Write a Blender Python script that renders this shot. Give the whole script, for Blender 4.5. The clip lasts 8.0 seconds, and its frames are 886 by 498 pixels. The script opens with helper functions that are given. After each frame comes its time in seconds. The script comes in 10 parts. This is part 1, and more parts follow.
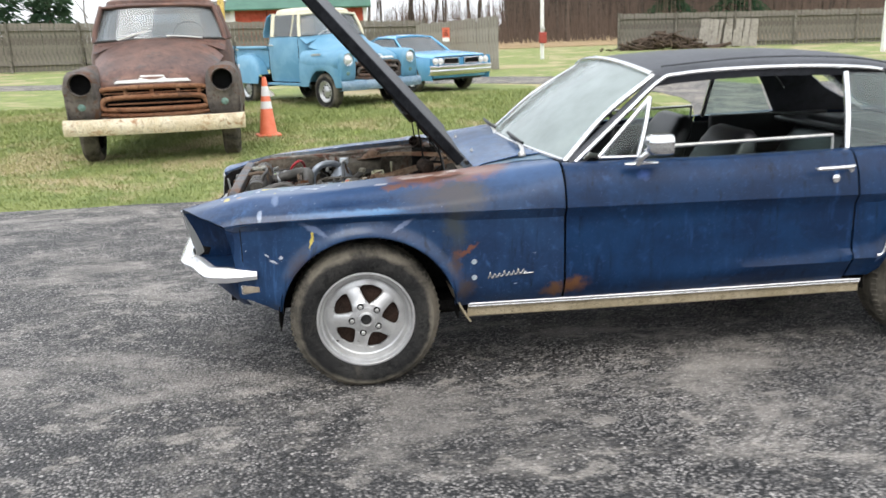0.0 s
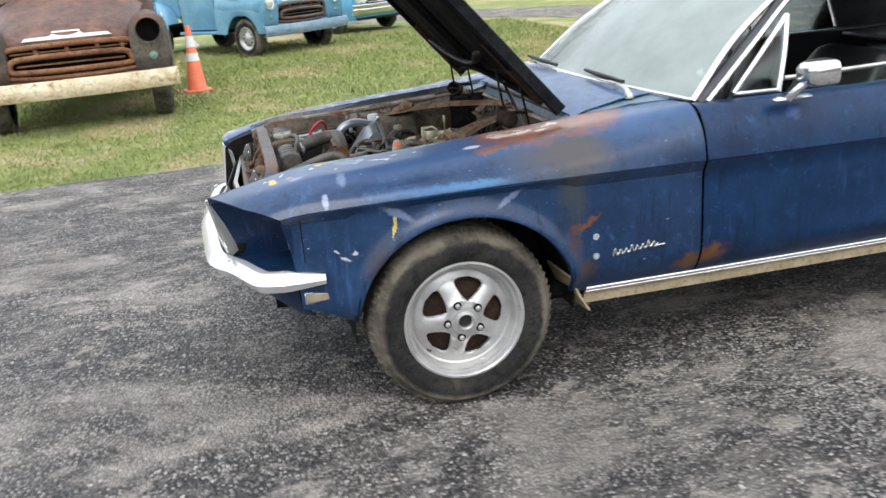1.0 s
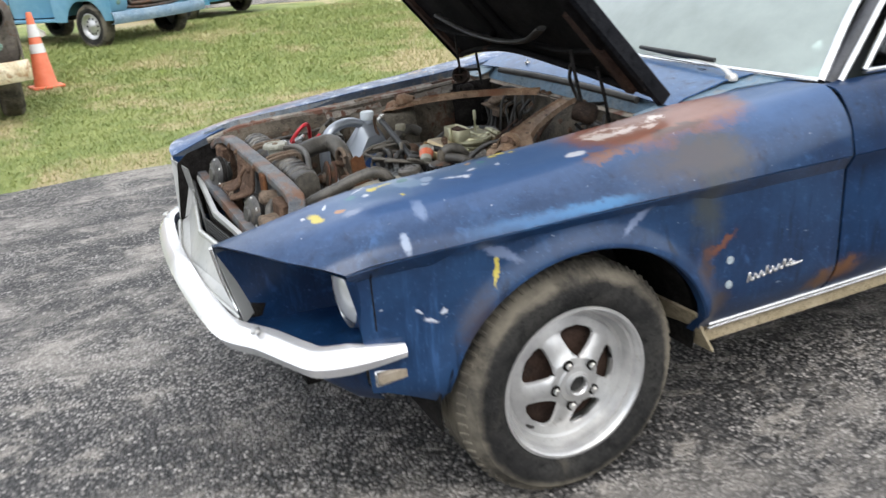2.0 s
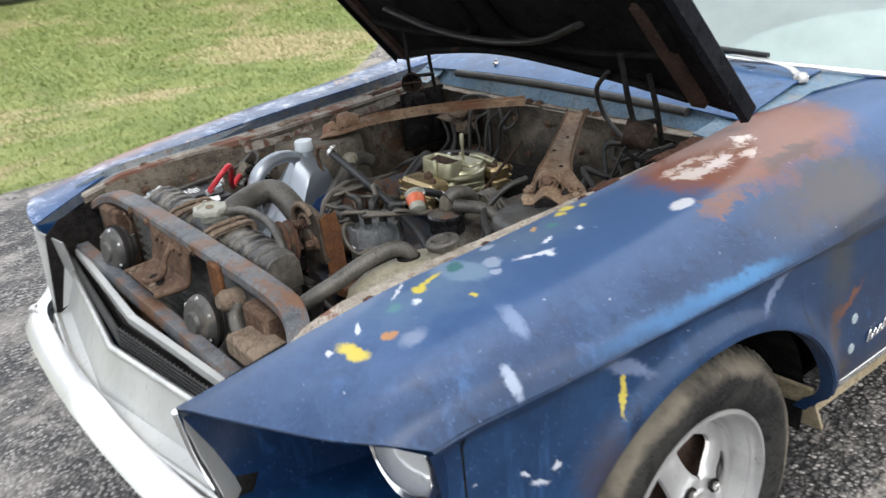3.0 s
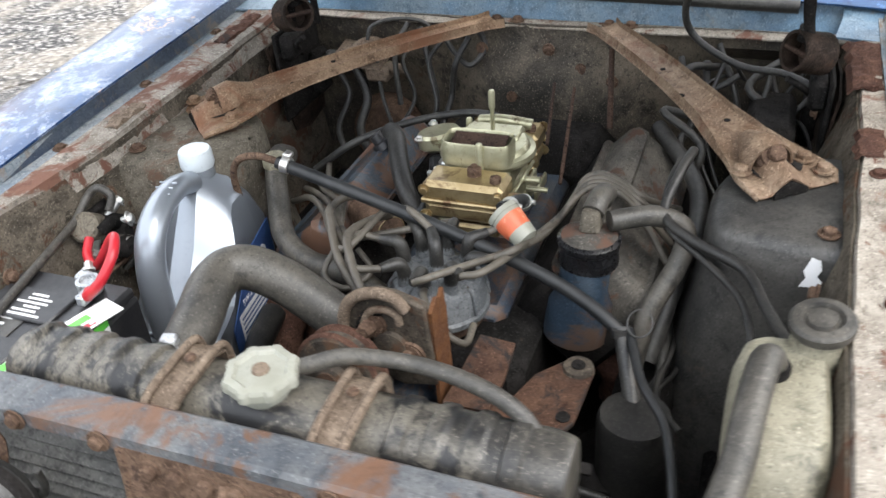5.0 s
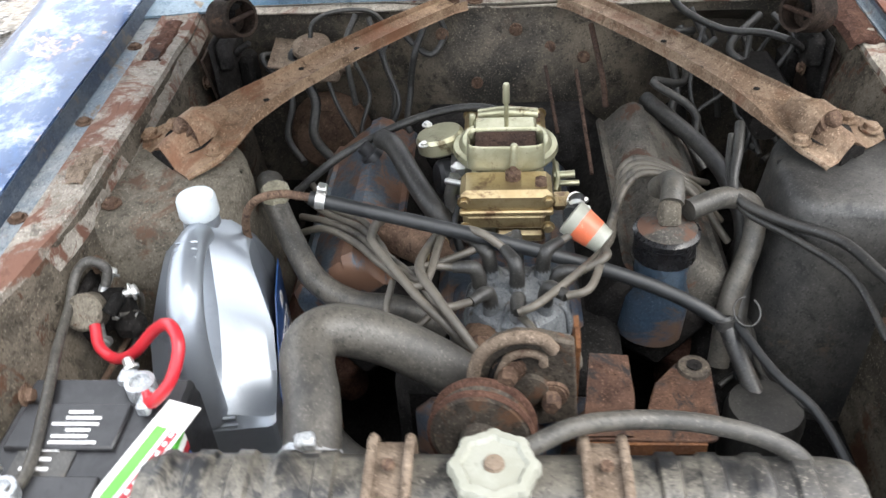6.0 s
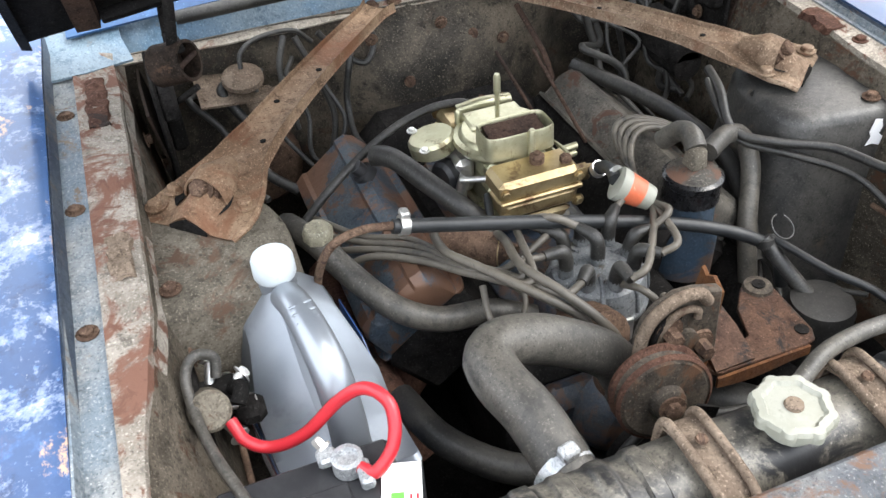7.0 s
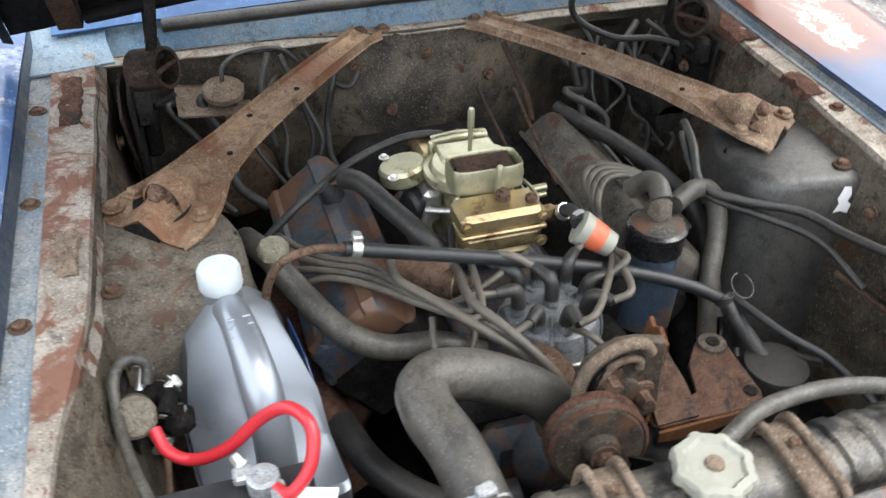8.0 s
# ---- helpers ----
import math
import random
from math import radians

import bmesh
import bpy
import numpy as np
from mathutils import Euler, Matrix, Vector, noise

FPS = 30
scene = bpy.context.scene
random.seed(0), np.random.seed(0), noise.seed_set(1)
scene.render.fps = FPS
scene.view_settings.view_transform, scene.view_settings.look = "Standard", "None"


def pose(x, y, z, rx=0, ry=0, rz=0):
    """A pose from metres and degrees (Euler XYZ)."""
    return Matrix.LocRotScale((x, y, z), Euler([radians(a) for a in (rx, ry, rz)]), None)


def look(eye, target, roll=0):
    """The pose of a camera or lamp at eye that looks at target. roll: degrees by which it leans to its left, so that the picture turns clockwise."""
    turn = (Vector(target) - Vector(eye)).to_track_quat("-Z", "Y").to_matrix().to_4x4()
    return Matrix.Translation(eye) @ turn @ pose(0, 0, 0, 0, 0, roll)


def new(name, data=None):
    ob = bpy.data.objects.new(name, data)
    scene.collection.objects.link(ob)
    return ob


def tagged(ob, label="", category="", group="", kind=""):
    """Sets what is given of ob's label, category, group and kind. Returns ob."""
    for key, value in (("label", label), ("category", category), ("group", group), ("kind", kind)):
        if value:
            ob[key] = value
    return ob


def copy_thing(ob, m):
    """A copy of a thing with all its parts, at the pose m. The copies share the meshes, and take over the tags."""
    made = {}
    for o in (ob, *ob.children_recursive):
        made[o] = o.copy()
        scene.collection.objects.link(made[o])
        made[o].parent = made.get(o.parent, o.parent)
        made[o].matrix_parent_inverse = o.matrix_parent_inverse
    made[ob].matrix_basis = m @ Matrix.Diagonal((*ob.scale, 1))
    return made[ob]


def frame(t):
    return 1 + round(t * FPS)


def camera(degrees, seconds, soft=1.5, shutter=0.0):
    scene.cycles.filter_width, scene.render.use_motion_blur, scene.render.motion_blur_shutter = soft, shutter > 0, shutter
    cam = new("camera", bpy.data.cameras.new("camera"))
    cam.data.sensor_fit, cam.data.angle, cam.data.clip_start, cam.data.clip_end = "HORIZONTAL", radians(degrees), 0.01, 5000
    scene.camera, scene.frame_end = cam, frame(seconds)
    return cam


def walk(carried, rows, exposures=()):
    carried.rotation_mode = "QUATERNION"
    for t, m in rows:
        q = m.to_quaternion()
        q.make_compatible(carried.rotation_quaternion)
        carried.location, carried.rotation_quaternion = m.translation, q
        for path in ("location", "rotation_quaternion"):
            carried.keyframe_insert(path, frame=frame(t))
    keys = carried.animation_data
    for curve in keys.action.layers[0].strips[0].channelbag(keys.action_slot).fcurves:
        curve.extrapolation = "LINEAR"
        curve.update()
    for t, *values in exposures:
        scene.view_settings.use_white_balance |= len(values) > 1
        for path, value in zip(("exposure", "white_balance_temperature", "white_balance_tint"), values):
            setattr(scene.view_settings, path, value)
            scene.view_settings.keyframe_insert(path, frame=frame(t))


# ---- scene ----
cam = camera(55.6, 8.0, soft=1.5, shutter=0.35)
PATH = [
    (0, (-0.08, -3.528, 1.547), (0.155, -1.607, 1.039), -1.9),
    (0.5, (-0.392, -3.05, 1.525), (-0.065, -1.172, 0.919), -3.3),
    (1, (-0.656, -2.597, 1.508), (-0.231, -0.754, 0.856), -4.8),
    (1.5, (-0.923, -2.149, 1.497), (-0.32, -0.373, 0.801), -5.9),
    (2, (-1.062, -1.635, 1.463), (-0.313, 0.076, 0.747), -5.1),
    (2.2, (-1.102, -1.439, 1.466), (-0.295, 0.242, 0.745), -5.0),
    (3.3, (-1.097, -0.524, 1.47), (0.078, 0.853, 0.62), -5.7),
    (3.5, (-1.09, -0.375, 1.457), (0.135, 0.934, 0.572), -5.7),
    (4, (-1.097, -0.035, 1.453), (0.284, 1.061, 0.509), -6.3),
    (4.5, (-1.022, 0.231, 1.427), (0.423, 1.157, 0.4), -6.6),
    (5, (-0.978, 0.495, 1.407), (0.558, 1.134, 0.297), -4.7),
    (5.2, (-0.984, 0.602, 1.417), (0.575, 1.123, 0.278), -4.7),
    (6.3, (-0.872, 1.026, 1.436), (0.7, 0.984, 0.2), -4.4),
    (6.5, (-0.846, 1.144, 1.442), (0.703, 0.952, 0.192), -5.4),
    (7, (-0.836, 1.332, 1.478), (0.623, 0.84, 0.201), -4.0),
    (7.5, (-0.832, 1.373, 1.484), (0.604, 0.796, 0.217), -1.0),
    (8, (-0.856, 1.273, 1.466), (0.654, 0.768, 0.256), 1.1),
]
walk(cam, [(t, look(eye, target, roll)) for t, eye, target, roll in PATH], exposures=[(0.0, 0.94), (2.2, 1.05), (3.3, 1.15), (4.5, 1.5), (5.2, 1.82), (6.3, 2.06), (7.0, 2.06), (8.0, 1.84)])

# ---- sky: bright overcast, one wide soft sun behind the cloud ----
sky_world = bpy.data.worlds.new("overcast_sky")
scene.world = sky_world
sky_world.use_nodes = True
wn, wl = sky_world.node_tree.nodes, sky_world.node_tree.links
wn.clear()
w_out = wn.new("ShaderNodeOutputWorld")
w_bg = wn.new("ShaderNodeBackground")
w_sky = wn.new("ShaderNodeTexSky")
w_sky.sky_type, w_sky.sun_disc = "NISHITA", False
w_sky.sun_elevation, w_sky.sun_rotation = radians(48), radians(150)
w_sky.dust_density, w_sky.air_density = 4.0, 1.2
w_mix = wn.new("ShaderNodeMix")
w_mix.data_type = "RGBA"
w_mix.inputs["Factor"].default_value = 0.75
w_mix.inputs["B"].default_value = (9.6, 10.0, 10.6, 1)
w_bg.inputs["Strength"].default_value = 0.105
wl.new(w_sky.outputs["Color"], w_mix.inputs["A"])
wl.new(w_mix.outputs["Result"], w_bg.inputs["Color"])
wl.new(w_bg.outputs["Background"], w_out.inputs["Surface"])

sun_lamp = bpy.data.lights.new("sun", "SUN")
sun_lamp.energy, sun_lamp.angle, sun_lamp.color = 0.9, radians(30), (1.0, 0.97, 0.92)
sun = new("sun", sun_lamp)
sun.matrix_world = look((0, 0, 20), (6, 12, 0))

# ---- mesh kit ----
def crspline(pts, res):
    """Points on a smooth curve through pts, res steps between two of them."""
    P = [np.array(p, float) for p in pts]
    if len(P) < 3:
        return [P[0] + (P[-1] - P[0]) * k / res for k in range(res + 1)]
    Q = [2 * P[0] - P[1]] + P + [2 * P[-1] - P[-2]]
    out = []
    for i in range(1, len(Q) - 2):
        a, b, c, d = Q[i - 1:i + 3]
        for k in range(res):
            t = k / res
            out.append(0.5 * (2 * b + (c - a) * t + (2 * a - 5 * b + 4 * c - d) * t * t + (3 * b - a - 3 * c + d) * t ** 3))
    out.append(P[-1])
    return out


def lerp_table(rows, x):
    """Linear look-up in rows (x, value...)."""
    xs = [r[0] for r in rows]
    vals = np.array([r[1:] for r in rows], float)
    return np.array([np.interp(x, xs, vals[:, k]) for k in range(vals.shape[1])])


def axis_to(direction, origin=(0, 0, 0)):
    """A pose whose z axis points along direction."""
    return Matrix.Translation(origin) @ Vector(direction).to_track_quat("Z", "Y").to_matrix().to_4x4()


class Geo:
    """A mesh in the making."""

    def __init__(self):
        self.v, self.f = [], []

    def add(self, verts, faces, m=None):
        o = len(self.v)
        for p in verts:
            p = Vector(p)
            self.v.append(tuple(m @ p if m is not None else p))
        self.f += [tuple(i + o for i in f) for f in faces]
        return self

    def box(self, c, s, b=0.004, m=None, taper=1.0):
        """A box with chamfered edges; taper scales its top."""
        hx, hy, hz = s[0] / 2, s[1] / 2, s[2] / 2
        b = min(b, hx * 0.8, hy * 0.8, hz * 0.8)
        verts, key = [], {}
        for sx in (-1, 1):
            for sy in (-1, 1):
                for sz in (-1, 1):
                    k = taper if sz > 0 else 1.0
                    for a in range(3):
                        d = [hx - b, hy - b, hz - b]
                        d[a] += b
                        key[sx, sy, sz, a] = len(verts)
                        verts.append((c[0] + sx * d[0] * k, c[1] + sy * d[1] * k, c[2] + sz * d[2]))
        K, faces = key, []
        for s1 in (-1, 1):
            faces.append([K[s1, -1, -1, 0], K[s1, 1, -1, 0], K[s1, 1, 1, 0], K[s1, -1, 1, 0]])
            faces.append([K[-1, s1, -1, 1], K[1, s1, -1, 1], K[1, s1, 1, 1], K[-1, s1, 1, 1]])
            faces.append([K[-1, -1, s1, 2], K[1, -1, s1, 2], K[1, 1, s1, 2], K[-1, 1, s1, 2]])
            for s2 in (-1, 1):
                faces.append([K[-1, s1, s2, 1], K[1, s1, s2, 1], K[1, s1, s2, 2], K[-1, s1, s2, 2]])
                faces.append([K[s1, -1, s2, 0], K[s1, 1, s2, 0], K[s1, 1, s2, 2], K[s1, -1, s2, 2]])
                faces.append([K[s1, s2, -1, 0], K[s1, s2, 1, 0], K[s1, s2, 1, 1], K[s1, s2, -1, 1]])
                for s3 in (-1, 1):
                    faces.append([K[s1, s2, s3, 0], K[s1, s2, s3, 1], K[s1, s2, s3, 2]])
        return self.add(verts, faces, m)

    def tube(self, pts, r, n=10, res=6, m=None, caps=True, flat=1.0):
        """A round bar or hose along a smooth curve; r: one radius, or one for each point."""
        P = crspline(pts, res) if res > 1 else [np.array(p, float) for p in pts]
        if np.ndim(r):
            rr = np.interp(np.linspace(0, 1, len(P)), np.linspace(0, 1, len(r)), r)
        else:
            rr = [r] * len(P)
        rows, side = [], None
        n = max(n, 12)
        for i, p in enumerate(P):
            d = P[min(i + 1, len(P) - 1)] - P[max(i - 1, 0)]
            d = d / (np.linalg.norm(d) + 1e-12)
            if side is None:
                side = np.cross(d, (0, 0, 1.0) if abs(d[2]) < 0.9 else (1.0, 0, 0))
            side = side - d * side.dot(d)
            side = side / (np.linalg.norm(side) + 1e-12)
            up = np.cross(side, d)
            rows.append([p + rr[i] * (math.cos(2 * math.pi * k / n) * side + flat * math.sin(2 * math.pi * k / n) * up) for k in range(n)])
        return self.loft(rows, m, ring=True, caps=caps)

    def loft(self, rows, m=None, ring=False, caps=False):
        n = len(rows[0])
        verts = [tuple(p) for r in rows for p in r]
        faces = []
        for i in range(len(rows) - 1):
            for k in range(n if ring else n - 1):
                a, b = i * n + k, i * n + (k + 1) % n
                faces.append((a, b, b + n, a + n))
        if caps:
            faces.append(tuple(range(n - 1, -1, -1)))
            faces.append(tuple(range((len(rows) - 1) * n, len(rows) * n)))
        return self.add(verts, faces, m)

    def lathe(self, prof, n=24, m=None, a0=0.0, a1=360.0):
        """Turns a profile of (radius, height) round z."""
        full = abs(a1 - a0) > 359.9
        steps = n if full else n + 1
        rows = []
        for r, h in prof:
            rows.append([(max(r, 1e-5) * math.cos(radians(a0 + (a1 - a0) * k / n)), max(r, 1e-5) * math.sin(radians(a0 + (a1 - a0) * k / n)), h) for k in range(steps)])
        return self.loft(rows, m, ring=full)

    def prism(self, outline, h, m=None, b=0.0):
        """An outline in x, y raised from z 0 to h, its upper edge chamfered by b."""
        n = len(outline)
        if b > 0:
            c = np.mean(np.array(outline, float), axis=0)
            inner = [tuple(np.array(p) + (c - np.array(p)) / (np.linalg.norm(c - np.array(p)) + 1e-9) * b) for p in outline]
            rows = [[(*p, 0) for p in outline], [(*p, h - b) for p in outline], [(*p, h) for p in inner]]
        else:
            rows = [[(*p, 0) for p in outline], [(*p, h) for p in outline]]
        return self.loft(rows, m, ring=True, caps=True)

    def sheet(self, rows, thick, m=None):
        """A bent sheet of metal through a grid of points, with its thickness."""
        A = np.array(rows, float)
        du, dv = np.gradient(A, axis=0), np.gradient(A, axis=1)
        nn = np.cross(du, dv)
        nn /= np.linalg.norm(nn, axis=2, keepdims=True) + 1e-12
        B = A - nn * thick
        a, b = A.shape[:2]
        verts = [tuple(p) for p in A.reshape(-1, 3)] + [tuple(p) for p in B.reshape(-1, 3)]
        o, faces = a * b, []
        for i in range(a - 1):
            for k in range(b - 1):
                p = i * b + k
                faces += [(p, p + 1, p + b + 1, p + b), (o + p, o + p + b, o + p + b + 1, o + p + 1)]
        rim = [k for k in range(b)] + [i * b + b - 1 for i in range(1, a)] + [(a - 1) * b + k for k in range(b - 2, -1, -1)] + [i * b for i in range(a - 2, 0, -1)]
        for i, p in enumerate(rim):
            q = rim[(i + 1) % len(rim)]
            faces.append((q, p, p + o, q + o))
        return self.add(verts, faces, m)

    def bolt(self, p, d=(0, 0, 1), r=0.009, h=0.008):
        """A hexagon bolt head on its washer."""
        m = axis_to(d, p)
        self.lathe([(0, 0), (r * 1.5, 0), (r * 1.5, h * 0.25), (0, h * 0.25)], 12, m)
        return self.lathe([(r, h * 0.25), (r, h * 0.85), (r * 0.8, h), (0, h)], 6, m)

    def mirrored(self, cy):
        g = Geo()
        g.v = [(x, 2 * cy - y, z) for x, y, z in self.v]
        g.f = [tuple(reversed(f)) for f in self.f]
        return g


def part(name, g, material, parent=None, label="", angle=40, smooth=True, bevel=0.0, fix=True):
    """Links a Geo (or a bmesh) as ONE mesh object, under a thing or a part."""
    me = bpy.data.meshes.new(name)
    if isinstance(g, Geo):
        me.from_pydata(g.v, [], g.f)
        if fix:
            bm = bmesh.new()
            bm.from_mesh(me)
            bmesh.ops.recalc_face_normals(bm, faces=bm.faces)
            bm.to_mesh(me)
            bm.free()
    else:
        g.to_mesh(me)
        g.free()
    me.materials.append(material)
    if smooth:
        me.polygons.foreach_set("use_smooth", [True] * len(me.polygons))
        me.set_sharp_from_angle(angle=radians(angle))
    ob = new(name, me)
    if parent is not None:
        ob.parent = parent
    if bevel:
        mod = ob.modifiers.new("edge", "BEVEL")
        mod.width, mod.segments, mod.limit_method, mod.angle_limit = bevel, 2, "ANGLE", radians(40)
    if label:
        ob["label"] = label
    return ob


def thing(name, label, category, m=None, group="", kind=""):
    """An Empty at a thing's base, which parents its parts."""
    ob = new(name)
    ob.empty_display_size = 0.1
    if m is not None:
        ob.matrix_world = m
    return tagged(ob, label, category, group, kind)


# ---- materials ----
def shader(name):
    mt = bpy.data.materials.new(name)
    mt.use_nodes = True
    t = mt.node_tree
    bsdf = t.nodes["Principled BSDF"]
    return mt, t, bsdf


def node(t, kind, **props):
    n = t.nodes.new(kind)
    for k, v in props.items():
        if k in n.inputs:
            n.inputs[k].default_value = v
    return n


def rgba(c):
    return (c[0], c[1], c[2], 1)


def noise_of(t, coord, scale, detail=5, rough=0.6, distort=0.0):
    n = node(t, "ShaderNodeTexNoise", Scale=scale, Detail=detail, Roughness=rough, Distortion=distort)
    t.links.new(coord, n.inputs["Vector"])
    return n.outputs["Fac"]


def ramp_of(t, fac, lo, hi):
    n = node(t, "ShaderNodeMapRange")
    n.interpolation_type = "SMOOTHSTEP"
    n.inputs["From Min"].default_value, n.inputs["From Max"].default_value = lo, hi
    t.links.new(fac, n.inputs["Value"])
    return n.outputs["Result"]


def mix_of(t, fac, a, b):
    n = t.nodes.new("ShaderNodeMix")
    n.data_type = "RGBA"
    for sock, v in (("A", a), ("B", b)):
        if isinstance(v, tuple):
            n.inputs[sock].default_value = rgba(v)
        else:
            t.links.new(v, n.inputs[sock])
    if isinstance(fac, float):
        n.inputs["Factor"].default_value = fac
    else:
        t.links.new(fac, n.inputs["Factor"])
    return n.outputs["Result"]


def bump_of(t, height, strength, dist, bsdf):
    n = node(t, "ShaderNodeBump", Strength=strength, Distance=dist)
    t.links.new(height, n.inputs["Height"])
    t.links.new(n.outputs["Normal"], bsdf.inputs["Normal"])


def grime(name, c1, c2, c3=None, scale=12.0, fine=90.0, rough=0.6, metal=0.0, bump=0.15, spots=0.62, soft=0.08, rough_var=0.15, coat=0.0):
    """A worn surface: c1 clouded with c2, mottled and speckled, and patches of c3 (rust, dirt, bare metal) where the noise rises above spots."""
    mt, t, bsdf = shader(name)
    co = t.nodes.new("ShaderNodeTexCoord").outputs["Object"]
    big, small = noise_of(t, co, scale, 7, 0.65, 0.3), noise_of(t, co, fine, 4, 0.7)
    col = mix_of(t, ramp_of(t, big, 0.38, 0.62), c1, c2)
    gritty = bump >= 0.1
    if gritty:
        mid = noise_of(t, co, scale * 5.0, 8, 0.75, 0.3)
        col = mix_of(t, ramp_of(t, mid, 0.52, 0.30), col, tuple(v * 0.5 for v in c1))
        col = mix_of(t, ramp_of(t, mid, 0.56, 0.80), col, tuple(min(0.9, v * 1.5 + 0.01) for v in c2))
        if scale > 3.9:
            tiny = noise_of(t, co, 330.0, 3, 0.65)
            col = mix_of(t, ramp_of(t, tiny, 0.57, 0.72), col, tuple(min(0.9, v * 1.55 + 0.012) for v in c2))
            col = mix_of(t, ramp_of(t, tiny, 0.44, 0.28), col, tuple(v * 0.4 for v in c1))
    col = mix_of(t, ramp_of(t, small, 0.55, 0.78), col, tuple(v * (0.45 if gritty else 0.8) for v in c1))
    if c3 is not None:
        patch = ramp_of(t, noise_of(t, co, scale * 0.7, 10, 0.72, 0.6), spots - 0.03, spots - 0.03 + soft * 0.7)
        col = mix_of(t, patch, col, c3)
        if gritty:
            core = ramp_of(t, noise_of(t, co, scale * 2.1, 9, 0.72, 0.6), spots, spots + soft * 0.6)
            col = mix_of(t, core, col, tuple(v * 0.8 for v in c3))
    t.links.new(col, bsdf.inputs["Base Color"])
    rr = node(t, "ShaderNodeMapRange")
    rr.inputs["To Min"].default_value, rr.inputs["To Max"].default_value = max(0.03, rough - rough_var), min(1.0, rough + rough_var)
    t.links.new(small, rr.inputs["Value"])
    t.links.new(rr.outputs["Result"], bsdf.inputs["Roughness"])
    bsdf.inputs["Metallic"].default_value = metal
    if rough >= 0.55:
        bsdf.inputs["Specular IOR Level"].default_value = 0.04 if rough >= 0.75 else 0.09
    if coat:
        bsdf.inputs["Coat Weight"].default_value, bsdf.inputs["Coat Roughness"].default_value = coat, 0.15
    if bump:
        bump_of(t, small, bump, 0.004, bsdf)
    return mt


def glass(name, tint, rough=0.02, dust=None, haze_share=0.0):
    """A thin pane: clear, tinted, with a mirror's share by Fresnel, and a pale diffuse veil for dust and painted sky
    haze.
    """
    mt, t, bsdf = shader(name)
    t.nodes.remove(bsdf)
    clear = node(t, "ShaderNodeBsdfTransparent", Color=rgba(tint))
    gloss = node(t, "ShaderNodeBsdfGlossy", Roughness=rough)
    fres = node(t, "ShaderNodeFresnel", IOR=1.5)
    mx = t.nodes.new("ShaderNodeMixShader")
    t.links.new(fres.outputs["Fac"], mx.inputs["Fac"])
    if dust is not None:
        co = t.nodes.new("ShaderNodeTexCoord").outputs["Object"]
        dirt = node(t, "ShaderNodeBsdfDiffuse", Color=rgba(dust))
        part_ = node(t, "ShaderNodeMapRange")
        part_.inputs["To Min"].default_value, part_.inputs["To Max"].default_value = haze_share * 0.7, haze_share * 1.3
        t.links.new(noise_of(t, co, 6.0, 5, 0.6), part_.inputs["Value"])
        dm = t.nodes.new("ShaderNodeMixShader")
        t.links.new(part_.outputs["Result"], dm.inputs["Fac"])
        t.links.new(clear.outputs["BSDF"], dm.inputs[1])
        t.links.new(dirt.outputs["BSDF"], dm.inputs[2])
        clear_out = dm.outputs["Shader"]
    else:
        clear_out = clear.outputs["BSDF"]
    t.links.new(clear_out, mx.inputs[1])
    t.links.new(gloss.outputs["BSDF"], mx.inputs[2])
    t.links.new(mx.outputs["Shader"], t.nodes["Material Output"].inputs["Surface"])
    return mt


RUST = (0.16, 0.07, 0.035)
M = {}
M["rust"] = grime("rusty_steel", (0.085, 0.055, 0.040), (0.145, 0.096, 0.068), (0.055, 0.037, 0.030), 14, 120, 0.78, 0.1, 0.35)
M["rust_red"] = grime("red_rust", (0.066, 0.036, 0.028), (0.105, 0.058, 0.042), (0.038, 0.030, 0.027), 20, 140, 0.8, 0.1, 0.4)
M["rust_orange"] = grime("orange_rust", (0.145, 0.066, 0.030), (0.095, 0.047, 0.028), (0.065, 0.042, 0.031), 26, 140, 0.85, 0.0, 0.4)
M["rust_dust"] = grime("dusty_brown_steel", (0.135, 0.102, 0.077), (0.20, 0.155, 0.118), (0.09, 0.058, 0.043), 16, 110, 0.8, 0.1, 0.3)
M["brace_tan"] = grime("tan_rusted_brace", (0.145, 0.096, 0.064), (0.255, 0.190, 0.136), (0.130, 0.062, 0.038), 7, 120, 0.56, 0.1, 0.35, 0.56, 0.2)
M["brace_brown"] = grime("brown_rusted_brace", (0.150, 0.095, 0.060), (0.265, 0.182, 0.120), (0.150, 0.072, 0.041), 7, 120, 0.56, 0.1, 0.35, 0.56, 0.2)
# fender lip colour, greyed and darkened as the shade on the lip
M["lip_dark"] = grime("shaded_blue_grey_edge", (0.022, 0.036, 0.064), (0.062, 0.075, 0.092), (0.11, 0.092, 0.075), 10, 90, 0.5, 0.0, 0.15, 0.60)
M["apron"] = grime("dirty_inner_apron", (0.050, 0.043, 0.034), (0.135, 0.115, 0.090), (0.085, 0.048, 0.032), 7, 80, 0.75, 0.0, 0.3, 0.58)
M["flange"] = grime("worn_beige_flange", (0.195, 0.172, 0.145), (0.30, 0.270, 0.232), (0.150, 0.078, 0.056), 10, 90, 0.7, 0.0, 0.4, 0.53, 0.12)
M["flange_grey"] = M["flange"]
M["flange"] = grime("flaking_beige_flange", (0.245, 0.215, 0.18), (0.355, 0.32, 0.272), (0.155, 0.082, 0.060), 12, 90, 0.7, 0.0, 0.4, 0.57, 0.12)
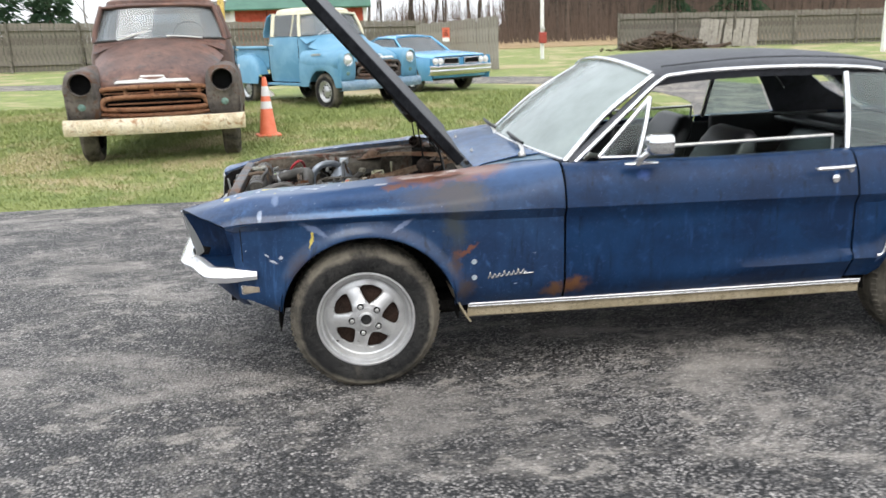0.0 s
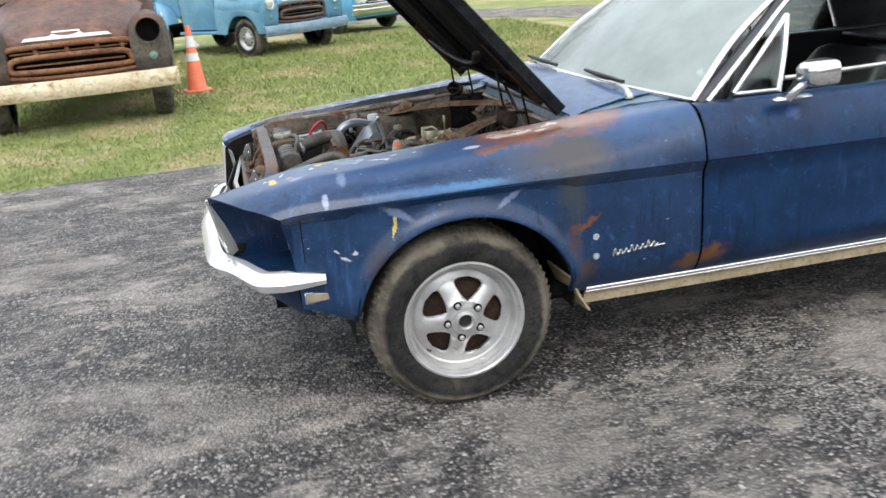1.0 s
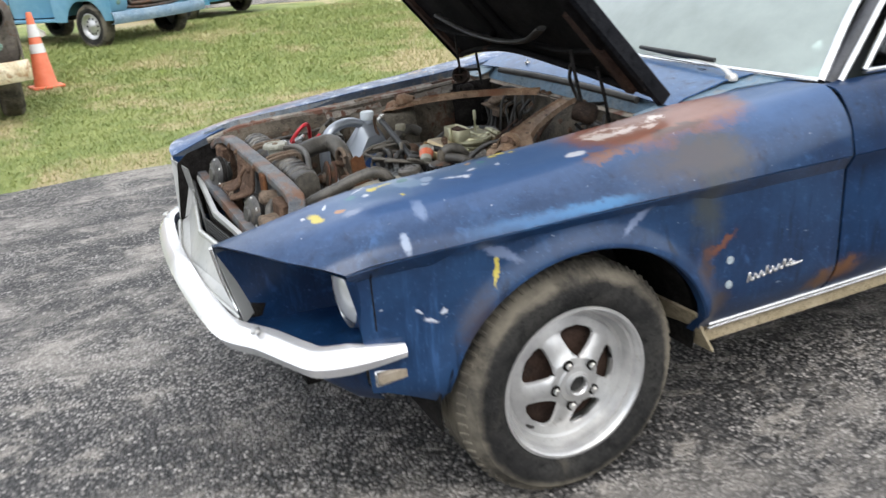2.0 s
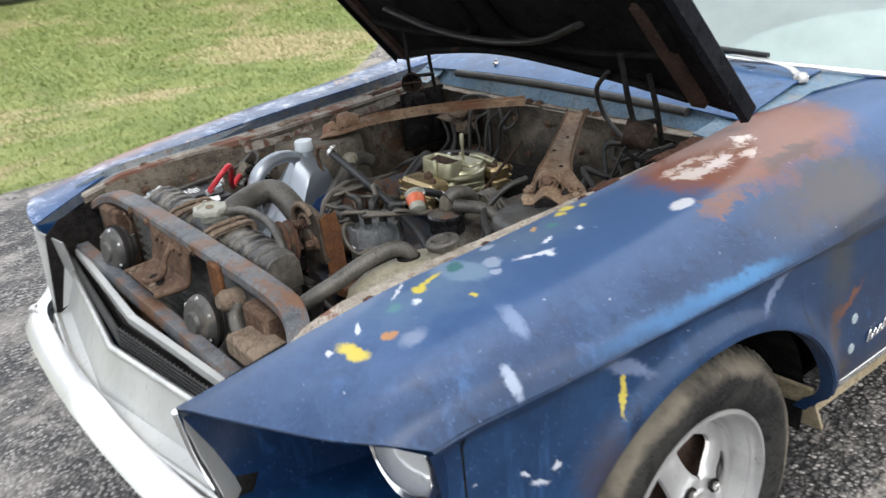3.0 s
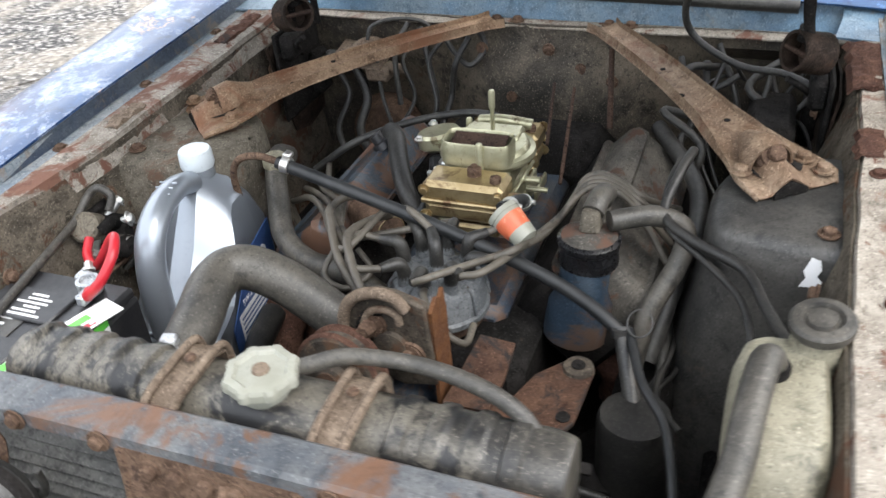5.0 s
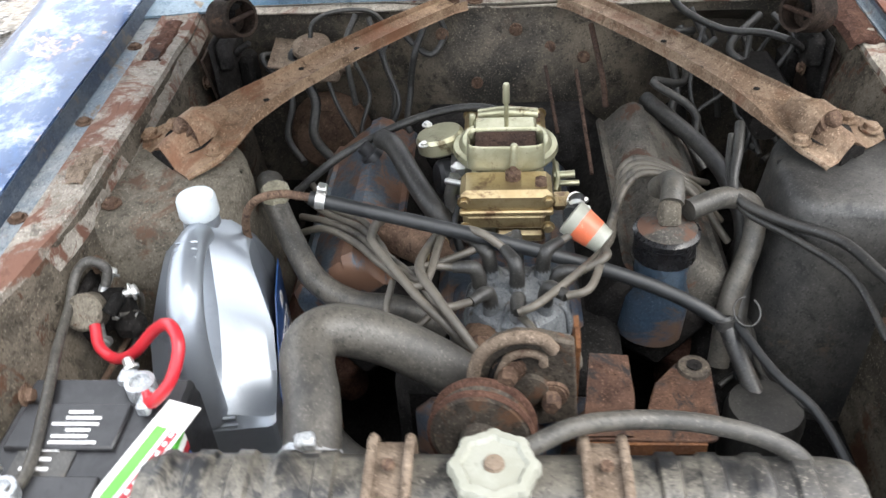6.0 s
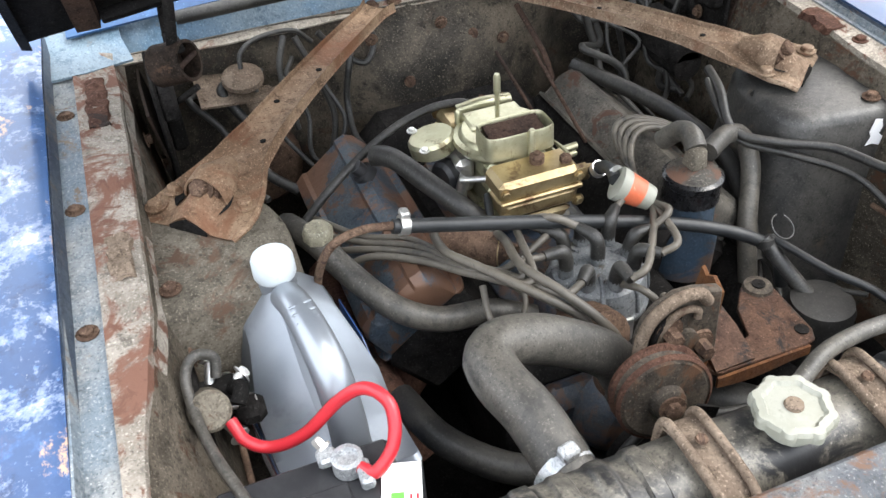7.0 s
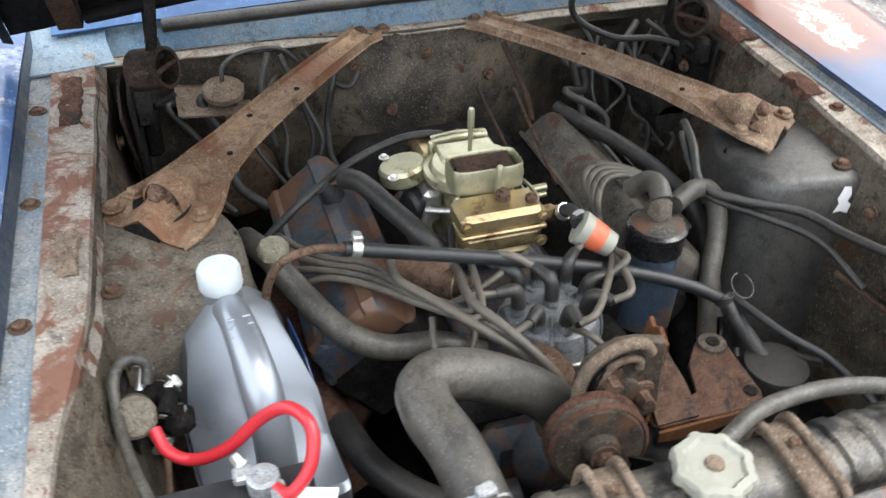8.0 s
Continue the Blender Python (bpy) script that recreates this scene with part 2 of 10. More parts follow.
M["plate_rust"] = grime("red_brown_plate", (0.060, 0.034, 0.025), (0.100, 0.057, 0.038), (0.030, 0.027, 0.026), 9, 120, 0.55, 0.1, 0.35, 0.53, 0.14)
M["cover_blue"] = grime("rust_stained_blue_cover", (0.034, 0.052, 0.076), (0.070, 0.088, 0.104), (0.135, 0.072, 0.045), 9, 90, 0.45, 0.1, 0.25, 0.53, 0.07)
M["bracket_grey"] = grime("grimy_grey_bracket", (0.050, 0.043, 0.036), (0.092, 0.076, 0.060), (0.105, 0.060, 0.038), 14, 110, 0.55, 0.1, 0.3, 0.58, 0.14)
M["gutter"] = grime("grey_blue_gutter", (0.165, 0.20, 0.232), (0.27, 0.275, 0.27), (0.20, 0.150, 0.11), 9, 90, 0.55, 0.0, 0.2, 0.58, 0.14)
M["cowl_blue"] = grime("grimy_blue_grey_cowl", (0.085, 0.165, 0.25), (0.155, 0.21, 0.25), (0.20, 0.18, 0.15), 6, 70, 0.45, 0.0, 0.15, 0.60, 0.2)
M["bare_patch"] = grime("pale_bare_patch", (0.30, 0.36, 0.40), (0.4, 0.45, 0.48), (0.2, 0.15, 0.1), 40, 120, 0.6, 0.0, 0.1, 0.64)
M["engine_blue"] = grime("faded_engine_blue", (0.020, 0.038, 0.062), (0.044, 0.060, 0.078), (0.085, 0.055, 0.040), 10, 90, 0.45, 0.1, 0.25, 0.56, 0.12)
M["cap_black"] = grime("glossy_black_breather", (0.006, 0.006, 0.007), (0.012, 0.012, 0.013), (0.10, 0.098, 0.092), 30, 160, 0.28, 0.0, 0.05, 0.68, 0.06)
M["hinge_dark"] = grime("sooty_rusted_hinge", (0.020, 0.015, 0.012), (0.045, 0.031, 0.024), (0.07, 0.042, 0.028), 16, 110, 0.7, 0.1, 0.3, 0.62)
M["tower"] = grime("black_shock_tower", (0.024, 0.024, 0.024), (0.060, 0.057, 0.052), (0.105, 0.082, 0.060), 8, 100, 0.42, 0.0, 0.25, 0.58, 0.16)
M["tower_dust"] = grime("dusty_shock_tower", (0.082, 0.072, 0.057), (0.165, 0.145, 0.115), (0.095, 0.060, 0.042), 7, 90, 0.7, 0.0, 0.3, 0.60)
# near-black for sooty parts, and for painting the shade of holes and depths
M["soot_shade"] = grime("soot_and_shade_black", (0.010, 0.0095, 0.009), (0.022, 0.020, 0.019), (0.038, 0.030, 0.024), 12, 80, 0.8, 0.0, 0.2, 0.68)
M["firewall"] = grime("grimy_firewall", (0.034, 0.031, 0.027), (0.120, 0.100, 0.076), (0.092, 0.056, 0.038), 4, 60, 0.55, 0.0, 0.2, 0.60, 0.16)
M["block"] = grime("blue_engine_iron", (0.022, 0.038, 0.062), (0.050, 0.054, 0.058), (0.105, 0.060, 0.040), 11, 80, 0.5, 0.1, 0.3, 0.52, 0.14)
M["rubber"] = grime("dusty_black_rubber", (0.013, 0.0125, 0.012), (0.036, 0.034, 0.030), None, 12, 120, 0.5, 0.0, 0.12)
M["hose_dust"] = grime("dusty_grey_hose", (0.044, 0.041, 0.036), (0.082, 0.074, 0.062), (0.022, 0.021, 0.020), 9, 120, 0.5, 0.0, 0.10, 0.58, 0.2)
M["hose_black"] = grime("new_black_hose", (0.010, 0.011, 0.012), (0.020, 0.021, 0.022), None, 20, 160, 0.5, 0.0, 0.03)
M["wire"] = grime("olive_grey_plug_wire", (0.058, 0.051, 0.041), (0.112, 0.098, 0.078), (0.026, 0.023, 0.020), 9, 150, 0.5, 0.0, 0.04, 0.60)
M["black_plastic"] = grime("black_plastic", (0.015, 0.015, 0.017), (0.03, 0.03, 0.032), None, 20, 150, 0.4, 0.0, 0.05)
M["cap_grey"] = grime("grey_distributor_plastic", (0.095, 0.102, 0.108), (0.155, 0.162, 0.166), (0.055, 0.047, 0.038), 16, 120, 0.45, 0.0, 0.1, 0.60)
M["brass"] = grime("dichromate_carburetor_metal", (0.35, 0.335, 0.22), (0.44, 0.42, 0.29), (0.13, 0.105, 0.06), 26, 150, 0.36, 0.7, 0.05, 0.60, 0.14)
M["brass_dark"] = grime("oily_gold_fuel_bowl", (0.33, 0.245, 0.125), (0.42, 0.33, 0.185), (0.14, 0.085, 0.045), 20, 150, 0.36, 0.75, 0.05, 0.55, 0.18)
M["zinc"] = grime("zinc_plated_steel", (0.5, 0.5, 0.48), (0.62, 0.61, 0.58), (0.3, 0.26, 0.2), 25, 160, 0.35, 0.85, 0.06, 0.68)
M["aluminium"] = grime("dull_cast_aluminium", (0.50, 0.50, 0.50), (0.60, 0.60, 0.59), (0.34, 0.325, 0.30), 12, 110, 0.36, 0.7, 0.08, 0.68)
M["valve_soot"] = grime("oily_valve_cover", (0.062, 0.058, 0.052), (0.115, 0.104, 0.088), (0.095, 0.055, 0.040), 9, 90, 0.6, 0.0, 0.2, 0.58)
M["tank"] = grime("dusty_black_radiator", (0.026, 0.025, 0.024), (0.135, 0.122, 0.100), (0.015, 0.015, 0.016), 5, 100, 0.42, 0.0, 0.15, 0.52, 0.12)
M["fin_grey"] = grime("dusty_grey_fins", (0.10, 0.10, 0.096), (0.17, 0.165, 0.155), None, 9, 90, 0.55, 0.3, 0.12)
M["core_grey"] = grime("grey_core_support", (0.062, 0.070, 0.082), (0.130, 0.132, 0.134), (0.135, 0.072, 0.044), 9, 80, 0.48, 0.1, 0.3, 0.54, 0.14)
M["panel_grey"] = grime("dull_silver_panel", (0.36, 0.365, 0.355), (0.44, 0.44, 0.42), (0.30, 0.28, 0.235), 3.5, 60, 0.36, 0.35, 0.04, 0.60, 0.3)
M["cream"] = grime("aged_cream_metal", (0.248, 0.248, 0.205), (0.291, 0.291, 0.248), (0.25, 0.225, 0.17), 30, 120, 0.45, 0.0, 0.08, 0.66)
M["washer"] = grime("yellowed_cream_plastic", (0.20, 0.183, 0.130), (0.27, 0.25, 0.188), (0.040, 0.038, 0.025), 7, 80, 0.5, 0.0, 0.12, 0.575, 0.12)
M["jug"] = grime("silver_grey_plastic", (0.285, 0.312, 0.348), (0.31, 0.338, 0.375), None, 6, 20, 0.32, 0.6, 0.0, rough_var=0.03)
M["jug_cap"] = grime("pale_grey_cap", (0.50, 0.545, 0.57), (0.55, 0.595, 0.62), None, 20, 100, 0.4, 0.0, 0.02)
M["label_blue"] = grime("blue_label", (0.03, 0.07, 0.2), (0.04, 0.09, 0.24), None, 9, 60, 0.35, 0.0, 0.0)
M["label_red"] = grime("red_label", (0.35, 0.02, 0.03), (0.4, 0.03, 0.04), None, 9, 60, 0.35, 0.0, 0.0)
M["label_white"] = grime("white_label", (0.75, 0.75, 0.75), (0.8, 0.8, 0.8), None, 15, 80, 0.4, 0.0, 0.0)
M["label_green"] = grime("green_label", (0.1, 0.5, 0.05), (0.12, 0.55, 0.07), None, 15, 80, 0.4, 0.0, 0.0)
M["red_cable"] = grime("red_battery_cable", (0.48, 0.022, 0.032), (0.42, 0.018, 0.028), None, 15, 90, 0.35, 0.0, 0.02)
M["orange_red"] = grime("orange_red_element", (0.55, 0.13, 0.06), (0.48, 0.11, 0.05), (0.6, 0.35, 0.22), 45, 100, 0.4, 0.0, 0.02, 0.6)
M["lead"] = grime("grey_lead_clamp", (0.38, 0.4, 0.42), (0.5, 0.51, 0.52), (0.25, 0.25, 0.25), 40, 160, 0.45, 0.6, 0.1, 0.66)
M["chrome"] = grime("worn_chrome", (0.72, 0.73, 0.74), (0.78, 0.78, 0.78), (0.5, 0.47, 0.42), 10, 120, 0.16, 0.95, 0.03, 0.74, rough_var=0.08)
M["bumper_paint"] = grime("pale_worn_bumper_chrome", (0.76, 0.77, 0.78), (0.82, 0.82, 0.83), (0.6, 0.57, 0.52), 6, 30, 0.2, 0.55, 0.0, 0.74, rough_var=0.05)
def tyre_material():
    """Black rubber with tan dust rubbed into the shoulder and tread."""
    mt = grime("dusty_tyre_rubber", (0.021, 0.021, 0.021), (0.040, 0.039, 0.037), (0.075, 0.068, 0.056), 6, 90, 0.8, 0.0, 0.2, 0.60, 0.24)
    t = mt.node_tree
    bsdf = t.nodes["Principled BSDF"]
    base = bsdf.inputs["Base Color"].links[0].from_socket
    co = t.nodes.new("ShaderNodeTexCoord").outputs["Object"]
    flat = t.nodes.new("ShaderNodeVectorMath")
    flat.operation = "MULTIPLY"
    flat.inputs[1].default_value = (1, 0, 1)
    t.links.new(shaken(t, co, (5.0, 0.06), (30.0, 0.025)), flat.inputs[0])
    ln = t.nodes.new("ShaderNodeVectorMath")
    ln.operation = "LENGTH"
    t.links.new(flat.outputs["Vector"], ln.inputs[0])
    band = ramp_of(t, ln.outputs["Value"], 0.278, 0.303)
    patchy = t.nodes.new("ShaderNodeMath")
    patchy.operation = "MULTIPLY"
    t.links.new(band, patchy.inputs[0])
    t.links.new(ramp_of(t, noise_of(t, co, 5.0, 7, 0.7, 0.3), 0.30, 0.62), patchy.inputs[1])
    t.links.new(mix_of(t, patchy.outputs["Value"], base, (0.165, 0.148, 0.118)), bsdf.inputs["Base Color"])
    return mt


M["wheel_dark"] = grime("rusty_brake_drum", (0.038, 0.027, 0.023), (0.066, 0.042, 0.032), None, 18, 100, 0.85, 0.1, 0.2)
M["vinyl"] = grime("faded_black_vinyl", (0.028, 0.031, 0.038), (0.046, 0.049, 0.058), (0.07, 0.072, 0.08), 4, 260, 0.5, 0.0, 0.12, 0.66)
M["interior"] = grime("black_interior_vinyl", (0.006, 0.006, 0.007), (0.012, 0.012, 0.013), None, 8, 150, 0.4, 0.0, 0.08)
M["under_hood"] = grime("black_hood_underside", (0.006, 0.006, 0.006), (0.012, 0.011, 0.011), (0.035, 0.021, 0.015), 7, 90, 0.76, 0.0, 0.2, 0.66)
M["hood_edge"] = grime("faded_black_hood", (0.015, 0.017, 0.022), (0.026, 0.028, 0.034), (0.042, 0.043, 0.048), 6, 120, 0.42, 0.0, 0.08, 0.7)
# darker copy of the hood black, shade put into its colour; pale chips
M["hood_skirt"] = grime("chipped_shaded_hood_edge", (0.008, 0.009, 0.011), (0.016, 0.017, 0.020), (0.050, 0.044, 0.040), 9, 120, 0.76, 0.0, 0.12, 0.66)
M["tan_rocker"] = grime("mud_tanned_rocker", (0.3, 0.25, 0.16), (0.38, 0.32, 0.22), (0.18, 0.13, 0.08), 8, 90, 0.75, 0.0, 0.15, 0.66)
# dust veil, made paler to stand in for the sky's reflection
M["windscreen"] = glass("green_tinted_windscreen", (0.66, 0.80, 0.76), 0.03, (0.66, 0.77, 0.74), 0.40)
M["pane"] = glass("side_glass", (0.8, 0.88, 0.86))
M["lamp_glass"] = grime("headlamp_glass", (0.7, 0.72, 0.72), (0.75, 0.76, 0.76), None, 12, 60, 0.12, 0.4, 0.0, rough_var=0.04)
M["amber"] = grime("clouded_marker_lens", (0.26, 0.215, 0.16), (0.32, 0.275, 0.21), None, 30, 120, 0.3, 0.0, 0.05)
M["mesh_black"] = grime("black_grille_mesh", (0.02, 0.02, 0.02), (0.035, 0.034, 0.032), None, 20, 150, 0.5, 0.3, 0.1)


def blotch(t, co, col, c, r, colour, soft=0.25, rz=0.0, ry=0.0):
    """A stain or a paint mark of its own shape: an ellipsoid about c, with ragged edges by the shaken coordinates co."""
    mp = t.nodes.new("ShaderNodeMapping")
    mp.vector_type = "TEXTURE"
    mp.inputs["Location"].default_value = c
    mp.inputs["Rotation"].default_value = (0, radians(ry), radians(rz))
    mp.inputs["Scale"].default_value = r
    t.links.new(co, mp.inputs["Vector"])
    ln = t.nodes.new("ShaderNodeVectorMath")
    ln.operation = "LENGTH"
    t.links.new(mp.outputs["Vector"], ln.inputs[0])
    return mix_of(t, ramp_of(t, ln.outputs["Value"], 1 + soft, 1 - soft), col, colour)


def specks_of(t, co, scale, size, share, stretch=(1, 1, 1)):
    """Scattered flecks: the heart of some cells of a Voronoi pattern."""
    mp = t.nodes.new("ShaderNodeMapping")
    mp.inputs["Scale"].default_value = stretch
    t.links.new(co, mp.inputs["Vector"])
    vo = node(t, "ShaderNodeTexVoronoi", Scale=scale, Randomness=1.0)
    t.links.new(mp.outputs["Vector"], vo.inputs["Vector"])
    sep = t.nodes.new("ShaderNodeSeparateColor")
    t.links.new(vo.outputs["Color"], sep.inputs["Color"])
    pick = ramp_of(t, sep.outputs["Red"], 1 - share, 1 - share + 0.01)
    dot = ramp_of(t, vo.outputs["Distance"], size, size * 0.6)
    mul = t.nodes.new("ShaderNodeMath")
    mul.operation = "MULTIPLY"
    t.links.new(pick, mul.inputs[0])
    t.links.new(dot, mul.inputs[1])
    return mul.outputs["Value"]


def shaken(t, co, *steps):
    """Coordinates pushed about by noise, to fray the edges of marks."""
    for scale, amount in steps:
        sh = node(t, "ShaderNodeTexNoise", Scale=scale, Detail=5.0, Roughness=0.7)
        t.links.new(co, sh.inputs["Vector"])
        ce = t.nodes.new("ShaderNodeVectorMath")
        ce.operation = "SUBTRACT"
        ce.inputs[1].default_value = (0.5, 0.5, 0.5)
        t.links.new(sh.outputs["Color"], ce.inputs[0])
        ad = t.nodes.new("ShaderNodeVectorMath")
        ad.operation = "MULTIPLY_ADD"
        ad.inputs[1].default_value = (amount, amount, amount)
        t.links.new(ce.outputs["Vector"], ad.inputs[0])
        t.links.new(co, ad.inputs[2])
        co = ad.outputs["Vector"]
    return co


def blue_paint(name, marks=(), rough_marks=(), flecks=0.0, bare=None, deep=(0.0024, 0.015, 0.050), clear=(0.0045, 0.028, 0.084), coat=0.3):
    """Oxidised dark blue enamel: clouds, scuffs, flecks, rust and paint marks."""
    mt, t, bsdf = shader(name)
    co = t.nodes.new("ShaderNodeTexCoord").outputs["Object"]
    big, mid, small = noise_of(t, co, 3.0, 7, 0.68, 0.4), noise_of(t, co, 16.0, 8, 0.72, 0.5), noise_of(t, co, 240.0, 3, 0.6)
    col = mix_of(t, ramp_of(t, big, 0.35, 0.65), deep, clear)
    col = mix_of(t, ramp_of(t, mid, 0.56, 0.74), col, tuple(v * 1.5 + 0.006 for v in clear))
    col = mix_of(t, ramp_of(t, noise_of(t, co, 5.0, 9, 0.75, 0.8), 0.60, 0.74), col, tuple(v * 1.9 + 0.012 for v in clear))
    if bare is not None:
        frayed = noise_of(t, co, 9.0, 10, 0.78, 0.15)
        col = mix_of(t, ramp_of(t, frayed, bare - 0.03, bare + 0.02), col, (0.16, 0.21, 0.33))
        col = mix_of(t, ramp_of(t, frayed, bare + 0.03, bare + 0.10), col, (0.50, 0.53, 0.58))
        col = mix_of(t, ramp_of(t, noise_of(t, co, 6.0, 9, 0.75, 0.6), bare + 0.05, bare + 0.10), col, (0.46, 0.30, 0.19))
    st = t.nodes.new("ShaderNodeMapping")
    st.inputs["Scale"].default_value = (9.0, 9.0, 1.0)
    t.links.new(co, st.inputs["Vector"])
    streak = noise_of(t, st.outputs["Vector"], 2.2, 6, 0.7)
    col = mix_of(t, ramp_of(t, streak, 0.56, 0.78), col, tuple(v * 1.7 + 0.008 for v in clear))
    col = mix_of(t, ramp_of(t, streak, 0.46, 0.30), col, tuple(v * 0.6 for v in deep))
    grit = noise_of(t, co, 130.0, 3, 0.6)
    col = mix_of(t, ramp_of(t, grit, 0.63, 0.72), col, tuple(v * 1.6 + 0.03 for v in clear))
    rag = shaken(t, co, (7.0, 0.12), (26.0, 0.09), (90.0, 0.035), (260.0, 0.012))
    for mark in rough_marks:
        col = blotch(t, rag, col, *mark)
    soft = shaken(t, co, (22.0, 0.034), (70.0, 0.016), (200.0, 0.006))
    for mark in marks:
        col = blotch(t, soft, col, *mark)
    if flecks:
        col = mix_of(t, specks_of(t, shaken(t, co, (30.0, 0.03), (150.0, 0.012)), 30.0, 0.11, flecks, (0.35, 1, 1.5)), col, (0.30, 0.35, 0.44))
        col = mix_of(t, specks_of(t, soft, 80.0, 0.13, flecks * 1.5, (0.4, 1, 1.4)), col, (0.40, 0.43, 0.49))
    t.links.new(col, bsdf.inputs["Base Color"])
    rr = node(t, "ShaderNodeMapRange")
    rr.inputs["To Min"].default_value, rr.inputs["To Max"].default_value = 0.30, 0.52
    t.links.new(mid, rr.inputs["Value"])
    t.links.new(rr.outputs["Result"], bsdf.inputs["Roughness"])
    bsdf.inputs["Specular IOR Level"].default_value = 0.2
    bsdf.inputs["Coat Weight"].default_value, bsdf.inputs["Coat Roughness"].default_value = coat, 0.2
    bump_of(t, small, 0.06, 0.002, bsdf)
    return mt


YEL, WHT, GRN = (0.46, 0.38, 0.07), (0.46, 0.49, 0.55), (0.06, 0.2, 0.2)
RUST_TOP = [
    ((0.38, 0.03, 0.845), (0.15, 0.11, 0.05), (0.060, 0.055, 0.062), 0.8),
    ((0.40, 0.215, 0.915), (0.27, 0.150, 0.09), (0.165, 0.070, 0.048), 0.20),
    ((0.19, 0.10, 0.885), (0.10, 0.020, 0.03), (0.15, 0.078, 0.058), 0.4, 12),
    ((0.50, 0.15, 0.92), (0.13, 0.075, 0.09), (0.185, 0.082, 0.057), 0.6),
    ((0.33, 0.21, 0.91), (0.12, 0.035, 0.09), (0.18, 0.09, 0.064), 0.55),
    ((0.40, 0.095, 0.90), (0.09, 0.022, 0.09), (0.085, 0.052, 0.045), 0.5),
    ((0.31, 0.19, 0.907), (0.060, 0.020, 0.05), (0.52, 0.46, 0.44), 0.25, 12),
    ((0.225, 0.195, 0.90), (0.042, 0.022, 0.05), (0.44, 0.39, 0.36), 0.3, -10),
    ((0.42, 0.215, 0.915), (0.030, 0.016, 0.05), (0.55, 0.48, 0.44), 0.3),
]
RUST_SIDE = [
    ((0.37, 0.165, 0.91), (0.020, 0.012, 0.05), (0.50, 0.42, 0.38), 0.3),
    ((0.27, 0.235, 0.905), (0.08, 0.010, 0.05), (0.42, 0.34, 0.30), 0.4),
    ((0.44, -0.02, 0.60), (0.05, 0.07, 0.018), (0.13, 0.052, 0.034), 0.3, 0, -25),
    ((0.405, -0.02, 0.54), (0.025, 0.07, 0.06), (0.055, 0.040, 0.042), 0.8),
    ((0.45, -0.02, 0.44), (0.03, 0.07, 0.04), (0.045, 0.036, 0.04), 0.8),
    ((0.84, -0.03, 0.395), (0.05, 0.07, 0.035), (0.12, 0.058, 0.028), 0.5),
    ((-0.27, -0.02, 0.55), (0.05, 0.06, 0.1), (0.030, 0.030, 0.048), 0.6),
]
SHEEN_AND_STAINS = [
    # first five paint the sky's sheen on the fender top, last two are stains
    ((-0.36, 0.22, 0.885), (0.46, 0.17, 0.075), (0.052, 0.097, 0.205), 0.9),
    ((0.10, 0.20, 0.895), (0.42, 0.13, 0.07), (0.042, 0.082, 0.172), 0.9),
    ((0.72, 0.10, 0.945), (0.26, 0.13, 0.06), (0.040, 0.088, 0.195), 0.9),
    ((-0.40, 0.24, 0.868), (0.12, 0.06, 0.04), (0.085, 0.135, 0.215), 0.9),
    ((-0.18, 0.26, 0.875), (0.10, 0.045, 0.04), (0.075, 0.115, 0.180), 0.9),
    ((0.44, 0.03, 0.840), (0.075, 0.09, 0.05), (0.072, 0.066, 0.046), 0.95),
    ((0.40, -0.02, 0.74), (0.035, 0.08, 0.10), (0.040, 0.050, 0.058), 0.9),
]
RUST_AND_SHEEN_MARKS = SHEEN_AND_STAINS + RUST_TOP + RUST_SIDE
SPLASHES = [
    ((0.10, 0.13, 0.88), (0.030, 0.016, 0.05), (0.40, 0.41, 0.44), 0.22),
    ((-0.325, 0.255, 0.868), (0.034, 0.056, 0.05), (0.13, 0.19, 0.27), 0.22, 20),
    ((-0.325, 0.27, 0.868), (0.022, 0.015, 0.05), (0.05, 0.13, 0.14), 0.22, 30),
    ((-0.475, 0.235, 0.86), (0.016, 0.012, 0.05), (0.08, 0.17, 0.20), 0.22),
    ((-0.39, 0.262, 0.866), (0.034, 0.0065, 0.05), YEL, 0.3, 22),
    ((-0.412, 0.252, 0.864), (0.012, 0.011, 0.05), YEL, 0.3),
    ((-0.575, 0.205, 0.848), (0.012, 0.030, 0.05), YEL, 0.3, 10),
    ((-0.03, 0.292, 0.88), (0.016, 0.011, 0.05), YEL, 0.3),
    ((-0.06, 0.282, 0.878), (0.012, 0.009, 0.05), YEL, 0.3),
]
